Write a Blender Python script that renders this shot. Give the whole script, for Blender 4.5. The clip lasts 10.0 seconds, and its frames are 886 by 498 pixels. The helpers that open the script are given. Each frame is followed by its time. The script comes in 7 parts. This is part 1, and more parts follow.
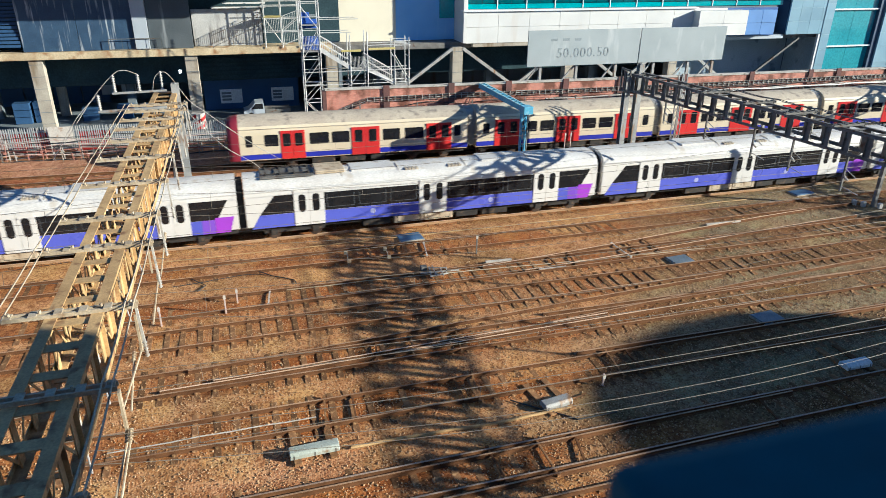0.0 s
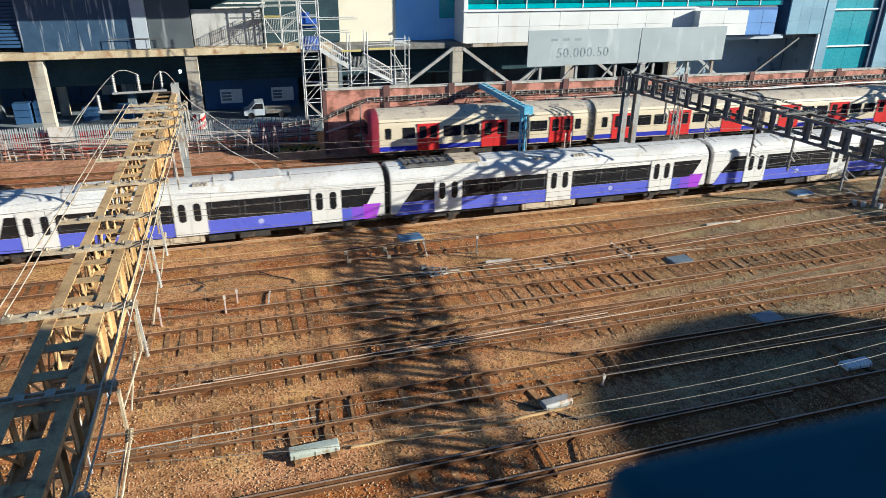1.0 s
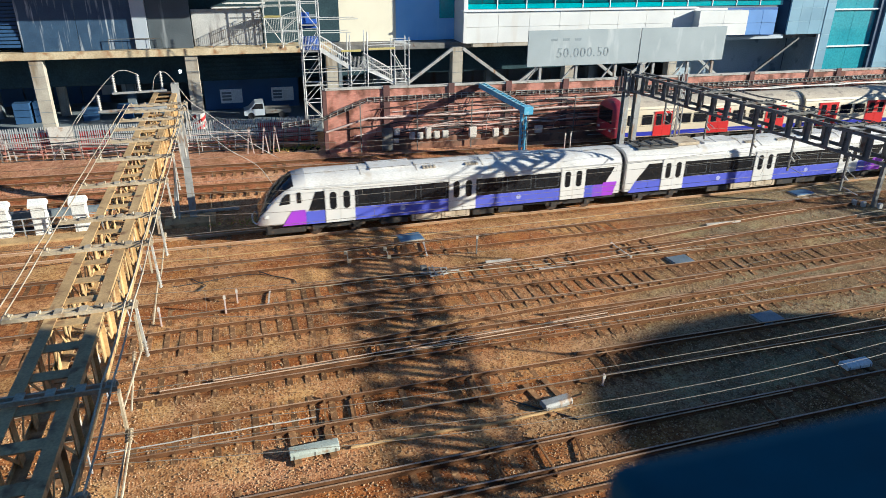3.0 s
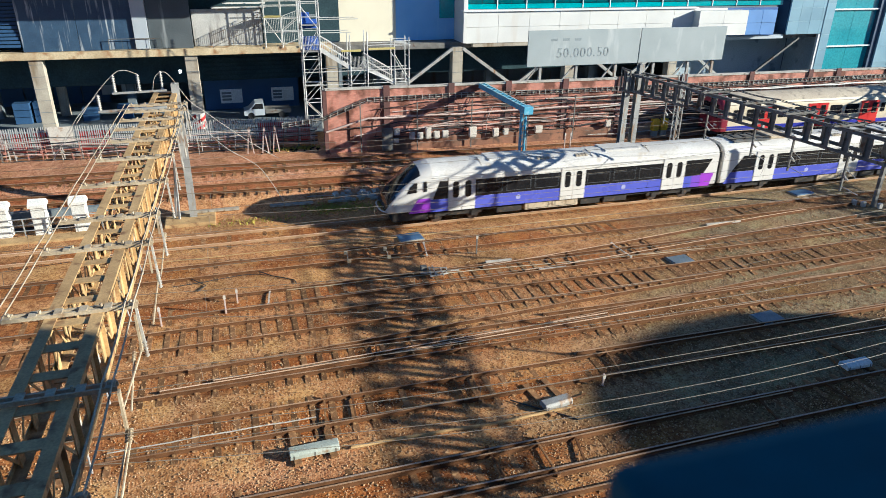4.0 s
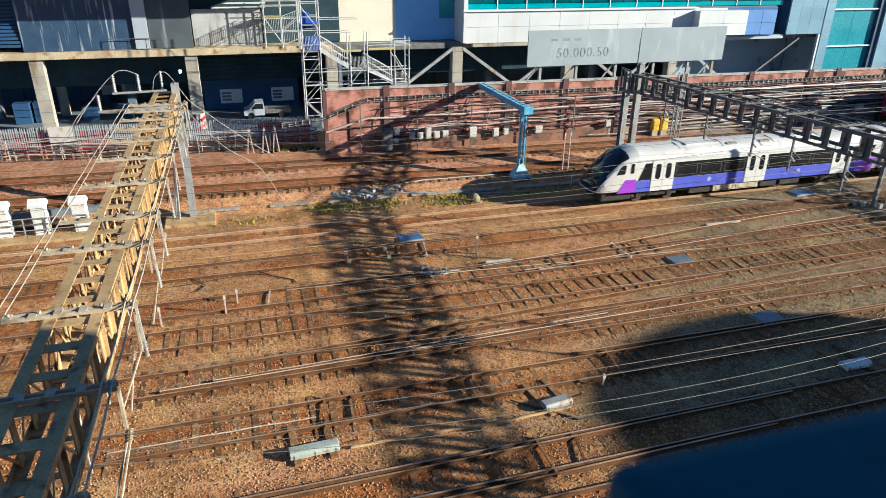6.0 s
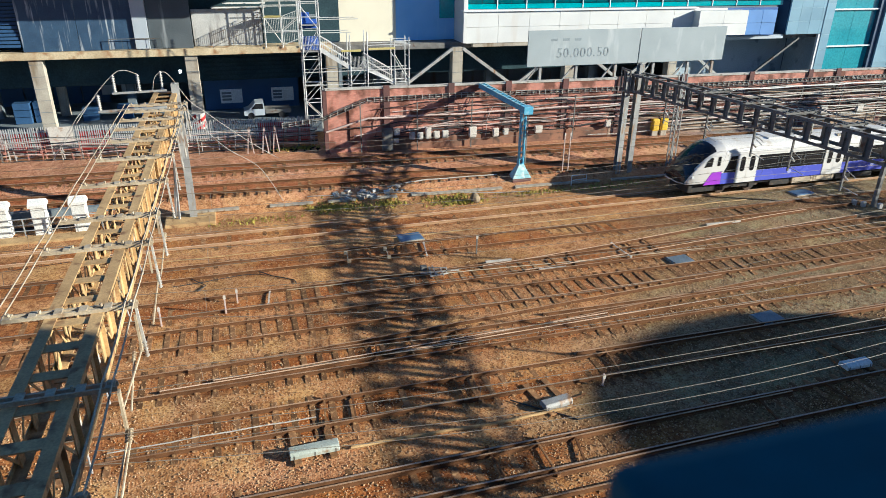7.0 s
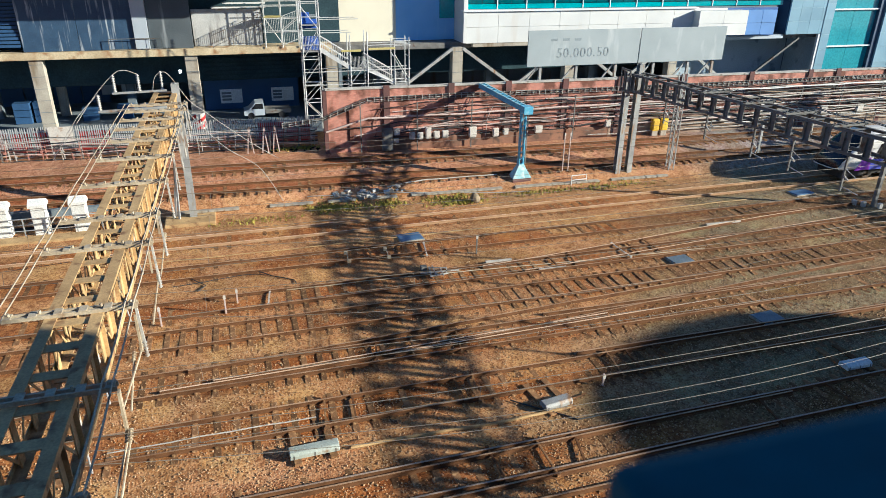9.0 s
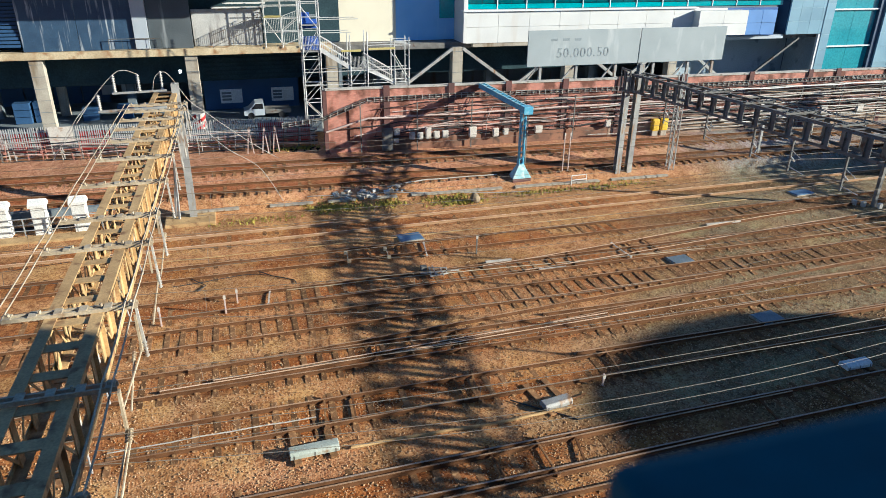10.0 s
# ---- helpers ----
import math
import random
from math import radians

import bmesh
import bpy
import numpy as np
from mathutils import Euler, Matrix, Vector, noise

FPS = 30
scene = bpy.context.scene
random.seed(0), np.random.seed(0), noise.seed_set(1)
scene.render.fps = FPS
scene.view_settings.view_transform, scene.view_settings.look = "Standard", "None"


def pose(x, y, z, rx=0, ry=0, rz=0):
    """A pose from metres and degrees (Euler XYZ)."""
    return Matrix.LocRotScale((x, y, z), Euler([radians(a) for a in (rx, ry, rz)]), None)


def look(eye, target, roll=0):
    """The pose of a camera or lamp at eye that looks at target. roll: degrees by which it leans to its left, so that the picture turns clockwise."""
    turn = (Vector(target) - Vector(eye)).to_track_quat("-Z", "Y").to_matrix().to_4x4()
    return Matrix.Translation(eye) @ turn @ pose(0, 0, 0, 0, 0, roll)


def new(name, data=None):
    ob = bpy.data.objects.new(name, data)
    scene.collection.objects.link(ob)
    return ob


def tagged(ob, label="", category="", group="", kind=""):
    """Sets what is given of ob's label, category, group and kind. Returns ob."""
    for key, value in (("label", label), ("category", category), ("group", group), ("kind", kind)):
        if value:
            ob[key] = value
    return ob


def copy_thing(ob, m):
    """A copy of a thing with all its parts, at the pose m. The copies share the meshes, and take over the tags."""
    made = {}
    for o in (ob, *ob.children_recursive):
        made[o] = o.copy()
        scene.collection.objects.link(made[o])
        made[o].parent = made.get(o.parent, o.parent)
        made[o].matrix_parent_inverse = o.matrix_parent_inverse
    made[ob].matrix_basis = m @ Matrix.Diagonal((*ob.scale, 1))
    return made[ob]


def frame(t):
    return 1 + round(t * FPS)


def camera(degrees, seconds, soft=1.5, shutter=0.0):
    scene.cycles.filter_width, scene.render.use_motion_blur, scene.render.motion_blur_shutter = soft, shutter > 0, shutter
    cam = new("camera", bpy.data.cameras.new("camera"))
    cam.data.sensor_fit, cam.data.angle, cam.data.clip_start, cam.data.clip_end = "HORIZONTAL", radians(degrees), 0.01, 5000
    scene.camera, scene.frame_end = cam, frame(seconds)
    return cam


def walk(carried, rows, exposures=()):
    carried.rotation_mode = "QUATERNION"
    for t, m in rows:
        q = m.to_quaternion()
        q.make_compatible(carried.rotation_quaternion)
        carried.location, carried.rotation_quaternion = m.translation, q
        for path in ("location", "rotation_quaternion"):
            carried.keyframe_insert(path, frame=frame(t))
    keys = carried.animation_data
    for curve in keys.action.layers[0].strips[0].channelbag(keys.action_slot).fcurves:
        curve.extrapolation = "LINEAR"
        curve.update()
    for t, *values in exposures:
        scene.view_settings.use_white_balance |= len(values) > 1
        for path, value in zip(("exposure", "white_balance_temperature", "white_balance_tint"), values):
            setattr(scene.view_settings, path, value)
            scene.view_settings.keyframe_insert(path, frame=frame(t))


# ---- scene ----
# ================= camera =================
EYE = (0.0, 0.0, 16.136)
CAM = look(EYE, (math.sin(radians(17.184)) * math.cos(radians(24.337)),
                 math.cos(radians(17.184)) * math.cos(radians(24.337)),
                 16.136 - math.sin(radians(24.337))), 0.813)
cam = camera(65.95, 10.0, soft=0.6, shutter=0.4)
cam.data.dof.use_dof, cam.data.dof.focus_distance, cam.data.dof.aperture_fstop = True, 38.0, 1.6
walk(cam, [(0.0, CAM), (10.0, CAM)], exposures=[(0.0, 1.19, 5050, 4), (10.0, 1.19, 5050, 4)])

# ================= light =================
LIGHT = Vector((-2.87, 1.35, -1.0)).normalized()      # the way the sunlight goes
world = bpy.data.worlds.new("sky")
scene.world = world
world.use_nodes = True
wn = world.node_tree.nodes
sky = wn.new("ShaderNodeTexSky")
sky.sky_type = "NISHITA"
sky.sun_disc = False
sky.sun_elevation = math.asin(-LIGHT.z)
sky.sun_rotation = math.atan2(-LIGHT.x, -LIGHT.y)
sky.air_density, sky.dust_density, sky.ozone_density = 0.85, 0.2, 4.0
wn["Background"].inputs["Strength"].default_value = 0.05
world.node_tree.links.new(sky.outputs["Color"], wn["Background"].inputs["Color"])
sun = new("sun", bpy.data.lights.new("sun", "SUN"))
sun.data.energy, sun.data.angle, sun.data.color = 5.0, radians(0.55), (1.0, 0.81, 0.56)
sun.matrix_world = look((60, -30, 40), Vector((60, -30, 40)) + LIGHT)


# ================= materials =================
def material(name, color, color2=None, scale=3.0, rough=0.8, metal=0.0, bump=0.15, fine=40.0, spots=None, spot_amount=0.0,
             per_object=0.0, spec=0.4, streaks=0.0, grain_amount=1.0):
    """Two colours mixed by large noise, fine grain on top, optional stains, streaks and a shift per object."""
    m = bpy.data.materials.new(name)
    m.use_nodes = True
    nt = m.node_tree
    n, l = nt.nodes, nt.links
    b = n["Principled BSDF"]
    b.inputs["Metallic"].default_value = metal
    b.inputs["Specular IOR Level"].default_value = spec
    co = n.new("ShaderNodeTexCoord")
    big = n.new("ShaderNodeTexNoise")
    big.inputs["Scale"].default_value, big.inputs["Detail"].default_value = scale, 6
    l.new(co.outputs["Object"], big.inputs["Vector"])
    small = n.new("ShaderNodeTexNoise")
    small.inputs["Scale"].default_value, small.inputs["Detail"].default_value = fine, 4
    l.new(co.outputs["Object"], small.inputs["Vector"])
    color2 = color2 or tuple(c * 0.75 for c in color)
    ramp = n.new("ShaderNodeValToRGB")
    ramp.color_ramp.elements[0].position, ramp.color_ramp.elements[1].position = 0.35, 0.65
    ramp.color_ramp.elements[0].color, ramp.color_ramp.elements[1].color = (*color2, 1), (*color, 1)
    l.new(big.outputs["Fac"], ramp.inputs["Fac"])
    out = ramp.outputs["Color"]

    def mix(kind, fac, a, c):
        x = n.new("ShaderNodeMix")
        x.data_type, x.blend_type = "RGBA", kind
        if isinstance(fac, float):
            x.inputs["Factor"].default_value = fac
        else:
            l.new(fac, x.inputs["Factor"])
        l.new(a, x.inputs["A"])
        if isinstance(c, tuple):
            x.inputs["B"].default_value = (*c, 1)
        else:
            l.new(c, x.inputs["B"])
        return x.outputs["Result"]

    grain = n.new("ShaderNodeMapRange")
    grain.inputs["From Min"].default_value, grain.inputs["From Max"].default_value = 0.3, 0.7
    grain.inputs["To Min"].default_value, grain.inputs["To Max"].default_value = 1 - 0.22 * grain_amount, 1 + 0.12 * grain_amount
    l.new(small.outputs["Fac"], grain.inputs["Value"])
    gcol = n.new("ShaderNodeCombineColor")
    for k in ("Red", "Green", "Blue"):
        l.new(grain.outputs["Result"], gcol.inputs[k])
    out = mix("MULTIPLY", 1.0, out, gcol.outputs["Color"])
    if spots:
        st = n.new("ShaderNodeTexNoise")
        st.inputs["Scale"].default_value, st.inputs["Detail"].default_value = scale * 2.3, 8
        mp = n.new("ShaderNodeMapping")
        if streaks:
            mp.inputs["Scale"].default_value = (1.0, 1.0, 1.0 / (1 + streaks))
        l.new(co.outputs["Object"], mp.inputs["Vector"])
        l.new(mp.outputs["Vector"], st.inputs["Vector"])
        sr = n.new("ShaderNodeMapRange")
        sr.inputs["From Min"].default_value = 0.62 - 0.2 * spot_amount
        sr.inputs["From Max"].default_value = 0.72 - 0.1 * spot_amount
        l.new(st.outputs["Fac"], sr.inputs["Value"])
        out = mix("MIX", sr.outputs["Result"], out, spots)
    if per_object:
        oi = n.new("ShaderNodeObjectInfo")
        pr = n.new("ShaderNodeMapRange")
        pr.inputs["To Min"].default_value, pr.inputs["To Max"].default_value = 1 - per_object, 1 + per_object
        l.new(oi.outputs["Random"], pr.inputs["Value"])
        pc = n.new("ShaderNodeCombineColor")
        for k in ("Red", "Green", "Blue"):
            l.new(pr.outputs["Result"], pc.inputs[k])
        out = mix("MULTIPLY", 1.0, out, pc.outputs["Color"])
    l.new(out, b.inputs["Base Color"])
    rr = n.new("ShaderNodeMapRange")
    rr.inputs["To Min"].default_value, rr.inputs["To Max"].default_value = max(rough - 0.12, 0.03), min(rough + 0.12, 1)
    l.new(big.outputs["Fac"], rr.inputs["Value"])
    l.new(rr.outputs["Result"], b.inputs["Roughness"])
    if bump:
        bp = n.new("ShaderNodeBump")
        bp.inputs["Strength"].default_value, bp.inputs["Distance"].default_value = bump, 0.02
        l.new(small.outputs["Fac"], bp.inputs["Height"])
        l.new(bp.outputs["Normal"], b.inputs["Normal"])
    return m


def stone_material(name, palette, cell, tint_a, tint_b, strength=0.9):
    """Loose stones: one colour a stone, dark gaps between them by relief, broad stains."""
    m = bpy.data.materials.new(name)
    m.use_nodes = True
    n, l = m.node_tree.nodes, m.node_tree.links
    b = n["Principled BSDF"]
    b.inputs["Roughness"].default_value = 0.9
    b.inputs["Specular IOR Level"].default_value = 0.25
    co = n.new("ShaderNodeTexCoord")
    vo = n.new("ShaderNodeTexVoronoi")
    vo.inputs["Scale"].default_value = 1 / cell
    l.new(co.outputs["Object"], vo.inputs["Vector"])
    sep = n.new("ShaderNodeSeparateColor")
    l.new(vo.outputs["Color"], sep.inputs["Color"])
    ramp = n.new("ShaderNodeValToRGB")
    ramp.color_ramp.interpolation = "CONSTANT"
    els = ramp.color_ramp.elements
    for i, c in enumerate(palette):
        e = els[i] if i < 2 else els.new(0.5)
        e.position, e.color = i / len(palette), (*c, 1)
    for i, e in enumerate(sorted(els, key=lambda x: x.position)):
        e.position = i / len(palette)
    l.new(sep.outputs["Red"], ramp.inputs["Fac"])
    nz = n.new("ShaderNodeTexNoise")
    nz.inputs["Scale"].default_value, nz.inputs["Detail"].default_value = 0.35, 8
    l.new(co.outputs["Object"], nz.inputs["Vector"])
    tr = n.new("ShaderNodeValToRGB")
    tr.color_ramp.elements[0].position, tr.color_ramp.elements[1].position = 0.36, 0.64
    tr.color_ramp.elements[0].color, tr.color_ramp.elements[1].color = (*tint_a, 1), (*tint_b, 1)
    l.new(nz.outputs["Fac"], tr.inputs["Fac"])
    mx = n.new("ShaderNodeMix")
    mx.data_type, mx.blend_type = "RGBA", "MULTIPLY"
    mx.inputs["Factor"].default_value = 1.0
    l.new(ramp.outputs["Color"], mx.inputs["A"])
    l.new(tr.outputs["Color"], mx.inputs["B"])
    e = tr.color_ramp.elements.new(0.5)
    e.color = (0.98, 0.78, 0.66, 1)
    clump = n.new("ShaderNodeTexNoise")
    clump.inputs["Scale"].default_value, clump.inputs["Detail"].default_value, clump.inputs["Roughness"].default_value = 2.3, 5, 0.65
    l.new(co.outputs["Object"], clump.inputs["Vector"])
    cr = n.new("ShaderNodeValToRGB")
    cr.color_ramp.elements[0].position, cr.color_ramp.elements[1].position = 0.34, 0.62
    cr.color_ramp.elements[0].color, cr.color_ramp.elements[1].color = (0.66, 0.56, 0.45, 1), (1.08, 1.07, 1.03, 1)
    l.new(clump.outputs["Fac"], cr.inputs["Fac"])
    m3 = n.new("ShaderNodeMix")
    m3.data_type, m3.blend_type = "RGBA", "MULTIPLY"
    m3.inputs["Factor"].default_value = 1.0
    l.new(mx.outputs["Result"], m3.inputs["A"])
    l.new(cr.outputs["Color"], m3.inputs["B"])
    at = n.new("ShaderNodeAttribute")
    at.attribute_name = "stain_shade"
    m2 = n.new("ShaderNodeMix")
    m2.data_type, m2.blend_type = "RGBA", "MULTIPLY"
    m2.inputs["Factor"].default_value = 1.0
    l.new(at.outputs["Color"], m2.inputs["B"])
    l.new(m3.outputs["Result"], m2.inputs["A"])
    l.new(m2.outputs["Result"], b.inputs["Base Color"])
    v2 = n.new("ShaderNodeTexVoronoi")
    v2.feature = "SMOOTH_F1"
    v2.inputs["Scale"].default_value = 1 / cell
    l.new(co.outputs["Object"], v2.inputs["Vector"])
    bp = n.new("ShaderNodeBump")
    bp.invert = True
    bp.inputs["Strength"].default_value, bp.inputs["Distance"].default_value = strength, cell * 0.9
    l.new(v2.outputs["Distance"], bp.inputs["Height"])
    l.new(bp.outputs["Normal"], b.inputs["Normal"])
    return m


BALLAST = stone_material("rusty ballast", [(0.48, 0.29, 0.13), (0.54, 0.345, 0.165), (0.37, 0.215, 0.10), (0.59, 0.41, 0.215), (0.50, 0.315, 0.15), (0.31, 0.18, 0.088), (0.63, 0.47, 0.28)], 0.066, (0.80, 0.66, 0.48), (1.08, 0.96, 0.73), 0.38)
RAIL = material("rusted rail steel", (0.175, 0.085, 0.038), (0.105, 0.05, 0.023), 2.0, 0.85, 0.0, 0.2, 30, spec=0.12)
RAILTOP = material("worn rail head", (0.62, 0.41, 0.24), (0.34, 0.195, 0.10), 0.35, 0.45, 0.3, 0.05, 20)
SLEEPER = material("brown weathered sleeper", (0.29, 0.158, 0.07), (0.19, 0.10, 0.046), 2.5, 0.95, 0, 0.4, 25, (0.42, 0.26, 0.12), 0.35, per_object=0.38, spec=0.1)
GALV = material("weathered galvanised steel", (0.42, 0.42, 0.40), (0.30, 0.30, 0.29), 1.2, 0.6, 0.25, 0.1, 25, (0.28, 0.17, 0.09), 0.3, streaks=3)
TAN = material("tan rust-bleached steel paint", (0.57, 0.39, 0.18), (0.40, 0.26, 0.115), 1.1, 0.75, 0.0, 0.2, 20, (0.22, 0.125, 0.06), 0.28, spec=0.3)
DARKSTEEL = material("dark oxidised steel", (0.21, 0.205, 0.19), (0.12, 0.117, 0.108), 1.2, 0.7, 0.1, 0.15, 22, (0.10, 0.06, 0.04), 0.3)
WIRE = material("dull copper wire", (0.24, 0.21, 0.17), (0.15, 0.13, 0.10), 2, 0.6, 0.2, 0.0, 10)
CONCRETE = material("stained concrete", (0.46, 0.42, 0.34), (0.34, 0.30, 0.24), 0.7, 0.9, 0, 0.25, 14, (0.22, 0.17, 0.11), 0.4, streaks=4)
BRICKRED = material("soot-stained red brick", (0.36, 0.15, 0.11), (0.26, 0.11, 0.085), 0.6, 0.9, 0, 0.3, 22, (0.15, 0.075, 0.06), 0.35, per_object=0.18)
WHITEPANEL = material("white cladding panel", (0.67, 0.67, 0.64), (0.61, 0.61, 0.59), 0.4, 0.5, 0, 0.0, 8, (0.6, 0.58, 0.54), 0.15, streaks=5, grain_amount=0.15)
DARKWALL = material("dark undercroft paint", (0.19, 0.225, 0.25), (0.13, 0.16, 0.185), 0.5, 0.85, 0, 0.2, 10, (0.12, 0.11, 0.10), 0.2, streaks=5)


# ================= mesh helpers =================
def box(bm, x0, x1, y0, y1, z0, z1, bevel=0.0):
    vs = [bm.verts.new((x, y, z)) for x in (x0, x1) for y in (y0, y1) for z in (z0, z1)]
    fs = [bm.faces.new([vs[i] for i in f]) for f in ((0, 1, 3, 2), (4, 6, 7, 5), (0, 4, 5, 1), (2, 3, 7, 6), (0, 2, 6, 4), (1, 5, 7, 3))]
    if bevel:
        es = list({e for f in fs for e in f.edges})
        bmesh.ops.bevel(bm, geom=es, offset=bevel, segments=2, affect="EDGES", profile=0.6)
    return vs


def beam(bm, a, b, w, h, up=(0, 0, 1)):
    """A straight bar of w by h from a to b."""
    a, b = Vector(a), Vector(b)
    d = (b - a).normalized()
    s = d.cross(Vector(up))
    if s.length < 1e-3:
        s = d.cross(Vector((0, 1, 0)))
    s.normalize()
    t = s.cross(d)
    vs = [bm.verts.new(p + s * (w / 2 * i) + t * (h / 2 * j)) for p in (a, b) for i, j in ((-1, -1), (1, -1), (1, 1), (-1, 1))]
    for f in ((3, 2, 1, 0), (4, 5, 6, 7), (0, 1, 5, 4), (1, 2, 6, 5), (2, 3, 7, 6), (3, 0, 4, 7)):
        bm.faces.new([vs[i] for i in f])


def tube(bm, pts, r, n=6):
    """A round bar along a run of points."""
    pts = [Vector(p) for p in pts]
    rings = []
    for i, p in enumerate(pts):
        d = (pts[min(i + 1, len(pts) - 1)] - pts[max(i - 1, 0)]).normalized()
        s = d.cross(Vector((0, 0, 1)))
        if s.length < 1e-3:
            s = d.cross(Vector((0, 1, 0)))
        s.normalize()
        t = s.cross(d)
        rings.append([bm.verts.new(p + (s * math.cos(2 * math.pi * k / n) + t * math.sin(2 * math.pi * k / n)) * r) for k in range(n)])
    for a, b in zip(rings, rings[1:]):
        for k in range(n):
            bm.faces.new((a[k], a[(k + 1) % n], b[(k + 1) % n], b[k]))
    bm.faces.new(rings[0][::-1])
    bm.faces.new(rings[-1])


def extrude_profile(bm, prof, axis_a, axis_b, at):
    """Closed profile [(u, v)] swept from axis_a to axis_b; at(s, u, v) gives the place."""
    a = [bm.verts.new(at(axis_a, u, v)) for u, v in prof]
    b = [bm.verts.new(at(axis_b, u, v)) for u, v in prof]
    k = len(prof)
    for i in range(k):
        bm.faces.new((a[i], a[(i + 1) % k], b[(i + 1) % k], b[i]))
    bm.faces.new(a[::-1])
    bm.faces.new(b)


def mesh_of(name, bm, mat):
    bmesh.ops.recalc_face_normals(bm, faces=bm.faces)
    me = bpy.data.meshes.new(name)
    bm.to_mesh(me)
    bm.free()
    for m in (mat if isinstance(mat, (list, tuple)) else [mat]):
        me.materials.append(m)
    return me


def part(name, bm, mat, parent=None, label="", at=None, smooth=False):
    """Links a bmesh as one mesh object under its thing."""
    me = mesh_of(name, bm, mat) if not isinstance(bm, bpy.types.Mesh) else bm
    ob = new(name, me)
    if smooth:
        me.shade_smooth()
    if parent:
        ob.parent = parent
    if at:
        ob.matrix_basis = at
    if label:
        tagged(ob, label)
    return ob


def thing(name, label, category, group="", at=None, kind=""):
    ob = new(name)
    ob.empty_display_size = 0.3
    if at:
        ob.matrix_basis = at
    return tagged(ob, label, category, group, kind)


def solid(name, bm, mat, label, category, group="", kind="", at=None):
    ob = part(name, bm, mat, None, label, at)
    return tagged(ob, "", category, group, kind)


def shift(s, slope=-0.034):
    return slope * s


# ================= ground =================
def ground_z(y, x=0.0):
    """Height of the ballast: a flat yard, then a bank up to the far pair of lines."""
    y = y + 0.034 * x
    knots = ((-400, -0.165), (43.2, -0.165), (44.6, 0.6), (46.8, 0.68), (47.9, 1.02), (51.0, 1.05), (53.0, 1.15), (900, 1.2))
    for (a, za), (b, zb) in zip(knots, knots[1:]):
        if y <= b:
            return za + (zb - za) * max(0, (y - a)) / (b - a)
    return knots[-1][1]


def make_ground():
    xs = [-4000, -900, -200, -60] + [-30 + 0.8 * i for i in range(131)] + [90, 140, 300, 900, 4000]
    ys = [-4000, -900, -200, -40, 0] + [10 + 0.25 * i for i in range(168)] + [52.5, 54, 56, 60, 66, 80, 120, 300, 900, 4000]
    verts, faces = [], []
    for y in ys:
        for x in xs:
            near = -32 < x < 80 and 5 < y < 56
            dz = 0.03 * noise.noise((x * 0.9, y * 0.9, 0)) + 0.04 * noise.noise((x * 0.23, y * 0.3, 4)) if near else 0
            verts.append((x, y, ground_z(y, x if abs(x) < 100 else 0) + dz))
    w = len(xs)
    for j in range(len(ys) - 1):
        for i in range(w - 1):
            faces.append((j * w + i, j * w + i + 1, (j + 1) * w + i + 1, (j + 1) * w + i))
    me = bpy.data.meshes.new("ground")
    me.from_pydata(verts, [], faces)
    me.materials.append(BALLAST)
    me.shade_smooth()
    stain_shade = me.attributes.new("stain_shade", "FLOAT_COLOR", "POINT")
    lines = [(14.1, 0), (16.75, 0), (21.15, 0), (24.65, 0), (28.05, 0), (30.85, 0), (34.85, 0), (39.0, 0), (45.75, -0.034), (49.0, -0.034)]
    RUST, GREYSHADE, PINK = (0.70, 0.48, 0.29), (0.50, 0.74, 1.02), (0.98, 0.96, 1.35)
    colours = []
    for x, y, z in verts:
        d = min(abs(y - a - k * x) for a, k in lines) if abs(x) < 200 else 2.0
        rust = max(0.0, min(1.0, (1.35 - d) / 0.5)) * (0.75 + 0.9 * noise.noise((x * 0.35, y * 0.8, 9))) + 0.15 * noise.noise((x * 0.12, y * 0.2, 13))
        # greyer stone towards the far end of the near lines, its tint deepened and blued for the shade there; pinkish
        # granite on the bank and in the near corner
        grey = max(0.0, min(1.0, (x - 8.0 - 0.8 * max(0, y - 18)) / 9.0)) + 0.5 * noise.noise((x * 0.2, y * 0.25, 21))
        pink = max(0.0, min(1.0, (y + 0.034 * x - 43.0) / 2.0, (56 - y) / 2.0)) + max(0.0, 1 - math.hypot((x - 0.5) / 3.5, (y - 18.3) / 2.2)) * 0.5 + 0.25 * noise.noise((x * 0.3, y * 0.3, 31))
        # pale blue tint put into the ballast colour, lifting the shade round the far masts
        pale = min(1.0, max(0.0, (x - 33) / 6)) * min(1.0, max(0.0, (y - 37) / 3)) * (0.7 + noise.noise((x * 0.4, y * 0.5, 41)))
        c = [1.0, 1.0, 1.0]
        for f, tint in ((rust, RUST), (grey, GREYSHADE), (pink, PINK), (pale, (1.15, 1.45, 1.95))):
            f = max(0.0, min(1.0, f))
            c = [v * (1 - f + f * t) for v, t in zip(c, tint)]
        colours += [*c, 1.0]
    stain_shade.data.foreach_set("color", colours)
    tagged(new("ground", me), "rust-brown stone ballast over the whole rail yard", "ground", kind="structure")


make_ground()


# ================= tracks =================
RAIL_PROFILE = [(-0.07, -0.16), (0.07, -0.16), (0.07, -0.14), (0.012, -0.115), (0.012, -0.045), (0.036, -0.035),
                (0.036, -0.004), (0.028, 0.0), (-0.028, 0.0), (-0.036, -0.004), (-0.036, -0.035), (-0.012, -0.045), (-0.012, -0.115), (-0.07, -0.14)]


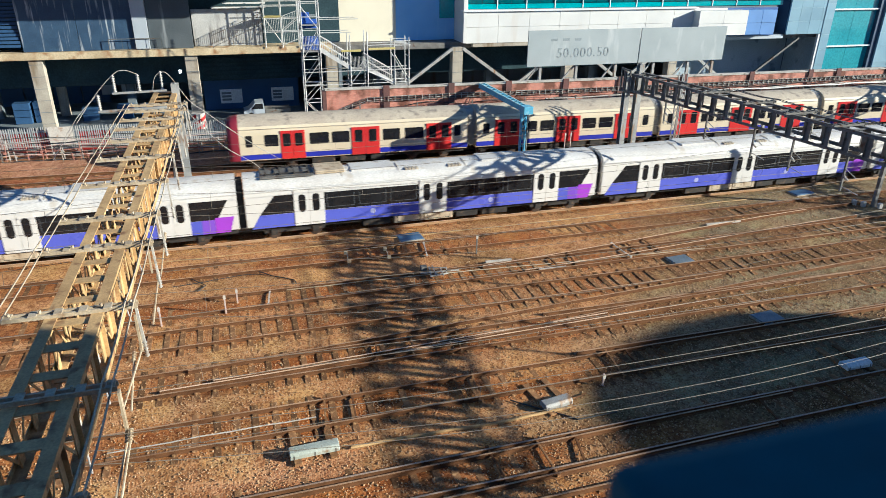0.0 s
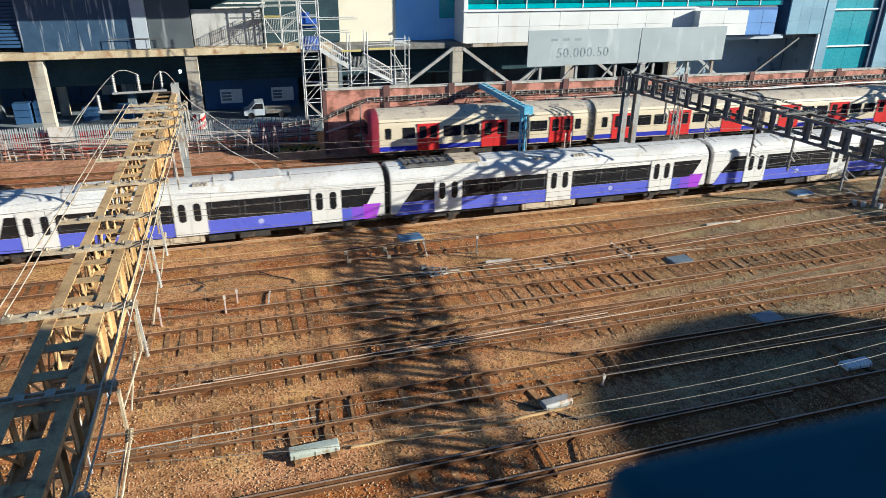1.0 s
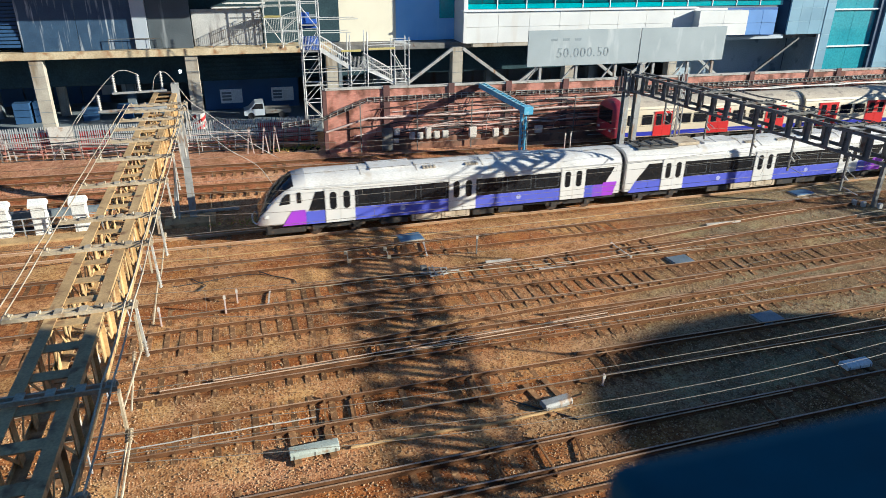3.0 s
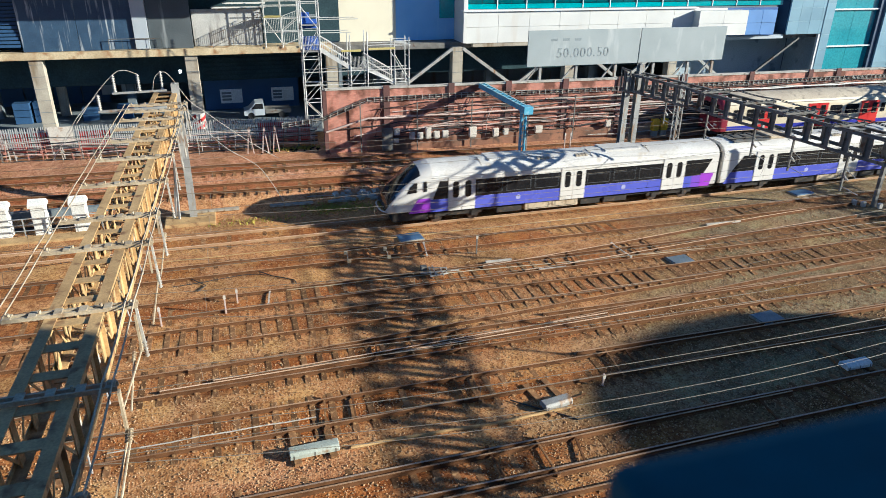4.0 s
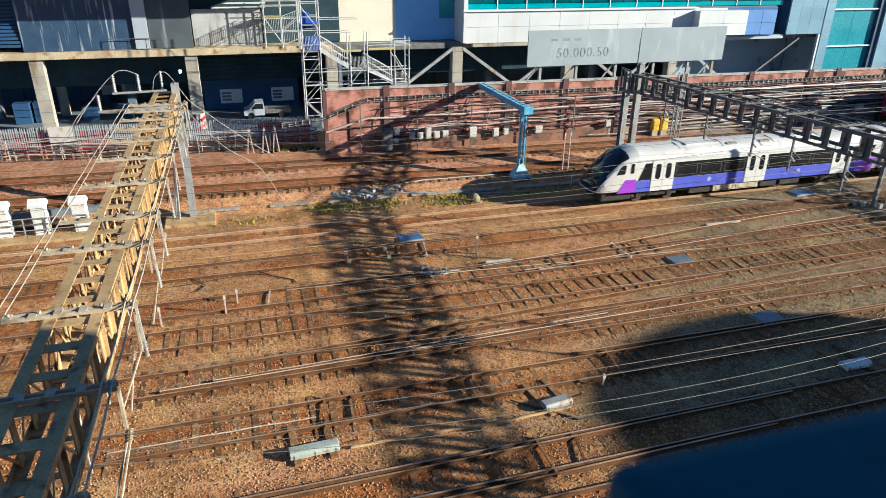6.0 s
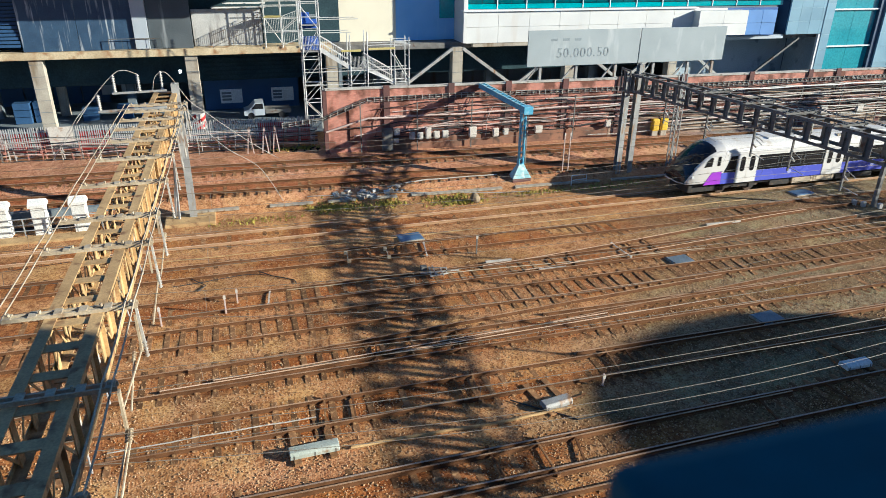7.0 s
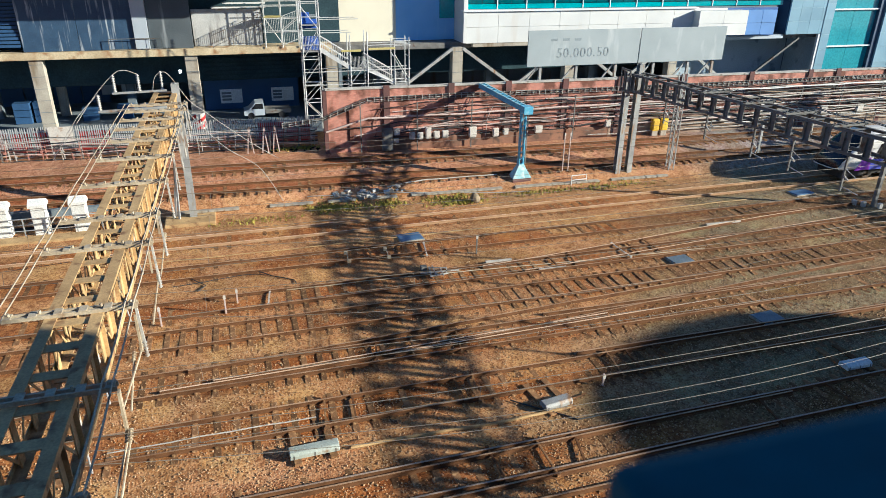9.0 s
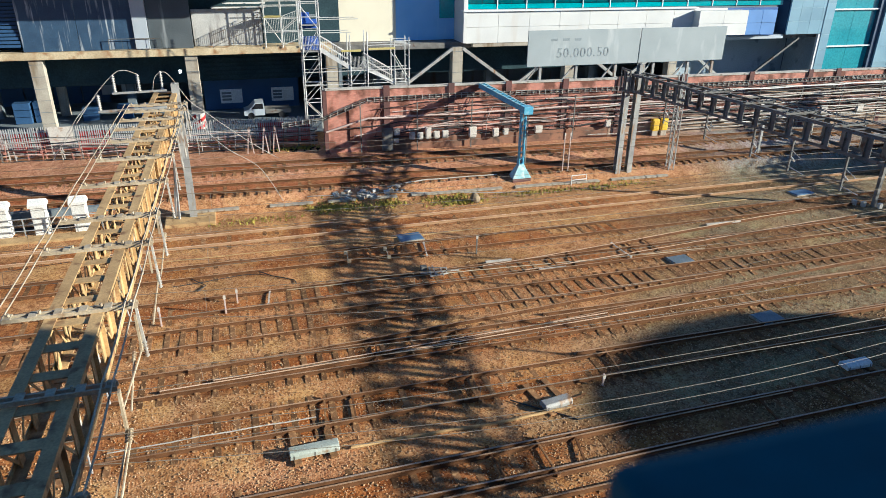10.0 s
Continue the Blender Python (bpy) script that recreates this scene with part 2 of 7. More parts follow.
def rail_mesh(pts, top, side=None):
    """A rail along points (x, y, z of its running surface); its head is a second material."""
    bm = bmesh.new()
    rings = []
    for x, y, z in pts:
        rings.append([bm.verts.new((x, y + u, z + v)) for u, v in RAIL_PROFILE])
    k = len(RAIL_PROFILE)
    for a, b in zip(rings, rings[1:]):
        for i in range(k):
            f = bm.faces.new((a[i], a[(i + 1) % k], b[(i + 1) % k], b[i]))
            f.material_index = 1 if i in (6, 7, 8) else 0
    bm.faces.new(rings[0])
    bm.faces.new(rings[-1][::-1])
    return mesh_of("rail", bm, [side or RAIL, top])


def sleeper_mesh():
    bm = bmesh.new()
    box(bm, -0.125, 0.125, -1.28, 1.28, -0.27, -0.135, 0.012)
    for s in (-1, 1):
        for t in (-0.75, 0.75):
            box(bm, -0.09, 0.09, t + s * 0.055, t + s * 0.14, -0.136, -0.09)
    return mesh_of("sleeper", bm, SLEEPER)


SLEEPER_MESH = sleeper_mesh()


def make_track(label, y, slope=0.0, z=0.0, x0=-45.0, x1=150.0, s0=-18.0, s1=62.0, pitch=0.70, top=None, sink=0.0, side=None):
    tr = thing("railway_track", label, "railway track", "parallel railway tracks", kind="")
    for off in (-0.752, 0.752):
        part("rail", rail_mesh([(x, y + slope * x + off, z) for x in np.linspace(x0, x1, 40)], top or RAILTOP, side), None, tr)
    n = int((s1 - s0) / pitch)
    for i in range(n):
        x = s0 + pitch * i + random.uniform(-0.04, 0.04)
        ob = part("sleeper", SLEEPER_MESH, None, tr)
        ob.matrix_basis = pose(x, y + slope * x, z - sink - 0.028 + random.uniform(-0.012, 0.008), 0, 0, random.uniform(-1, 1))
    return tr


SHINY = material("polished rail head", (0.50, 0.38, 0.28), (0.36, 0.25, 0.17), 0.5, 0.5, 0.2, 0.03, 20)
DUSTY = material("dust-bright rail head", (0.80, 0.60, 0.42), (0.66, 0.45, 0.28), 0.5, 0.6, 0.0, 0.05, 20)
DUSTYSIDE = material("dust-coated rail web", (0.46, 0.30, 0.17), (0.34, 0.20, 0.105), 0.6, 0.9, 0.0, 0.1, 20, spec=0.1)
RUSTY = "running line with rust-brown rails on dark timber sleepers"
make_track(RUSTY, 14.1, s0=-6, s1=30, sink=0.02)
make_track("running line with polished rails half in shade", 16.75, top=SHINY, s1=36, sink=0.0)
make_track("running line with rusty rails and worn timber sleepers", 21.15, top=RAILTOP, s1=40, sink=-0.01)
make_track(RUSTY, 24.65, s1=44, sink=-0.004)
make_track("running line with deep sleepers showing above stones", 28.05, s1=48, sink=-0.015)
make_track(RUSTY, 30.85, s1=50, sink=-0.006)
make_track(RUSTY, 34.85, s1=54, sink=0.0)
make_track("running line with worn rails under the suburban train", 39.0, side=DUSTYSIDE, top=DUSTY, s1=58, sink=0.015)
make_track("rusty line on the raised bank beside the train", 45.75, -0.034, 0.84, s1=62, sink=0.03)
make_track("raised underground line below the brick wall", 49.0, -0.034, 1.22, top=SHINY, s1=64, sink=0.03)


def turnout_rails(label, runs, top=None, side=None):
    tr = thing("turnout", label, "track switch", "track switches")
    for pts in runs:
        (xa, ya), (xb, yb) = pts
        line = []
        for i in range(13):
            f = i / 12
            line.append((xa + (xb - xa) * f, ya + (yb - ya) * (f * f * (3 - 2 * f) * 0.35 + f * 0.65), 0.004))
        part("switch_rail", rail_mesh(line, top or RAILTOP, side), None, tr)


turnout_rails("rusty switch rails joining two yard lines", [((-3, 25.3), (24.0, 27.0)), ((4.5, 24.3), (34.0, 26.6))])
turnout_rails("bright worn switch rails crossing between lines", [((12, 31.4), (36.0, 33.9)), ((14.0, 30.3), (38.5, 32.2))], DUSTY)
turnout_rails("rusty stock and switch rails lying close together", [((-1.0, 17.22), (20.0, 17.36)), ((1.5, 15.66), (18.0, 15.86))])
turnout_rails("worn switch rails lying close to a running rail", [((-4.0, 24.12), (22.0, 24.75)), ((-2.0, 24.32), (16.0, 24.95))], DUSTY)
turnout_rails("rusty guard rails beside the running rails", [((13, 25.75), (34, 25.4)), ((13, 22.25), (30, 22.05))])


# ================= trains =================
CARWHITE = material("warm white train paint", (0.72, 0.70, 0.66), (0.67, 0.65, 0.61), 0.5, 0.32, 0, 0.02, 12, (0.58, 0.54, 0.48), 0.12, spec=0.5, grain_amount=0.2)
CARROOF = material("dusty white train roof", (0.66, 0.65, 0.62), (0.56, 0.54, 0.51), 0.6, 0.6, 0, 0.05, 14, (0.48, 0.44, 0.38), 0.14)
CARBLUE = material("violet-blue train stripe", (0.115, 0.135, 0.60), (0.10, 0.115, 0.54), 0.5, 0.28, 0, 0.02, 12, spec=0.5, grain_amount=0.2)
CARPURPLE = material("bright purple train paint", (0.36, 0.06, 0.62), (0.30, 0.06, 0.58), 0.5, 0.28, 0, 0.02, 12, spec=0.5, grain_amount=0.2)
CARVIOLET = material("violet train paint", (0.22, 0.09, 0.61), (0.19, 0.085, 0.56), 0.5, 0.28, 0, 0.02, 12, spec=0.5, grain_amount=0.2)
GLASSDARK = material("dark tinted train glass", (0.012, 0.013, 0.016), (0.02, 0.02, 0.022), 1.0, 0.07, 0, 0.0, 5, spec=0.6)
UNDER = material("grimy underframe", (0.045, 0.04, 0.036), (0.03, 0.027, 0.025), 1.5, 0.85, 0, 0.3, 20, (0.12, 0.08, 0.05), 0.3)
GREYBOX = material("pale equipment case", (0.50, 0.48, 0.43), (0.40, 0.38, 0.34), 1.5, 0.7, 0, 0.1, 20, (0.2, 0.14, 0.09), 0.4)
CASECREAM = material("dusty cream equipment case", (0.58, 0.48, 0.34), (0.46, 0.37, 0.25), 1.2, 0.7, 0, 0.1, 20, (0.26, 0.18, 0.11), 0.35)
RUBBER = material("black corrugated rubber", (0.025, 0.025, 0.027), (0.018, 0.018, 0.02), 2, 0.8, 0, 0.1, 20)
WHEEL = material("brown wheel steel", (0.13, 0.09, 0.065), (0.08, 0.055, 0.04), 3, 0.6, 0.5, 0.1, 20)
SROOF = material("dusty grey-brown train roof", (0.50, 0.44, 0.34), (0.42, 0.36, 0.28), 0.8, 0.8, 0, 0.1, 14, (0.22, 0.19, 0.16), 0.3)
SCREAM = material("cream-white train side", (0.70, 0.61, 0.44), (0.64, 0.55, 0.39), 0.5, 0.4, 0, 0.02, 12, (0.6, 0.52, 0.42), 0.12, grain_amount=0.2)
SRED = material("signal red train paint", (0.62, 0.035, 0.03), (0.52, 0.03, 0.03), 0.6, 0.35, 0, 0.02, 12, grain_amount=0.2)
SCRIMSON = material("dull crimson train paint", (0.34, 0.035, 0.06), (0.28, 0.03, 0.05), 0.6, 0.45, 0, 0.02, 12, (0.2, 0.08, 0.08), 0.2, grain_amount=0.2)
SBLUE = material("royal blue skirt paint", (0.03, 0.04, 0.42), (0.03, 0.035, 0.34), 0.6, 0.4, 0, 0.02, 12, grain_amount=0.2)
GREYPALE = material("pale lilac emblem", (0.42, 0.44, 0.72), (0.36, 0.38, 0.66), 2, 0.4, 0, 0, 10)
WINFRAME = material("dim grey window surround", (0.10, 0.105, 0.115), (0.07, 0.075, 0.08), 2, 0.5, 0, 0, 10)
LAMPGLASS = material("headlamp glass", (0.75, 0.75, 0.72), (0.65, 0.65, 0.62), 3, 0.15, 0, 0, 10)


def loft(bm, rings, mats=None, close=True):
    vr = [[bm.verts.new(p) for p in r] for r in rings]
    k = len(vr[0])
    for j, (a, b) in enumerate(zip(vr, vr[1:])):
        for i in range(k - 1):
            f = bm.faces.new((a[i], a[i + 1], b[i + 1], b[i]))
            f.material_index = mats(j, i) if mats else 0
    if close:
        for r in (vr[0], vr[-1]):
            f = bm.faces.new(r)
            f.material_index = mats(-1, 0) if mats else 0
    return vr


def panel(bm, pts, side, face, depth=0.012):
    """A thin upright plate on a car's side: pts are (along, height); face is the side's distance from the middle."""
    a = [bm.verts.new((x, side * (face - 0.03), z)) for x, z in pts]
    b = [bm.verts.new((x, side * (face + depth), z)) for x, z in pts]
    k = len(pts)
    for i in range(k):
        bm.faces.new((a[i], a[(i + 1) % k], b[(i + 1) % k], b[i]))
    bm.faces.new(b)
    bm.faces.new(a[::-1])


def rounded(x0, x1, z0, z1, r, n=4):
    out = []
    for cx, cz, a0 in ((x1 - r, z0 + r, -90), (x1 - r, z1 - r, 0), (x0 + r, z1 - r, 90), (x0 + r, z0 + r, 180)):
        for i in range(n + 1):
            a = radians(a0 + 90 * i / n)
            out.append((cx + r * math.cos(a), cz + r * math.sin(a)))
    return out


def one(fn, *args, **kw):
    bm = bmesh.new()
    fn(bm, *args, **kw)
    return bm


def bogie(car, x):
    bm = bmesh.new()
    for s in (-1, 1):
        beam(bm, (x - 1.75, s * 0.98, 0.55), (x + 1.75, s * 0.98, 0.55), 0.12, 0.22)
        for d in (-1.2, 1.2):
            box(bm, x + d - 0.18, x + d + 0.18, s * 0.98 - 0.12, s * 0.98 + 0.12, 0.32, 0.66)
        tube(bm, [(x - 0.5, s * 1.08, 0.5), (x + 0.55, s * 1.08, 0.72)], 0.06)
        box(bm, x - 0.25, x + 0.25, s * 0.95 - 0.14, s * 0.95 + 0.14, 0.6, 0.95)
    box(bm, x - 0.3, x + 0.3, -0.95, 0.95, 0.45, 0.75)
    b = part("bogie", bm, UNDER, car)
    for d in (-1.2, 1.2):
        bm = bmesh.new()
        tube(bm, [(x + d, -0.9, 0.42), (x + d, 0.9, 0.42)], 0.08, 8)
        for s in (-1, 1):
            tube(bm, [(x + d, s * 0.70, 0.42), (x + d, s * 0.82, 0.42)], 0.42, 20)
        part("wheelset", bm, WHEEL, b)


PROFILE_A = [(1.22, 0.92), (1.37, 1.0), (1.39, 1.1), (1.39, 2.9), (1.36, 3.12), (1.24, 3.36), (1.02, 3.56), (0.7, 3.69), (0.0, 3.76)]


def ring_a(x, wid=1.0, top=3.76, low=0.92):
    half = [(y * wid, low + (z - 0.92) * (top - low) / (3.76 - 0.92)) for y, z in PROFILE_A]
    return [(x, -y, z) for y, z in half] + [(x, y, z) for y, z in half[-2::-1]]


def suburban_car(lead=False, pantograph=False, at=None):
    """A 22.5 m car of the white and violet-blue train; the leading car has a raked nose at its low-x end."""
    car = thing("leading_train_car" if lead else "train_car",
                "white violet-blue suburban train car with raked cab nose" if lead else "white and violet-blue suburban train car with grey sliding doors", "train car", "cars of the suburban train", at)
    x0, x1 = (0.0, 22.95) if lead else (0.22, 22.28)
    bm = bmesh.new()
    end = 2.6 if lead else x0

    def mats(j, i):
        return 1 if 4 <= i <= 11 else 0
    loft(bm, [ring_a(end), ring_a(end + 8), ring_a(end + 15), ring_a(x1)], mats)
    body = part("body", bm, [CARWHITE, CARROOF], car)
    body.data.shade_smooth()
    body.data.set_sharp_from_angle(angle=radians(40))
    if lead:
        bm = bmesh.new()
        prof = [(-0.3, 0.86, 1.30, 1.03), (-0.12, 0.92, 1.72, 1.0), (0.32, 0.96, 2.32, 0.98), (0.82, 0.98, 2.88, 0.97), (1.36, 0.99, 3.34, 0.96), (1.86, 0.995, 3.62, 0.95), (2.6, 1.0, 3.76, 0.92)]

        def nm(j, i):
            if j < 0:
                return 1
            a = (3, 4, 5, 5, 5, 6, 6)[j]
            return 1 if a <= i <= 15 - a and j <= 4 else 0
        loft(bm, [ring_a(x, w, t, lo) for x, w, t, lo in prof], nm)
        nose = part("cab_nose", bm, [CARWHITE, GLASSDARK], car, "white raked cab nose with black windscreen", smooth=True)
        nose.data.set_sharp_from_angle(angle=radians(55))
        for s in (-1, 1):
            part("cab_side_window", one(panel, [(0.98, 2.2), (1.6, 2.24), (1.64, 2.84), (1.44, 2.84), (1.18, 2.6)], s, 1.375), GLASSDARK, nose)
            bm = bmesh.new()
            panel(bm, rounded(0.12, 0.34, 1.45, 1.6, 0.06), s, 1.33, 0.03)
            part("headlamp", bm, LAMPGLASS, nose)
            part("cab_door_window", one(panel, rounded(2.0, 2.24, 2.25, 2.9, 0.05), s, 1.39), GLASSDARK, car)
            part("purple_panel", one(panel, [(1.1, 0.92), (2.45, 0.92), (2.45, 1.82), (1.68, 1.82)], s, 1.385), CARPURPLE, car, "bright purple livery panel")
        bm = bmesh.new()
        tube(bm, [(-0.55 + 0.32 * (y / 1.15) ** 4, y, 1.08) for y in np.linspace(-1.2, 1.2, 15)], 0.038, 6)
        part("front_lip", bm, CARWHITE, nose, "thin white lip under the windscreen")
        bm = bmesh.new()
        box(bm, 0.15, 2.4, -1.08, 1.08, 0.32, 1.0, 0.08)
        part("coupler_fairing", bm, UNDER, car)
    doors = (4.46, 12.0, 19.5) if lead else (3.78, 11.22, 18.72)
    last = doors[-1] + 0.88
    for s in (-1, 1):
        # blue lower band and dark window band between the doors, cut on the slant at the ends
        slant = ((2.95, 3.05, 3.15) if lead else (0.92, 1.28, 1.95))
        spans = [(None, doors[0] - 0.88), (doors[0] + 0.88, doors[1] - 0.88), (doors[1] + 0.88, doors[2] - 0.88), (last, None)]
        for a, b in spans:
            if a is None:
                if lead:
                    blue = [(2.46, 0.90), (b, 0.90), (b, 1.70), (2.46, 1.70)]
                    dark = [(2.6, 1.71), (b, 1.71), (b, 2.86), (3.05, 2.86)]
                else:
                    blue = [(0.5, 0.90), (b, 0.90), (b, 1.70), (0.97, 1.70)]
                    dark = [(0.98, 1.71), (b, 1.71), (b, 2.82), (1.85, 2.82)]
            elif b is None:
                e = x1 + 0.22
                blue = [(a, 0.90), (e - 1.5, 0.90), (e - 1.5, 1.70), (a, 1.70)]
                dark = [(a, 1.71), (e - 1.35, 1.71), (e - 0.72, 2.82), (a, 2.82)]
                part("violet_panel", one(panel, [(e - 2.2, 0.895), (e - 1.5, 0.895), (e - 1.5, 1.705), (e - 2.2, 1.705)], s, 1.386, 0.0135), CARVIOLET, car, "violet livery panel")
                part("purple_panel", one(panel, [(e - 1.49, 0.90), (e - 0.72, 0.90), (e - 0.45, 1.82), (e - 1.49, 1.82)], s, 1.385, 0.014), CARPURPLE, car, "bright purple livery panel")
            else:
                blue = [(a, 0.90), (b, 0.90), (b, 1.70), (a, 1.70)]
                dark = [(a, 1.71), (b, 1.71), (b, 2.78), (a, 2.78)]
            part("blue_band", one(panel, blue, s, 1.385), CARBLUE, car)
            if a is not None and b is not None:
                c = (a + b) / 2
                part("emblem", one(panel, [(c + 0.16 * math.cos(k * math.pi / 8), 1.38 + 0.16 * math.sin(k * math.pi / 8)) for k in range(16)], s, 1.395, 0.008), GREYPALE, car, "small pale round emblem")
            band = part("window_band", one(panel, dark, s, 1.385), GLASSDARK, car, "black tinted window band")
            lo, hi = dark[0][0], dark[1][0]
            if hi - lo > 3:
                k = 3
                for i in range(k):
                    c0, c1 = lo + (hi - lo) * i / k + 0.14, lo + (hi - lo) * (i + 1) / k - 0.14
                    fr = bmesh.new()
                    for q in ((c0, c0 + 0.03, 1.86, 2.66), (c1 - 0.03, c1, 1.86, 2.66), (c0 + 0.03, c1 - 0.03, 1.86, 1.885), (c0 + 0.03, c1 - 0.03, 2.44, 2.46)):
                        panel(fr, [(q[0], q[2]), (q[1], q[2]), (q[1], q[3]), (q[0], q[3])], s, 1.388, 0.014)
                    part("window_frame", fr, WINFRAME, band)
        for d in doors:
            for h in (-1, 1):
                a, b = (d - 0.86, d - 0.012) if h < 0 else (d + 0.012, d + 0.86)
                leaf = part("door", one(panel, [(a, 0.90), (b, 0.90), (b, 3.02), (a, 3.02)], s, 1.40, 0.022), CARWHITE, car, "pale grey-white sliding door leaf")
                c = (a + b) / 2 - 0.04 * h
                part("door_window", one(panel, rounded(c - 0.2, c + 0.2, 1.72, 2.78, 0.17), s, 1.42, 0.008), GLASSDARK, leaf)
        part("gutter", one(panel, [(end, 3.06), (x1, 3.06), (x1, 3.10), (end, 3.10)], s, 1.375, 0.03), CARROOF, car)
    # roof gear
    for a in (6.4, 14.5):
        bm = bmesh.new()
        box(bm, a, a + 2.6, -0.75, 0.75, 3.66, 3.785, 0.03)
        part("roof_unit", bm, CARROOF, car)
    for a in (9.6, 12.3):
        for k in range(4):
            bm = bmesh.new()
            box(bm, a + 0.22 * k, a + 0.22 * k + 0.15, -0.98, -0.6, 3.58, 3.70)
            part("roof_vent", bm, SROOF, car)
    for a in (5.8, 9.2, 13.4, 17.6):
        bm = bmesh.new()
        beam(bm, (a, -1.05, 3.55), (a, -0.6, 3.735), 0.03, 0.03)
        beam(bm, (a, -0.6, 3.735), (a, 0.0, 3.775), 0.03, 0.03)
        part("roof_seam", bm, SROOF, car)
    if pantograph:
        bm = bmesh.new()
        box(bm, 1.2, 4.2, -0.95, 0.95, 3.70, 3.775)
        part("pantograph_base", bm, DARKSTEEL, car, "dusty dark roof recess")
        bm = bmesh.new()
        for y in (-0.6, 0.6):
            beam(bm, (1.4, y, 3.86), (4.0, y, 3.86), 0.05, 0.05)
        for x in (1.5, 2.3, 3.1, 3.9):
            beam(bm, (x, -0.75, 3.9), (x, 0.75, 3.9), 0.04, 0.05)
            for y in (-0.6, 0.6):
                tube(bm, [(x, y, 3.72), (x, y, 3.9)], 0.07, 8)
        part("pantograph_well", bm, UNDER, car, "dark pantograph frame folded on the roof")
        bm = bmesh.new()
        box(bm, 4.3, 6.0, -0.8, 0.8, 3.70, 3.90, 0.04)
        part("equipment_case", bm, CASECREAM, car)
    # under the floor
    bm = bmesh.new()
    box(bm, end + 0.2, x1 - 0.1, -1.12, 1.12, 0.66, 0.98)
    for a, b in ((6.9, 8.6), (12.8, 14.2), (14.5, 16.2)):
        box(bm, a, b, -1.2, 1.2, 0.36, 0.7, 0.03)
    part("underframe", bm, UNDER, car)
    bm = bmesh.new()
    box(bm, 8.8, 10.68, -1.26, 1.26, 0.38, 0.92, 0.03)
    part("equipment_case", bm, CASECREAM, car)
    bm = bmesh.new()
    box(bm, 10.72, 12.55, -1.26, 1.26, 0.38, 0.92, 0.03)
    part("equipment_case", bm, CASECREAM, car)
    for a in (9.0, 10.9):
        bm = bmesh.new()
        for q in ((a, a + 1.45, 0.44, 0.47), (a, a + 1.45, 0.82, 0.85), (a, a + 0.03, 0.47, 0.82), (a + 1.42, a + 1.45, 0.47, 0.82)):
            panel(bm, [(q[0], q[2]), (q[1], q[2]), (q[1], q[3]), (q[0], q[3])], -1, 1.255, 0.012)
        part("case_frame", bm, UNDER, car)
    for x in ((4.2, 19.6) if lead else (2.9, 19.6)):
        bogie(car, x)
    bm = bmesh.new()
    rings = []
    for k in range(11):
        f, e = ((0.78, 0.93), (0.82, 0.95))[k % 2]
        half = [(y * f, 0.89 + (z - 0.92) * e) for y, z in PROFILE_A]
        rings.append([(x1 - 0.02 + 0.04 * k, -y, z) for y, z in half] + [(x1 - 0.02 + 0.04 * k, y, z) for y, z in half[-2::-1]])
    loft(bm, rings)
    part("gangway_bellows", bm, RUBBER, car, "black corrugated gangway bellows")
    return car


PROFILE_B = [(1.30, 0.72), (1.44, 0.80), (1.46, 1.0), (1.46, 2.5), (1.40, 2.95), (1.30, 3.14), (1.05, 3.38), (0.65, 3.58), (0.0, 3.66)]


def ring_b(x, wid=1.0, top=3.66):
    half = [(y * wid, z if z < 1 else 1 + (z - 1) * (top - 1) / 2.66) for y, z in PROFILE_B]
    return [(x, -y, z) for y, z in half] + [(x, y, z) for y, z in half[-2::-1]]


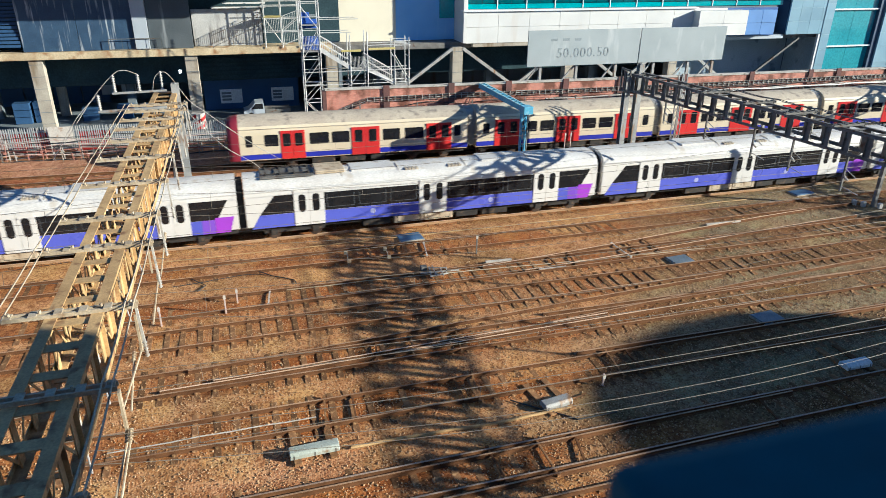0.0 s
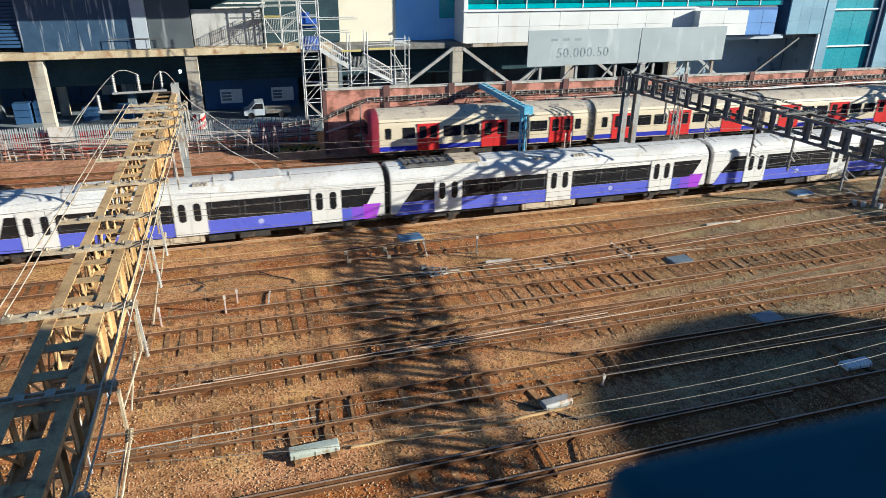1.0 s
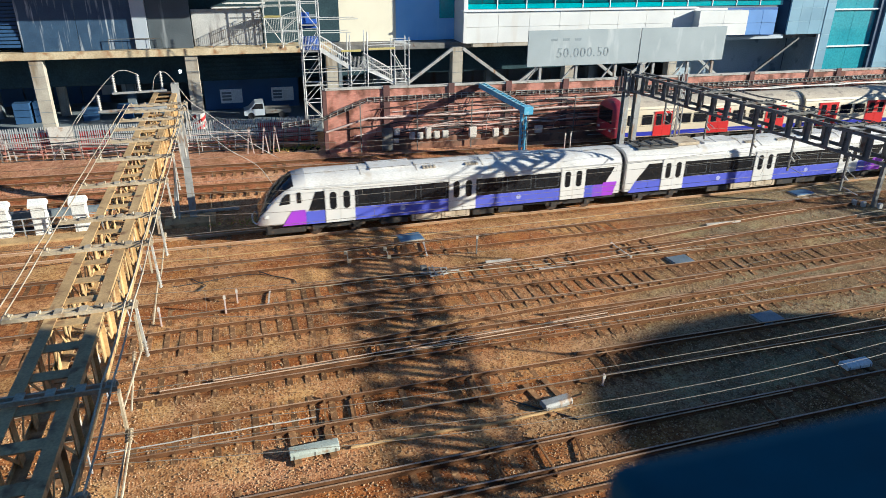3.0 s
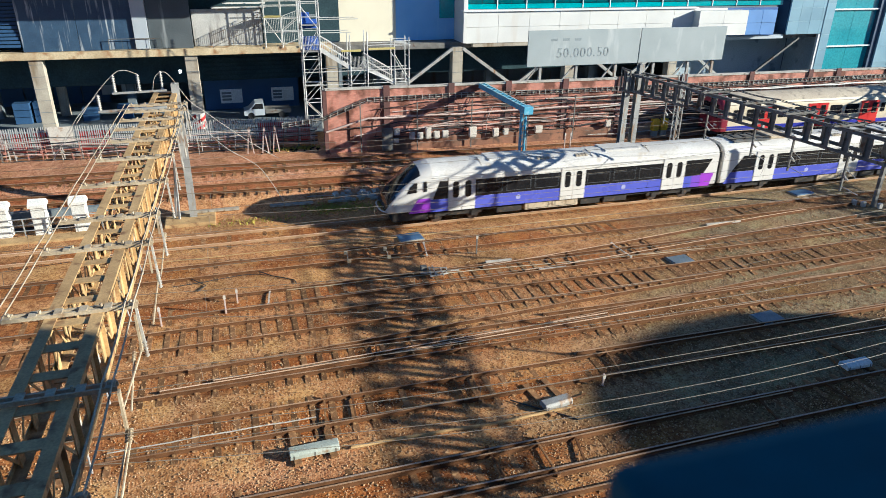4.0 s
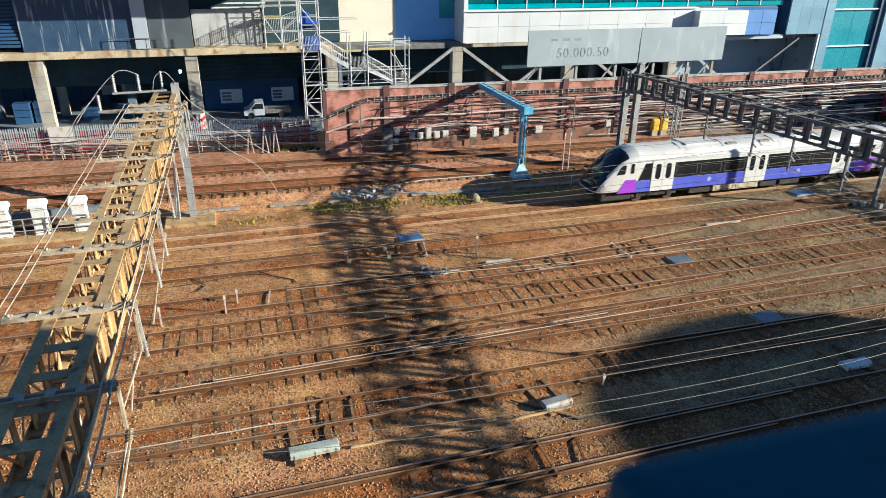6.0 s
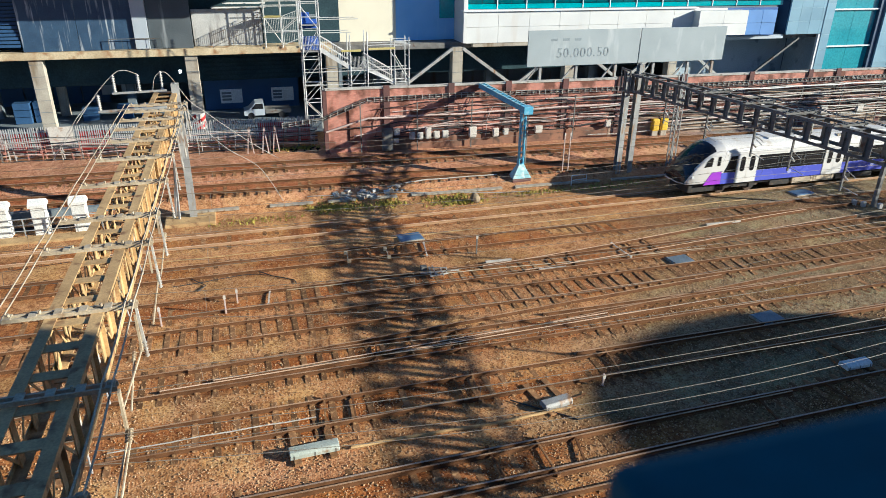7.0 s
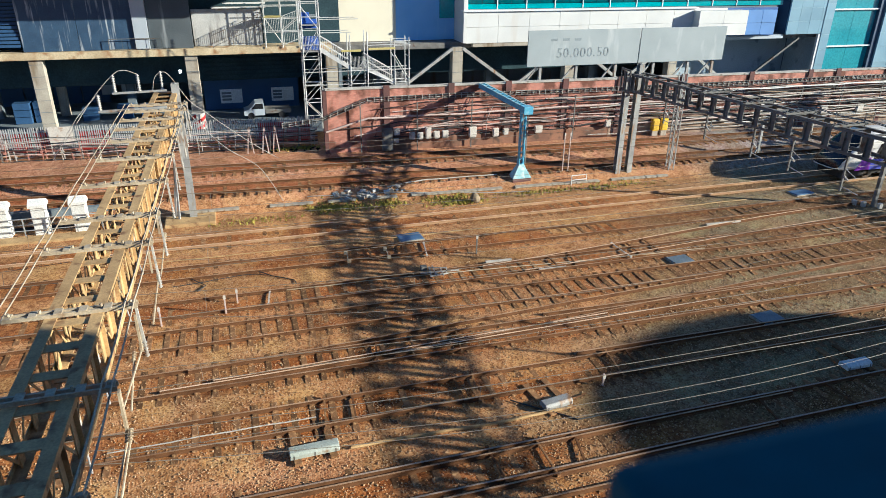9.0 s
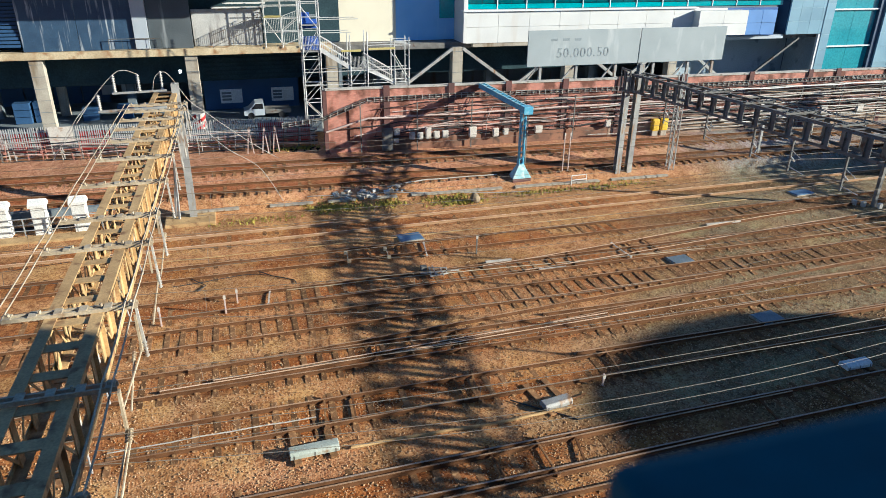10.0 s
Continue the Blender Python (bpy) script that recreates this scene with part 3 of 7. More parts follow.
def underground_car(lead=False, at=None):
    """A car of the red, cream and blue train: red doors, blue skirt, dusty roof."""
    car = thing("leading_underground_car" if lead else "underground_car",
                "cream underground train car with red cab end and doors" if lead else "cream underground train car with red doors, blue skirt", "train car", "cars of the underground train", at)
    x1 = 17.05 if lead else 15.08
    x0 = 0.75 if lead else 0.35

    def mats(j, i):
        return 1 if 5 <= i <= 10 else 0
    bm = bmesh.new()
    loft(bm, [ring_b(x0), ring_b(x0 + 6), ring_b(x1)], mats)
    body = part("body", bm, [SCREAM, SROOF], car)
    body.data.shade_smooth()
    body.data.set_sharp_from_angle(angle=radians(40))
    if lead:
        bm = bmesh.new()
        loft(bm, [ring_b(0.0, 0.90, 3.38), ring_b(0.07, 0.945, 3.5), ring_b(0.3, 0.985, 3.62), ring_b(0.75, 1.003, 3.67)])
        nose = part("cab_end", bm, SCRIMSON, car, "rounded dull crimson cab end", smooth=True)
        nose.data.set_sharp_from_angle(angle=radians(50))
        bm = bmesh.new()
        box(bm, -0.03, 0.1, -1.05, 1.05, 1.85, 2.95, 0.02)
        part("windscreen", bm, GLASSDARK, nose)
        bm = bmesh.new()
        for y in (-0.95, 0.95):
            box(bm, -0.05, 0.08, y - 0.16, y + 0.16, 1.2, 1.36, 0.02)
        part("headlamp", bm, LAMPGLASS, nose)
        doors = [(4.35, 0.82), (9.45, 1.0), (14.85, 0.95)]
        wins = [(1.15, 1.62), (2.42, 3.38), (5.5, 6.85), (7.05, 8.3), (10.7, 11.95), (12.3, 13.7), (16.0, 16.5)]
    else:
        doors = [(2.75, 0.98), (7.72, 0.98), (12.68, 0.98)]
        wins = [(0.85, 1.35), (3.95, 5.15), (5.4, 6.55), (8.9, 10.05), (10.3, 11.5), (14.1, 14.6)]
    edges = [x0] + [v for d, w in doors for v in (d - w, d + w)] + [x1]
    for s in (-1, 1):
        for a, b in zip(edges[::2], edges[1::2]):
            part("blue_skirt", one(panel, [(a, 0.86), (b, 0.86), (b, 1.2), (a, 1.2)], s, 1.455), SBLUE, car, "royal blue lower skirt")
        for a, b in wins:
            w = part("window", one(panel, rounded(a, b, 1.75, 2.55, 0.08), s, 1.455, 0.01), GLASSDARK, car)
        for d, w in doors:
            for h in (-1, 1):
                a, b = (d - w, d - 0.012) if h < 0 else (d + 0.012, d + w)
                leaf = part("door", one(panel, [(a, 0.80), (b, 0.80), (b, 2.78), (a, 2.78)], s, 1.47, 0.02), SRED, car, "signal red sliding door leaf")
                c = (a + b) / 2
                part("door_window", one(panel, rounded(c - 0.27, c + 0.27, 1.7, 2.6, 0.1), s, 1.492, 0.006), GLASSDARK, leaf)
        part("gutter", one(panel, [(x0, 2.94), (x1, 2.94), (x1, 2.98), (x0, 2.98)], s, 1.40, 0.03), SROOF, car)
    bm = bmesh.new()
    box(bm, x0 + 0.3, x1 - 0.2, -1.15, 1.15, 0.5, 0.78)
    for a, b in ((5.6, 7.2), (7.6, 9.4), (9.8, 10.9)):
        box(bm, a, b, -1.3, 1.3, 0.3, 0.72, 0.03)
    part("underframe", bm, UNDER, car)
    for x in ((3.0, 14.2) if lead else (2.2, 13.2)):
        bogie(car, x)
    bm = bmesh.new()
    rings = []
    for k in range(13):
        f = (0.80, 0.86)[k % 2]
        half = [(y * f, 0.85 + (z - 0.72) * 0.93) for y, z in PROFILE_B]
        rings.append([(x1 + 0.055 * k, -y, z) for y, z in half] + [(x1 + 0.055 * k, y, z) for y, z in half[-2::-1]])
    loft(bm, rings)
    part("gangway_bellows", bm, GALV, car, "ribbed grey gangway bellows")
    return car


# ================= boundary wall and its cables =================
COPING = material("pale stone coping", (0.55, 0.52, 0.46), (0.42, 0.39, 0.34), 1.0, 0.9, 0, 0.2, 18, (0.2, 0.17, 0.13), 0.3)
BRICKDARK = material("dark engineering brick", (0.17, 0.08, 0.07), (0.11, 0.06, 0.053), 0.8, 0.9, 0, 0.3, 22)
CABLE = material("black cable sheath", (0.03, 0.03, 0.032), (0.05, 0.048, 0.045), 1, 0.6, 0, 0.05, 20)
PINKPIPE = material("weathered pale conduit", (0.62, 0.50, 0.45), (0.48, 0.36, 0.31), 0.8, 0.7, 0, 0.1, 14, (0.3, 0.17, 0.13), 0.3)
SILVER = material("bright galvanised tube", (0.62, 0.62, 0.60), (0.48, 0.48, 0.47), 1.5, 0.65, 0.2, 0.05, 20)
CABWHITE = material("off-white enamel cabinet", (0.64, 0.60, 0.53), (0.52, 0.48, 0.42), 1.0, 0.6, 0, 0.05, 15, (0.36, 0.24, 0.16), 0.25)
YELLOW = material("bright yellow paint", (0.80, 0.55, 0.03), (0.66, 0.44, 0.03), 1.0, 0.55, 0, 0.05, 15)
DULLYELLOW = material("dull yellow board", (0.55, 0.47, 0.16), (0.45, 0.38, 0.14), 1.0, 0.8, 0, 0.05, 15)
REDPIPE = material("faded red-orange pipe", (0.42, 0.20, 0.15), (0.30, 0.13, 0.10), 1.0, 0.75, 0, 0.1, 15)


def brick_wall_material():
    """Courses of brick far off: colour by brick, joints by relief."""
    m = bpy.data.materials.new("soot-stained red brickwork")
    m.use_nodes = True
    n, l = m.node_tree.nodes, m.node_tree.links
    b = n["Principled BSDF"]
    b.inputs["Roughness"].default_value = 0.9
    co = n.new("ShaderNodeTexCoord")
    mp = n.new("ShaderNodeMapping")
    mp.inputs["Rotation"].default_value = (radians(90), 0, 0)
    l.new(co.outputs["Object"], mp.inputs["Vector"])
    br = n.new("ShaderNodeTexBrick")
    br.inputs["Scale"].default_value = 1.0
    br.inputs["Brick Width"].default_value, br.inputs["Row Height"].default_value, br.inputs["Mortar Size"].default_value = 0.225, 0.075, 0.006
    br.inputs["Color1"].default_value = (0.52, 0.25, 0.19, 1)
    br.inputs["Color2"].default_value = (0.42, 0.185, 0.14, 1)
    br.inputs["Mortar"].default_value = (0.40, 0.30, 0.25, 1)
    l.new(mp.outputs["Vector"], br.inputs["Vector"])
    nz = n.new("ShaderNodeTexNoise")
    nz.inputs["Scale"].default_value, nz.inputs["Detail"].default_value = 0.9, 9
    l.new(co.outputs["Object"], nz.inputs["Vector"])
    rp = n.new("ShaderNodeValToRGB")
    rp.color_ramp.elements[0].position, rp.color_ramp.elements[1].position = 0.40, 0.57
    rp.color_ramp.elements[0].color, rp.color_ramp.elements[1].color = (0.36, 0.30, 0.25, 1), (1.12, 1.04, 0.98, 1)
    l.new(nz.outputs["Fac"], rp.inputs["Fac"])
    mx = n.new("ShaderNodeMix")
    mx.data_type, mx.blend_type = "RGBA", "MULTIPLY"
    mx.inputs["Factor"].default_value = 1.0
    l.new(br.outputs["Color"], mx.inputs["A"])
    l.new(rp.outputs["Color"], mx.inputs["B"])
    l.new(mx.outputs["Result"], b.inputs["Base Color"])
    bp = n.new("ShaderNodeBump")
    bp.inputs["Strength"].default_value, bp.inputs["Distance"].default_value = 0.4, 0.01
    l.new(br.outputs["Fac"], bp.inputs["Height"])
    bp.invert = True
    l.new(bp.outputs["Normal"], b.inputs["Normal"])
    return m


BRICKWALL = brick_wall_material()
WALL_K = -0.034


def wall_y(x):
    return 51.4 + WALL_K * x


def along_wall(prof, x0, x1, bm=None):
    bm = bm or bmesh.new()
    extrude_profile(bm, prof, x0, x1, lambda s, u, v: (s, wall_y(s) + u, v))
    return bm


wall = tagged(part("wall_brick", along_wall([(0, 0.7), (0.46, 0.7), (0.46, 5.86), (0, 5.86)], 6.6, 120), BRICKWALL), "tall soot-stained red brick boundary wall beside the line", "wall", kind="structure")
for i in range(28):
    a = 6.5 + 4.0 * i
    part("coping_stone", along_wall([(-0.07, 5.87), (0.53, 5.87), (0.53, 5.97), (0.23, 6.0), (-0.07, 5.97)], a, a + 3.985), COPING, wall)
for x in (11.1, 16.2, 20.9, 25.8, 30.7, 36.6, 43.3, 49.4, 52.4, 58, 64):
    part("pilaster", along_wall([(-0.12, 0.75), (-0.003, 0.75), (-0.003, 6.1), (-0.12, 6.1)], x - 0.24, x + 0.24), BRICKDARK, wall, "dark engineering brick pilaster")
part("end_pier", along_wall([(-0.06, 0.75), (0.5, 0.75), (0.5, 5.82), (-0.06, 5.82)], 6.3, 6.59), BRICKDARK, wall)


PLINTH = material("brown stained concrete", (0.43, 0.32, 0.23), (0.29, 0.20, 0.14), 0.5, 0.9, 0, 0.3, 14, (0.12, 0.085, 0.065), 0.5)


def run_cable(name, label, mat, knots, r, off, wave=0.05, seed=1, cat="cable"):
    pts = []
    for (xa, za), (xb, zb) in zip(knots, knots[1:]):
        n = max(2, int(abs(xb - xa) / 0.8))
        for i in range(n):
            x = xa + (xb - xa) * i / n
            pts.append((x, wall_y(x) - off + 0.02 * math.sin(x * 1.7 + seed), za + (zb - za) * i / n + wave * math.sin(x * 1.1 + seed * 2.3) * 0.6 + wave * noise.noise((x * 0.5, seed, 0))))
    pts.append((knots[-1][0], wall_y(knots[-1][0]) - off, knots[-1][1]))
    bm = bmesh.new()
    tube(bm, pts, r, 6)
    return solid(name, bm, mat, label, cat, "cables along the brick wall")


# cable ladder that climbs the wall, then runs along it
def cable_ladder():
    lad = thing("cable_ladder", "dark cable ladder full of black cables on the wall", "cable ladder")
    knots = [(3.2, 3.3), (6.2, 3.62), (9.6, 4.95), (16, 5.02), (26, 4.98), (42, 5.05), (70, 5.2)]
    for j, (dz, m) in enumerate(((0.0, SILVER), (0.3, SILVER))):
        bm = bmesh.new()
        for (xa, za), (xb, zb) in zip(knots, knots[1:]):
            beam(bm, (xa, wall_y(xa) - 0.17, za + dz), (xb, wall_y(xb) - 0.17, zb + dz), 0.03, 0.035)
        part("side_rail", bm, DARKSTEEL, lad)
    for (xa, za), (xb, zb) in zip(knots, knots[1:]):
        n = int((xb - xa) / 0.5)
        for i in range(n):
            x, z = xa + (xb - xa) * i / n, za + (zb - za) * i / n
            bm = bmesh.new()
            box(bm, x - 0.018, x + 0.018, wall_y(x) - 0.20, wall_y(x) - 0.15, z - 0.04, z + 0.34)
            part("rung", bm, GREYBOX, lad)
    for j in range(6):
        bm = bmesh.new()
        pts = []
        for (xa, za), (xb, zb) in zip(knots, knots[1:]):
            for i in range(12):
                x = xa + (xb - xa) * i / 12
                pts.append((x, wall_y(x) - 0.1 + 0.02 * math.sin(x + j), za + (zb - za) * i / 12 + 0.03 + 0.05 * j + 0.04 * math.sin(1.3 * x + 2.1 * j)))
        tube(bm, pts, 0.022, 5)
        part("cable", bm, GREYBOX if j % 3 == 2 else CABLE, lad)


cable_ladder()
run_cable("conduit", "pale pinkish conduit bending along the brick wall", PINKPIPE, [(6.4, 2.8), (6.9, 2.93), (9.6, 3.68), (16, 3.7), (26, 3.85), (42, 4.0), (75, 4.3)], 0.075, 0.2, 0.03, 2)
for j, (z, r, m) in enumerate(((3.25, 0.04, CABLE), (2.75, 0.05, PINKPIPE), (2.62, 0.035, CABLE), (4.35, 0.03, PINKPIPE), (3.05, 0.03, PINKPIPE), (2.2, 0.04, CABLE))):
    run_cable("wall_cable", "sagging cable clipped along the brick wall", m, [(7 + 1.5 * j, z - 0.35), (12 + j, z), (26, z + 0.1), (44, z + 0.25), (75, z + 0.5)], r, 0.16, 0.10, j + 3)
for j, (z, r, m) in enumerate(((4.6, 0.05, GREYBOX), (4.25, 0.045, CABLE), (3.75, 0.05, GREYBOX), (3.35, 0.04, REDPIPE), (2.9, 0.06, GREYBOX), (2.4, 0.05, CABLE), (1.9, 0.06, GREYBOX))):
    run_cable("wall_cable", "grey cable run on brackets along the wall", m, [(24 + 2 * j, z), (45, z + 0.15), (85, z + 0.5)], r, 0.35, 0.05, j + 11)
for j in range(13):
    z = 1.35 + 0.27 * j + random.uniform(-0.08, 0.08)
    run_cable("wall_cable", "grey cable run on brackets along the wall", (GREYBOX, CABLE, SILVER, PINKPIPE, GREYBOX)[j % 5], [(28 + 1.3 * ((j * 5) % 13), z), (46, z + 0.12), (88, z + 0.45)], random.uniform(0.03, 0.065), 0.42 + 0.05 * (j % 3), 0.07, j + 31)
part("plinth", along_wall([(-0.14, 0.7), (-0.004, 0.7), (-0.004, 2.05), (-0.14, 1.95)], 9.5, 29.95), material("rust-brown stained plinth", (0.30, 0.155, 0.095), (0.19, 0.10, 0.065), 0.7, 0.9, 0, 0.3, 16, (0.11, 0.07, 0.05), 0.4), wall, "rust-brown stained plinth below the brick")
for j in range(13):
    z, xa = 2.2 + 0.21 * j + random.uniform(-0.08, 0.08), 9.5 + random.uniform(0, 5)
    run_cable("wall_cable", "thin sagging cable clipped along the brick wall", (CABLE, BRICKDARK, CABLE, PINKPIPE, DARKSTEEL)[j % 5], [(xa, z - 0.3), (xa + 3, z), (24, z + random.uniform(-0.2, 0.2)), (36, z + 0.15), (60, z + 0.4)], random.uniform(0.018, 0.04), 0.14 + 0.02 * (j % 4), 0.16, j + 61)
for j in range(9):
    xa = 10.4 + 2.1 * j + random.uniform(-0.5, 0.5)
    za, zb = random.uniform(1.6, 2.3), random.uniform(2.8, 4.9)
    bm = bmesh.new()
    tube(bm, [(xa + 0.5 * (k / 8) ** 2 + 0.06 * math.sin(k), wall_y(xa) - 0.13, za + (zb - za) * k / 8) for k in range(9)], random.uniform(0.018, 0.035), 5)
    solid("drop_cable", bm, random.choice([CABLE, BRICKDARK, PINKPIPE]), "cable dropping down the brick wall to a box", "cable", "cables along the brick wall")
part("plinth", along_wall([(-0.10, 0.7), (-0.004, 0.7), (-0.004, 2.5), (-0.10, 2.6)], 30, 119), PLINTH, wall, "brown stained concrete plinth below the brick")
part("plinth", along_wall([(-0.06, 3.2), (-0.004, 3.2), (-0.004, 4.4), (-0.06, 4.4)], 44, 119), PLINTH, wall, "brown stained rendered band on the brick")
for i in range(14):
    x = 9 + 4.4 * i
    bm = bmesh.new()
    box(bm, x - 0.04, x + 0.04, wall_y(x) - 0.42, wall_y(x) - 0.01, 2.1, 2.16)
    box(bm, x - 0.04, x + 0.04, wall_y(x) - 0.42, wall_y(x) - 0.36, 0.9, 4.8)
    solid("cable_post", bm, DARKSTEEL, "dark steel cable bracket post against the wall", "bracket", "cable posts along the wall")


def cabinet(x, z0, w, h, mat=None, d=0.22, label="off-white trackside cabinet fixed to brick wall"):
    c = thing("trackside_cabinet", label, "cabinet", "cabinets along the wall")
    y = wall_y(x)
    if mat is None:
        w, h = w * 0.82, h * 0.82
    bm = bmesh.new()
    box(bm, x, x + w, y - 0.30 - d, y - 0.30, z0, z0 + h, 0.02)
    part("case", bm, mat or CABWHITE, c)
    bm = bmesh.new()
    box(bm, x + 0.05, x + w - 0.05, y - 0.325 - d, y - 0.302 - d, z0 + 0.06, z0 + h - 0.06, 0.006)
    part("door", bm, mat or CABWHITE, c)
    bm = bmesh.new()
    box(bm, x + 0.08, x + w - 0.08, y - 0.4 - d * 0.5, y - 0.02, z0 - 0.06, z0 + 0.01)
    for xx in (x + 0.1, x + w - 0.1):
        box(bm, xx - 0.03, xx + 0.03, y - 0.30, y - 0.02, z0 + h * 0.5, z0 + h * 0.5 + 0.05)
    part("bracket", bm, DARKSTEEL, c)


for x, z, w, h in ((11.55, 2.35, 0.55, 0.6), (11.5, 1.75, 0.5, 0.4), (12.75, 1.95, 0.55, 0.62), (13.4, 1.95, 0.55, 0.62), (14.05, 1.95, 0.55, 1.05), (14.7, 1.95, 0.58, 0.65), (15.4, 1.95, 0.6, 0.68),
                   (17.6, 1.85, 0.75, 1.0), (19.6, 1.8, 0.6, 0.8), (20.5, 1.9, 0.5, 0.6), (23.2, 1.9, 0.8, 0.7), (29.5, 2.1, 0.6, 0.6), (40.5, 2.0, 1.2, 0.6), (46.5, 2.0, 0.8, 0.7), (51.0, 2.2, 0.9, 0.8), (55.0, 2.2, 0.9, 0.8)):
    cabinet(x, z, w, h)
# Added dark box fills in for a dark gap with bars.
cabinet(10.6, 1.2, 0.85, 1.7, DARKSTEEL, 0.3, "tall dark steel box standing in for a gap")
for x in (33.9, 34.75):
    c = thing("yellow_cabinet", "bright yellow equipment case standing beside the line", "cabinet", "yellow cases")
    bm = bmesh.new()
    box(bm, x, x + 0.62, 49.6, 50.0, 1.5, 2.5, 0.05)
    part("case", bm, YELLOW, c)
    bm = bmesh.new()
    box(bm, x + 0.08, x + 0.54, 49.57, 49.596, 1.6, 2.4, 0.008)
    part("door", bm, YELLOW, c)
    bm = bmesh.new()
    box(bm, x + 0.05, x + 0.57, 49.65, 49.95, 0.95, 1.5)
    part("plinth", bm, CONCRETE, c)

# ================= palisade fence, pipes in front of it =================
PALE = material("galvanised palisade steel", (0.60, 0.60, 0.58), (0.48, 0.48, 0.47), 1.2, 0.5, 0.3, 0.05, 20)


def palisade():
    f = thing("palisade_fence", "pale galvanised palisade fence along the yard edge", "fence")
    bm = bmesh.new()
    pts = [(-0.035, 0), (0.035, 0), (0.035, 1.62), (0.0, 1.74), (-0.035, 1.62)]
    a = [bm.verts.new((u, 0, v)) for u, v in pts]
    b = [bm.verts.new((u, 0.02, v)) for u, v in pts]
    for i in range(5):
        bm.faces.new((a[i], a[(i + 1) % 5], b[(i + 1) % 5], b[i]))
    bm.faces.new(a[::-1]), bm.faces.new(b)
    me = mesh_of("pale", bm, PALE)
    n = 168
    for i in range(n):
        x = -20 + 0.155 * i
        part("pale", me, None, f, at=pose(x, 54.9 - 0.05 * x, 1.55 + 0.02 * math.sin(i * 0.7), 0, random.uniform(-1.5, 1.5), 0))
    for z in (1.85, 2.95):
        bm = bmesh.new()
        beam(bm, (-20, 55.95, z), (6.0, 54.65, z), 0.05, 0.05)
        part("rail", bm, PALE, f)
    for i in range(10):
        x = -20 + 2.75 * i
        bm = bmesh.new()
        box(bm, x - 0.05, x + 0.05, 54.97 - 0.05 * x, 55.07 - 0.05 * x, 0.9, 3.25)
        part("post", bm, PALE, f)


palisade()


def pipe_rack():
    """Cables and pipes on short posts in front of the fence."""
    for j, (z, r, m, off) in enumerate(((1.95, 0.05, GREYBOX, 0), (1.75, 0.04, REDPIPE, 0.1), (1.6, 0.05, CABLE, 0.05), (2.35, 0.035, CABLE, 0.2), (1.45, 0.05, REDPIPE, 0.25), (2.15, 0.03, PINKPIPE, 0.15), (2.6, 0.03, GREYBOX, 0.0), (1.3, 0.05, GREYBOX, 0.3), (1.52, 0.04, PINKPIPE, -0.1), (1.68, 0.03, DARKSTEEL, -0.15), (1.85, 0.04, REDPIPE, -0.05), (2.05, 0.03, CABLE, -0.2), (2.5, 0.03, PINKPIPE, -0.1), (1.15, 0.06, CABLE, -0.3), (2.75, 0.025, CABLE, 0.1))):
        bm = bmesh.new()
        pts = [(-20 + 1.0 * i, 53.7 + off - 0.055 * (-20 + i), z + 0.10 * noise.noise((i * 0.35, j, 2)) + 0.06 * math.sin(i * 1.1 + j)) for i in range(27)]
        tube(bm, pts, r, 6)
        solid("ground_cable", bm, m, "sagging cable run on short posts before the fence", "cable", "cables before the fence")
    for i in range(22):
        x = -19.5 + 1.2 * i
        bm = bmesh.new()
        lean = random.uniform(-0.12, 0.12)
        beam(bm, (x, 53.6 - 0.055 * x, 1.0), (x + lean, 53.6 - 0.055 * x, 2.3 + random.uniform(-0.3, 0.5)), 0.06, 0.06)
        beam(bm, (x, 53.5 - 0.055 * x, 1.7), (x, 54.1 - 0.055 * x, 1.7), 0.04, 0.04)
        solid("cable_stake", bm, random.choice([GREYBOX, DARKSTEEL, REDPIPE]), "short leaning cable post beside the fence", "post", "cable posts before the fence")
    for x in (-6.5, 0.8, 1.9, 2.7):
        bm = bmesh.new()
        beam(bm, (x - 0.25, 52.4, 0.95), (x, 52.4, 3.2), 0.07, 0.07)
        beam(bm, (x + 0.25, 52.4, 0.95), (x, 52.4, 3.2), 0.07, 0.07)
        solid("trestle", bm, PINKPIPE, "thin weathered trestle frame beside the fence", "frame", "trestle frames")
    for i in range(46):
        x = -19.8 + 25.5 * random.random()
        bm = bmesh.new()
        y = 53.2 - 0.055 * x + random.uniform(-0.3, 0.4)
        h = random.uniform(0.5, 1.5)
        beam(bm, (x, y, 0.95), (x + random.uniform(-0.1, 0.1), y, 1.05 + h), 0.045, 0.045)
        box(bm, x - 0.08, x + 0.08, y - 0.09, y - 0.03, 0.95 + h * 0.6, 0.95 + h * 0.6 + random.uniform(0.06, 0.2))
        solid("cable_stake", bm, random.choice([GREYBOX, REDPIPE, REDPIPE, DARKSTEEL, CABLE, PINKPIPE]), "short cable post with junction box beside the fence", "post", "cable posts before the fence")
    for x0, x1 in ((-19, -16.2), (-16, -13.4), (-11.4, -9.2), (1.6, 3.6), (3.8, 5.6)):
        bm = bmesh.new()
        box(bm, x0, x1, 55.25 - 0.05 * x0, 55.3 - 0.05 * x0, 1.1, 2.75, 0.01)
        solid("barrier_board", bm, random.choice([SRED, REDPIPE]), "faded red barrier board behind the fence", "barrier", "red barrier boards")
    bm = bmesh.new()
    for i in range(60):
        x = 1.5 + 4.5 * random.random()
        r = 0.06 + 0.08 * random.random()
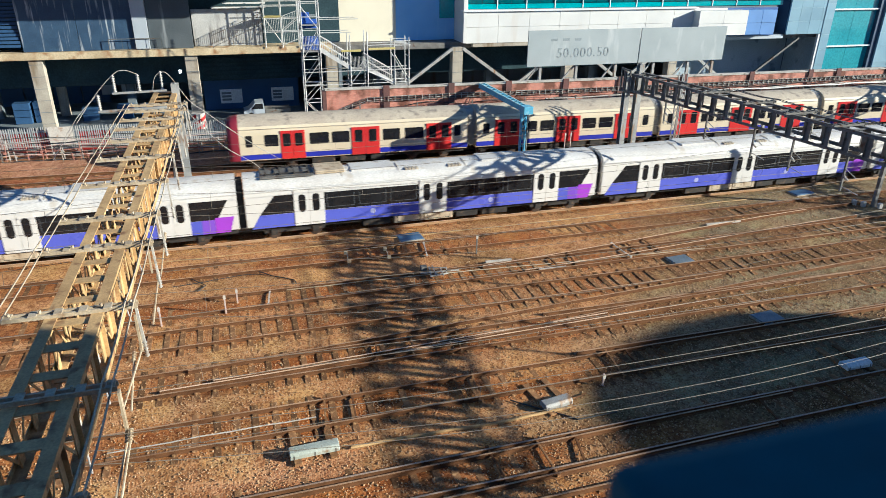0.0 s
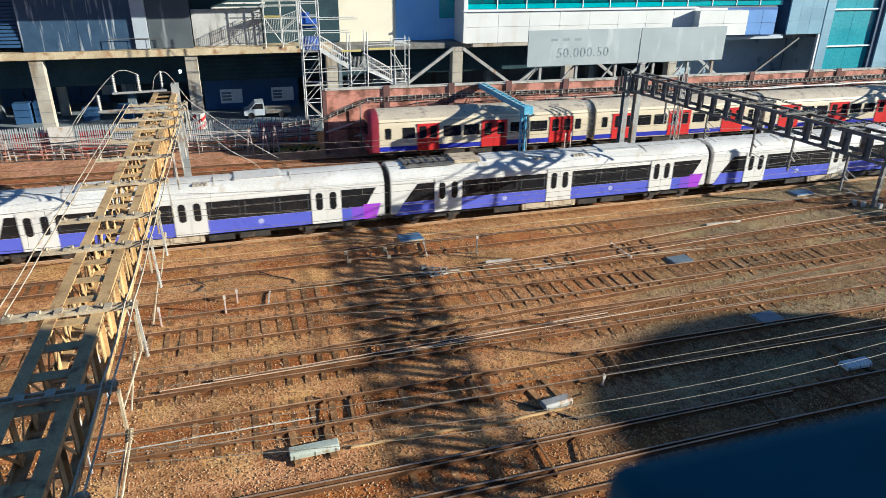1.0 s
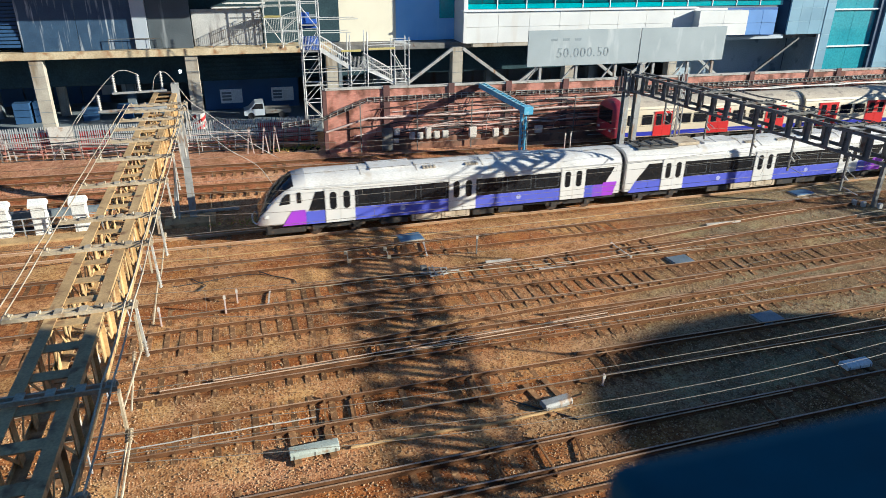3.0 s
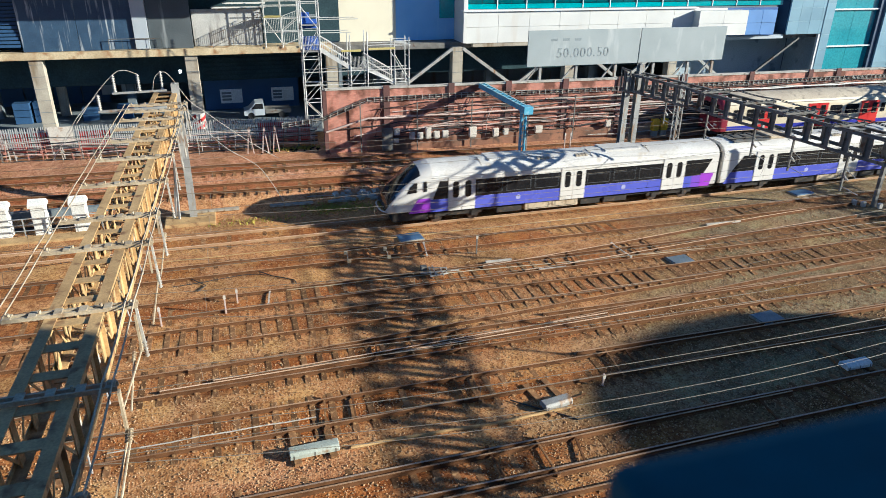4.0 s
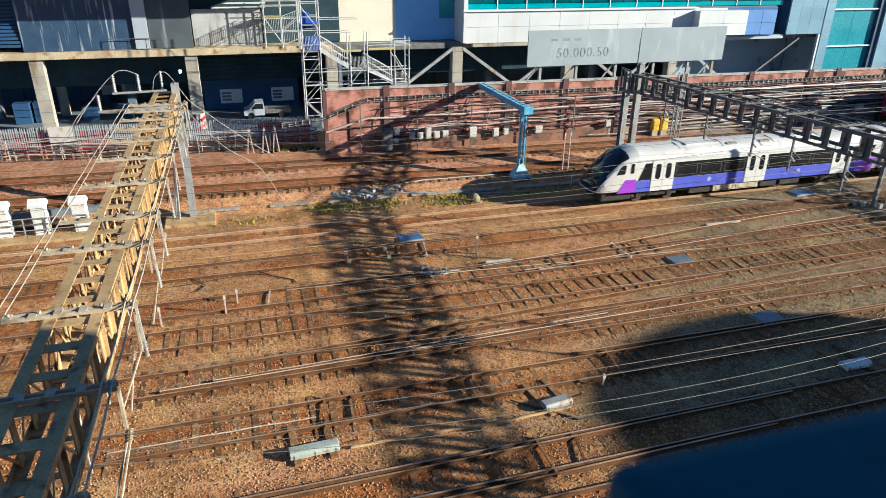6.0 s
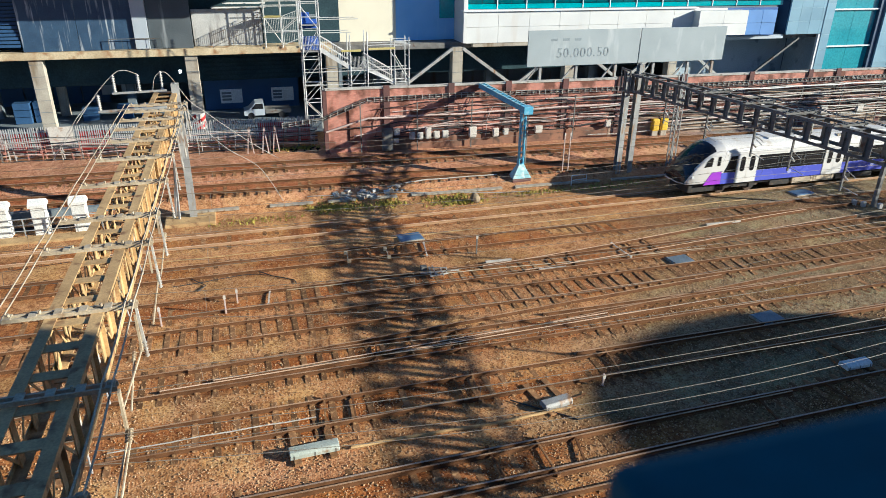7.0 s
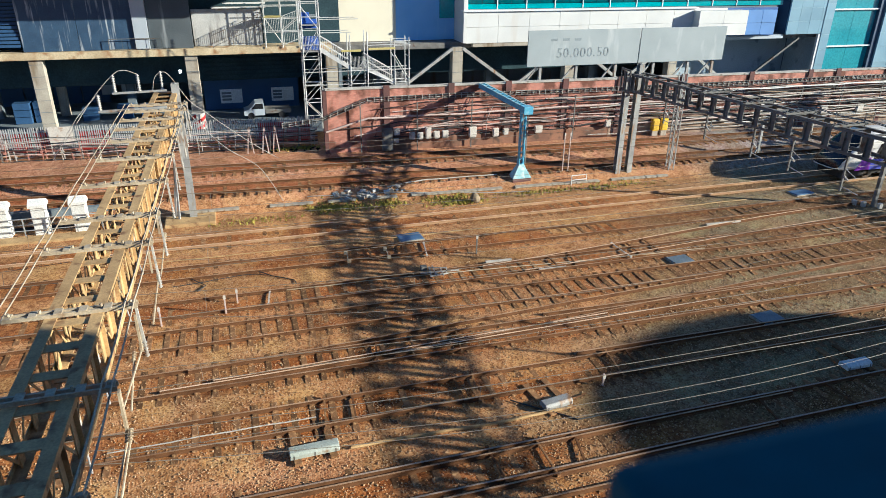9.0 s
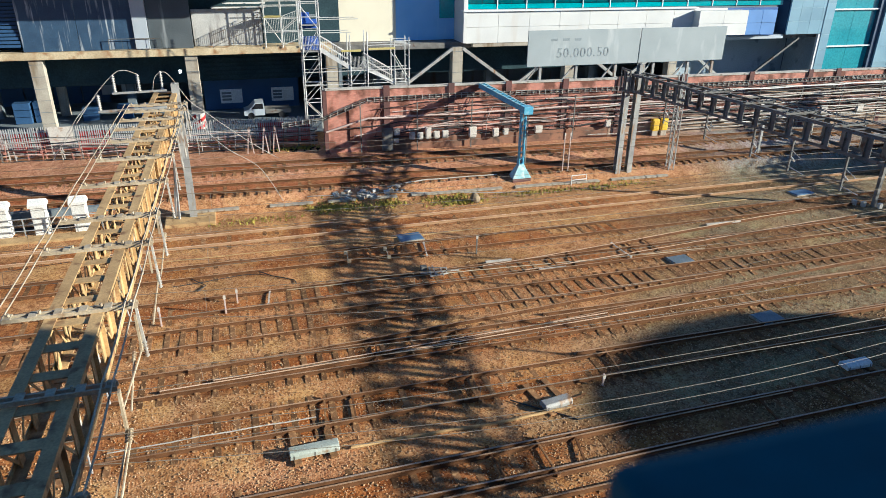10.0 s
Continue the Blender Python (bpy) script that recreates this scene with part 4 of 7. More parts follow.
        bmesh.ops.create_icosphere(bm, subdivisions=1, radius=r, matrix=Matrix.Translation((x, 52.6 + random.uniform(-0.5, 0.6), 1.05 + r * 0.6)))
    solid("rubble", bm, BALLAST, "loose stones and rubble below the fence", "rubble", kind="stuff")


pipe_rack()
bm = bmesh.new()
box(bm, -13.3, -11.7, 55.25, 55.3, 1.95, 3.3, 0.01)
solid("notice_board", bm, CABWHITE, "plain white board fixed on the fence", "sign")

# ================= the building behind =================
NAVY = material("dark blue-grey cladding", (0.045, 0.085, 0.15), (0.036, 0.068, 0.125), 1.7, 0.45, 0, 0.05, 12, (0.40, 0.44, 0.48), 0.26, streaks=13)
SLATE = material("slate grey cladding", (0.095, 0.112, 0.125), (0.075, 0.09, 0.10), 0.6, 0.6, 0, 0.05, 12, (0.24, 0.26, 0.27), 0.2, streaks=8)
CREAM = material("cream render", (0.72, 0.67, 0.52), (0.67, 0.62, 0.48), 0.5, 0.8, 0, 0.0, 14, (0.64, 0.58, 0.45), 0.1, streaks=5, grain_amount=0.15)
PALEBLUE = material("pale blue wall paint", (0.30, 0.53, 0.84), (0.25, 0.48, 0.80), 0.5, 0.6, 0, 0.0, 14, (0.36, 0.58, 0.84), 0.12, streaks=5, grain_amount=0.15)
BAYBLUE = material("mid blue cladding", (0.13, 0.27, 0.58), (0.11, 0.23, 0.50), 0.5, 0.5, 0, 0.0, 14, grain_amount=0.15)
GREYCLAD = material("pale blue-grey metal panel", (0.50, 0.55, 0.60), (0.44, 0.49, 0.54), 0.4, 0.45, 0.15, 0.0, 10, per_object=0.06, grain_amount=0.15)
BLUECLAD = material("blue-grey metal panel", (0.21, 0.34, 0.43), (0.18, 0.30, 0.39), 0.4, 0.45, 0.1, 0.0, 10, per_object=0.08, grain_amount=0.15)
BLUEDARK = material("dark blue cladding panel", (0.05, 0.09, 0.16), (0.04, 0.07, 0.13), 0.5, 0.5, 0, 0.02, 10)
TEAL = material("teal tinted glass", (0.03, 0.36, 0.40), (0.025, 0.30, 0.34), 0.3, 0.06, 0.0, 0.0, 5, spec=0.8)
MULLION = material("white window frame", (0.78, 0.79, 0.78), (0.72, 0.73, 0.72), 1, 0.4, 0, 0.0, 10)
SHUTTER = material("blue painted shutter", (0.038, 0.095, 0.21), (0.03, 0.075, 0.17), 0.6, 0.6, 0, 0.1, 12)
BLUETARP = material("blue sheeting", (0.03, 0.10, 0.45), (0.025, 0.08, 0.36), 0.8, 0.6, 0, 0.1, 10)

LAMPLIT = material("glowing lamp glass", (0.9, 0.9, 0.88))
LAMPLIT.node_tree.nodes["Principled BSDF"].inputs["Emission Color"].default_value = (1, 0.97, 0.9, 1)
LAMPLIT.node_tree.nodes["Principled BSDF"].inputs["Emission Strength"].default_value = 2.5

bld = thing("depot_building", "concrete-framed depot with open undercroft and rusty slab edge", "building")
bm = bmesh.new()
box(bm, -60, 8.8, 62.3, 76, 7.05, 7.6, 0.02)
part("floor_slab", bm, material("rust-streaked concrete edge", (0.62, 0.52, 0.34), (0.45, 0.36, 0.22), 0.5, 0.9, 0, 0.2, 12, (0.30, 0.17, 0.08), 0.5), bld, "pale concrete slab edge with rust streaks")
bm = bmesh.new()
box(bm, 8.8, 80, 63.2, 76, 6.9, 7.4)
part("floor_slab", bm, DARKSTEEL, bld, "grey steel edge beam")
bm = bmesh.new()
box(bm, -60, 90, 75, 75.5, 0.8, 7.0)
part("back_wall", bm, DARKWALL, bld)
# Added beam keeps sun out; its dark green also stands for shade.
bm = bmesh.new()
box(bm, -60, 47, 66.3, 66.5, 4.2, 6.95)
SHADEDARK = material("shade-dark green", (0.050, 0.082, 0.095), (0.038, 0.062, 0.074), 0.5, 0.9, 0, 0.1, 8, spec=0.0)
part("downstand", bm, SHADEDARK, bld, "dark downstand added to keep undercroft in shade")
# Wall added across the undercroft to stop the low sun.
bm = bmesh.new()
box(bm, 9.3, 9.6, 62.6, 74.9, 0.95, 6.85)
part("cross_wall", bm, DARKWALL, bld, "cross wall added to shade the left bays")
bm = bmesh.new()
box(bm, 47.2, 62.9, 68.0, 68.2, 0.95, 7.0)
box(bm, 62.95, 63.15, 63.1, 67.95, 0.95, 6.9)
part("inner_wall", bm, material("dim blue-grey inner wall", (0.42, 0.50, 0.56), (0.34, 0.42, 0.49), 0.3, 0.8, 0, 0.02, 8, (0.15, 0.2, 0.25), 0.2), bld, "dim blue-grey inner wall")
bm = bmesh.new()
box(bm, 48.5, 57.5, 62.7, 63.0, 6.95, 7.33, 0.01)
part("opening_beam", bm, GREYCLAD, bld, "pale beam over the opening")
# Recess above the slab: its shade is given as dark wall colour.
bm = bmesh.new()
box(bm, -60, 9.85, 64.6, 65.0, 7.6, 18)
part("upper_wall", bm, SHADEDARK, bld)
for x in (-26.6, -14.8, -3.1, 8.7, 20.5, 32.2, 44.0):
    col = bmesh.new()
    box(col, x - 0.5, x + 0.5, 62.5, 63.4, 0.9, 7.04, 0.03)
    part("column", col, CONCRETE, bld, "stained pale concrete column")
    for k in range(6):
        bm = bmesh.new()
        box(bm, x - 0.515, x + 0.515, 62.485, 62.51, 1.9 + 0.95 * k, 1.93 + 0.95 * k)
        part("column_joint", bm, DARKWALL, bld)
for x in (-20, -14.7, -9, 3, 14, 26, 38):
    bm = bmesh.new()
    box(bm, x - 0.35, x + 0.35, 68.5, 69.2, 0.9, 6.9)
    part("inner_column", bm, CONCRETE if x == -14.7 else DARKWALL, bld)
# Slats share the shade-dark colour so they stay dark.
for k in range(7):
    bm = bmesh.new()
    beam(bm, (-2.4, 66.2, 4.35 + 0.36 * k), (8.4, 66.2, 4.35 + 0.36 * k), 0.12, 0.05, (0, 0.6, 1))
    part("louvre", bm, SHADEDARK, bld, "louvre slat coloured dark for the shade")
# dark panels on the slab, left part
for x0, x1, z1 in ((-15.5, -11.4, 12.5), (-11.37, -7.25, 12.5), (-6.1, -2.75, 12.5)):
    bm = bmesh.new()
    box(bm, x0, x1, 62.75, 62.9, 7.62, z1, 0.02)
    part("cladding_panel", bm, NAVY if x0 < -7 else SLATE, bld, "streaked dark blue-grey panel")
bm = bmesh.new()
box(bm, -7.22, -6.13, 62.55, 63.0, 7.62, 13, 0.02)
part("upright", bm, GREYCLAD, bld)
bm = bmesh.new()
for k in range(14):
    box(bm, -24, -15.6, 62.75 + 0.05 * k, 62.9 + 0.05 * k, 8.0 + 0.28 * k, 8.2 + 0.28 * k)
part("louvre_bank", bm, SHUTTER, bld)
# White toned down to grey to carry the shade on this wall.
bm = bmesh.new()
box(bm, -2.7, 3.0, 63.6, 63.8, 7.62, 10.6, 0.02)
part("white_wall", bm, material("streaked white wall greyed for shade", (0.52, 0.52, 0.50), (0.42, 0.42, 0.41), 0.6, 0.8, 0, 0.05, 12, (0.25, 0.24, 0.23), 0.3, streaks=4), bld, "white painted wall behind the stair")
bm = bmesh.new()
for k in range(3):
    box(bm, -1.0 + 0.9 * k, 3.4, 63.0 - 0.1 * k, 63.5, 10.7 + 0.35 * k, 10.82 + 0.35 * k)
part("canopy_slat", bm, WHITEPANEL, bld)
bm = bmesh.new()
box(bm, -30, 8.4, 57.3, 64.6, 14.0, 14.3)
part("roof_canopy", bm, CONCRETE, bld)
# the cream wall and its shaded return
bm = bmesh.new()
box(bm, 9.9, 15.25, 65.3, 65.7, 7.42, 18, 0.02)
part("cream_wall", bm, CREAM, bld, "smooth cream rendered wall")
bm = bmesh.new()
box(bm, 15.26, 21.0, 65.3, 65.7, 7.42, 18, 0.02)
part("blue_wall", bm, PALEBLUE, bld, "pale blue painted wall")
bm = bmesh.new()
box(bm, 19.5, 20.95, 65.2, 65.28, 9.4, 12)
part("window", bm, TEAL, bld)


def rail_fence(x0, x1, y, z, h=1.05, slope=0.0, mat=None, step=0.16):
    f = thing("handrail", "grey steel handrail with thin upright bars", "railing", "handrails on the building")
    for zz in (0.08, h):
        bm = bmesh.new()
        tube(bm, [(x0, y, z + zz), (x1, y, z + slope * (x1 - x0) + zz)], 0.028, 6)
        part("rail", bm, mat or DARKSTEEL, f)
    n = int(abs(x1 - x0) / step)
    for i in range(n + 1):
        x = x0 + (x1 - x0) * i / max(n, 1)
        bm = bmesh.new()
        big = i % 6 == 0
        beam(bm, (x, y, z + slope * (x - x0) - (0.02 if big else 0)), (x, y, z + slope * (x - x0) + h), 0.04 if big else 0.018, 0.04 if big else 0.018, (0, 1, 0))
        part("bar", bm, mat or DARKSTEEL, f)


rail_fence(-9.2, -5.2, 62.45, 7.6, 0.9, step=0.8)
rail_fence(-1.2, 3.0, 62.6, 7.6, 1.0, 0.42)

DEEPBLUE = material("deep blue cladding", (0.03, 0.10, 0.30), (0.025, 0.08, 0.25), 0.5, 0.5, 0, 0.0, 14, grain_amount=0.15)
white = thing("office_building", "white-clad office block with teal ribbon windows", "building")
for j, (z0, z1) in enumerate(((7.36, 8.78), (8.80, 10.16))):
    for i in range(11):
        a = 21.3 + 3.15 * i
        bm = bmesh.new()
        box(bm, a, a + 3.13, 62.5, 62.75, z0, z1, 0.012)
        part("cladding_panel", bm, WHITEPANEL if a < 49 else DEEPBLUE, white)
bm = bmesh.new()
box(bm, 21.32, 56, 62.76, 75, 7.38, 10.3)
part("core", bm, DARKWALL, white)
bm = bmesh.new()
box(bm, 20.9, 46, 62.3, 63.1, 10.17, 10.32, 0.02)
part("window_sill", bm, MULLION, white)
DEEPTEAL = material("deep teal glass", (0.01, 0.11, 0.13), (0.008, 0.08, 0.10), 0.6, 0.06, 0, 0, 5, spec=0.8)
for i in range(12):
    a = 21.5 + 2.95 * i
    for k in range(2):
        bm = bmesh.new()
        box(bm, a + 0.05 + 1.45 * k, a + 1.44 + 1.45 * k, 63.06, 63.1, 10.82, 18)
        part("window_pane", bm, DEEPTEAL, white)
    bm = bmesh.new()
    box(bm, a + 0.05, a + 2.9, 63.0, 63.09, 10.36, 10.78, 0.01)
    part("spandrel", bm, TEAL, white)
    bm = bmesh.new()
    box(bm, a - 0.045, a + 0.045, 62.95, 63.12, 10.33, 18)
    part("mullion", bm, MULLION, white)
bm = bmesh.new()
box(bm, 21.4, 57, 63.07, 63.15, 11.6, 11.66)
part("transom", bm, MULLION, white)
bm = bmesh.new()
box(bm, 21.4, 57, 63.2, 64, 10.33, 18)
part("window_backing", bm, BLUEDARK, white)
# projecting bay at the far end of the white band
for i in range(2):
    for z0, z1 in ((7.6, 8.75), (8.77, 10.0)):
        bm = bmesh.new()
        box(bm, 45.6 + 2.92 * i, 48.5 + 2.92 * i, 61.4, 61.65, z0, z1, 0.012)
        part("bay_panel", bm, WHITEPANEL, white)
bm = bmesh.new()
box(bm, 45.62, 51.4, 61.66, 62.48, 7.62, 9.98)
part("bay_core", bm, WHITEPANEL, white)
for i in range(2):
    for z0, z1 in ((7.6, 8.75), (8.77, 10.0)):
        bm = bmesh.new()
        box(bm, 51.45 + 1.78 * i, 53.2 + 1.78 * i, 61.42, 61.65, z0, z1, 0.012)
        part("blue_panel", bm, BAYBLUE, white, "mid blue cladding panel")
bm = bmesh.new()
box(bm, 51.44, 54.95, 61.66, 62.48, 7.62, 9.98)
part("bay_core", bm, BAYBLUE, white)
bm = bmesh.new()
box(bm, 21.0, 21.28, 62.45, 65.28, 7.4, 18)
part("end_wall", bm, WHITEPANEL, white)
bm = bmesh.new()
box(bm, 22, 32, 62.55, 63.15, 7.02, 7.34)
part("soffit_edge", bm, CONCRETE, white, "beige soffit edge")

right = thing("panelled_building", "blue-grey metal-panelled building with teal glass strip", "building")
for i in range(4):
    for k in range(6):
        bm = bmesh.new()
        a, z0 = 57.6 + 1.42 * i, 7.35 + 1.35 * k
        box(bm, a, a + 1.405, 62.5, 62.7, z0, z0 + 1.335, 0.01)
        part("metal_panel", bm, BLUECLAD, right)
for k in range(6):
    bm = bmesh.new()
    box(bm, 62.3, 63.45, 62.45, 62.7, 2.4 + 1.62 * k, 2.4 + 1.605 + 1.62 * k, 0.01)
    part("metal_panel", bm, BLUECLAD, right)
PALETEALGLASS = material("pale teal tinted glass", (0.075, 0.34, 0.40), (0.06, 0.30, 0.37), 0.3, 0.08, 0.0, 0.0, 5, spec=0.8)
for k in range(5):
    for x0, x1 in ((63.52, 66.45), (66.49, 69.55)):
        bm = bmesh.new()
        box(bm, x0, x1, 62.75, 62.8, -1.85 + 3.9 * k, 1.95 + 3.9 * k)
        part("glass_pane", bm, PALETEALGLASS, right)
    bm = bmesh.new()
    box(bm, 63.5, 69.6, 62.5, 62.82, 1.96 + 3.9 * k, 2.10 + 3.9 * k)
    part("transom", bm, MULLION, right)
bm = bmesh.new()
box(bm, 69.62, 70.25, 62.4, 62.9, 0.9, 18)
part("corner_post", bm, BLUEDARK, right)
for i in range(5):
    for k in range(8):
        bm = bmesh.new()
        a, z0 = 70.3 + 2.0 * i, 0.95 + 1.6 * k
        box(bm, a, a + 1.98, 62.2, 62.45, z0, z0 + 1.585, 0.01)
        part("metal_panel", bm, BLUECLAD, right)
bm = bmesh.new()
box(bm, 57.62, 80, 62.85, 76, 7.36, 18)
box(bm, 63.5, 80, 62.95, 76, 0.9, 7.3)
part("core", bm, BLUEDARK, right)
bm = bmesh.new()
box(bm, 62.0, 62.28, 62.5, 62.8, 0.9, 7.33)
part("door_post", bm, MULLION, right)

# inverted-V props at the column heads
for x in (20.5, 32.2, 44.0, 60.0):
    for s in ((-1, 1) if x < 50 else (-1,)):
        bm = bmesh.new()
        w = 0.28 if x < 50 else 0.2
        beam(bm, (x + s * 0.5, 62.6, 6.95), (x + s * 5.6, 62.6, 3.4), w, w)
        solid("raking_strut", bm, GALV if x < 50 else DARKSTEEL, "pale steel raking strut under the building", "strut", "raking struts")


def billboard():
    b = thing("billboard", "blank grey double billboard on steel posts", "billboard")
    panel_mat = material("faded grey hoarding", (0.36, 0.40, 0.41), (0.31, 0.35, 0.36), 0.4, 0.7, 0, 0.03, 14, (0.46, 0.49, 0.49), 0.25, streaks=3, grain_amount=0.2)
    ghost = material("faded grey mark", (0.22, 0.26, 0.28), (0.30, 0.34, 0.35), 2.0, 0.7, 0, 0.02, 14)
    for x0, x1 in ((23.85, 34.38), (34.48, 43.2)):
        bm = bmesh.new()
        box(bm, x0, x1, 54.0, 54.12, 6.5, 9.42, 0.01)
        p = part("board", bm, panel_mat, b)
    x = 26.5
    for ch in "50.000.50":
        cu = bpy.data.curves.new("faded_digit", "FONT")
        cu.body, cu.size, cu.extrude = ch, 1.12, 0.006
        ob = bpy.data.objects.new("faded_digit", cu)
        scene.collection.objects.link(ob)
        me = bpy.data.meshes.new_from_object(ob.evaluated_get(bpy.context.evaluated_depsgraph_get()))
        bpy.data.objects.remove(ob)
        me.materials.clear()
        me.materials.append(ghost)
        part("faded_digit", me, None, b, at=pose(x, 53.99, 7.2, 90, 0, 0))
        x += 0.34 if ch == "." else 0.62
    for i in range(3):
        bm = bmesh.new()
        x = 25.9 + 1.1 * i
        box(bm, x, x + 0.6, 53.985, 54.0, 8.55, 8.75)
        part("faded_mark", bm, ghost, b)
    for x in (25.2, 28.6, 32.4, 36.2, 39.8, 42.4):
        bm = bmesh.new()
        beam(bm, (x, 54.3, 0.9), (x, 54.3, 9.2), 0.22, 0.22)
        part("post", bm, GALV, b)
        bm = bmesh.new()
        beam(bm, (x - 1.6, 54.4, 4.8), (x, 54.4, 6.6), 0.12, 0.12)
        part("brace", bm, GALV, b)


billboard()


# ================= undercroft things =================
def cabin():
    c = thing("site_cabin", "navy site cabin with two pale shuttered windows", "cabin")
    bm = bmesh.new()
    box(bm, -2.6, 6.1, 68.0, 70.5, 0.95, 4.1, 0.04)
    part("shell", bm, SHUTTER, c)
    for x0, x1 in ((-1.2, 0.8), (3.5, 5.6)):
        bm = bmesh.new()
        box(bm, x0, x1, 67.94, 67.99, 1.75, 3.05, 0.02)
        w = part("window", bm, MULLION, c)
        bm = bmesh.new()
        for k in range(3):
            box(bm, x0 + 0.15, x0 + 1.0, 67.92, 67.938, 2.0 + 0.3 * k, 2.2 + 0.3 * k)
        part("shutter_slot", bm, DARKWALL, w)


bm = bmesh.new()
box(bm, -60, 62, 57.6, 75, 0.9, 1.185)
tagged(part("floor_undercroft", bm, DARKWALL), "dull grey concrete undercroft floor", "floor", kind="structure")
cabin()


def van():
    v = thing("pickup_van", "small white pickup van parked in the undercroft", "van", at=pose(0.75, 64.2, 1.19))
    bm = bmesh.new()
    prof = [(0, 0.3), (0, 0.72), (0.45, 0.85), (1.0, 1.42), (1.75, 1.45), (1.8, 0.85), (1.8, 0.3)]
    extrude_profile(bm, prof, -0.85, 0.85, lambda s, u, w: (u, s, w))
    # Blue-grey, not white: the van's shade is put into its colour.
    body = part("cab", bm, GREYCLAD, v)
    bm = bmesh.new()
    extrude_profile(bm, [(0.62, 0.88), (1.05, 1.34), (1.66, 1.36), (1.7, 0.88)], -0.86, 0.86, lambda s, u, w: (u, s, w))
    part("side_window", bm, GLASSDARK, v)
    bm = bmesh.new()
    box(bm, 1.84, 4.1, -0.85, 0.85, 0.42, 0.78, 0.03)
    part("load_bed", bm, DARKSTEEL, v)
    for x in (0.6, 3.3):
        for y in (-0.76, 0.76):
            bm = bmesh.new()
            tube(bm, [(x, y - 0.1, 0.29), (x, y + 0.1, 0.29)], 0.29, 16)
            part("wheel", bm, RUBBER, v)


van()
bm = bmesh.new()
tube(bm, [(-3.05, 61.2, 0.95), (-3.05, 61.2, 2.5)], 0.55, 14)
hz = part("column_guard", bm, CABWHITE, None, "red and white banded guard round the column foot")
tagged(hz, "", "guard")
for k in range(3):
    bm = bmesh.new()
    rows = []
    for j in range(29):
        u = j / 28
        ang = 4.4 * u + 2.1 * k
        base = 0.98 + 1.2 * u
        rows.append([bm.verts.new((-3.05 + r * math.cos(ang), 61.2 + r * math.sin(ang), base + h)) for r, h in ((0.552, 0), (0.568, 0.01), (0.568, 0.29), (0.552, 0.3))])
    for p, q in zip(rows, rows[1:]):
        for j in range(3):
            bm.faces.new((p[j], q[j], q[j + 1], p[j + 1]))
    part("red_band", bm, SRED, hz)
# a small lit lamp under the slab
lamp = thing("bulkhead_lamp", "small white bulkhead lamp lit under the slab", "lamp", at=pose(-4.16, 63.5, 5.6))
bm = bmesh.new()
box(bm, -0.13, 0.13, -0.06, -0.003, -0.16, 0.16, 0.03)
part("lamp_body", bm, MULLION, lamp)
bm = bmesh.new()
box(bm, -0.10, 0.10, -0.085, -0.061, -0.12, 0.12, 0.02)
part("lamp_glass", bm, LAMPLIT, lamp, "glowing lamp glass")
for i, x in enumerate((-17.5, -16.0, -12.2, -9.4, -7.4)):
    p = thing("pallet_stack", "blue stacked crates in the dark undercroft", "crates", "stacked crates", pose(x, 66.5 + 0.3 * (i % 2), 1.18))
    for k in range(3 if i < 2 else 2):
        bm = bmesh.new()
        box(bm, -0.65, 0.65, -0.5, 0.5, 0.02 + 0.6 * k, 0.58 + 0.6 * k, 0.03)
        part("crate", bm, SHUTTER, p)
for i in range(5):
    bm = bmesh.new()
    box(bm, -24 + 2.5 * i, -21.6 + 2.5 * i, 73.9, 74.0, 0.95, 5.6, 0.01)
    solid("roller_shutter", bm, SHUTTER, "dull blue roller shutter closing the undercroft bay", "shutter", "roller shutters")
for x, z in ((-12.2, 2.0), (-10.4, 2.0)):
    bm = bmesh.new()
    box(bm, x, x + 1.3, 73.4, 73.6, z, z + 2.6, 0.02)
    solid("wall_cabinet", bm, GREYCLAD, "tall pale cabinet in the dim undercroft", "cabinet", "undercroft cabinets")

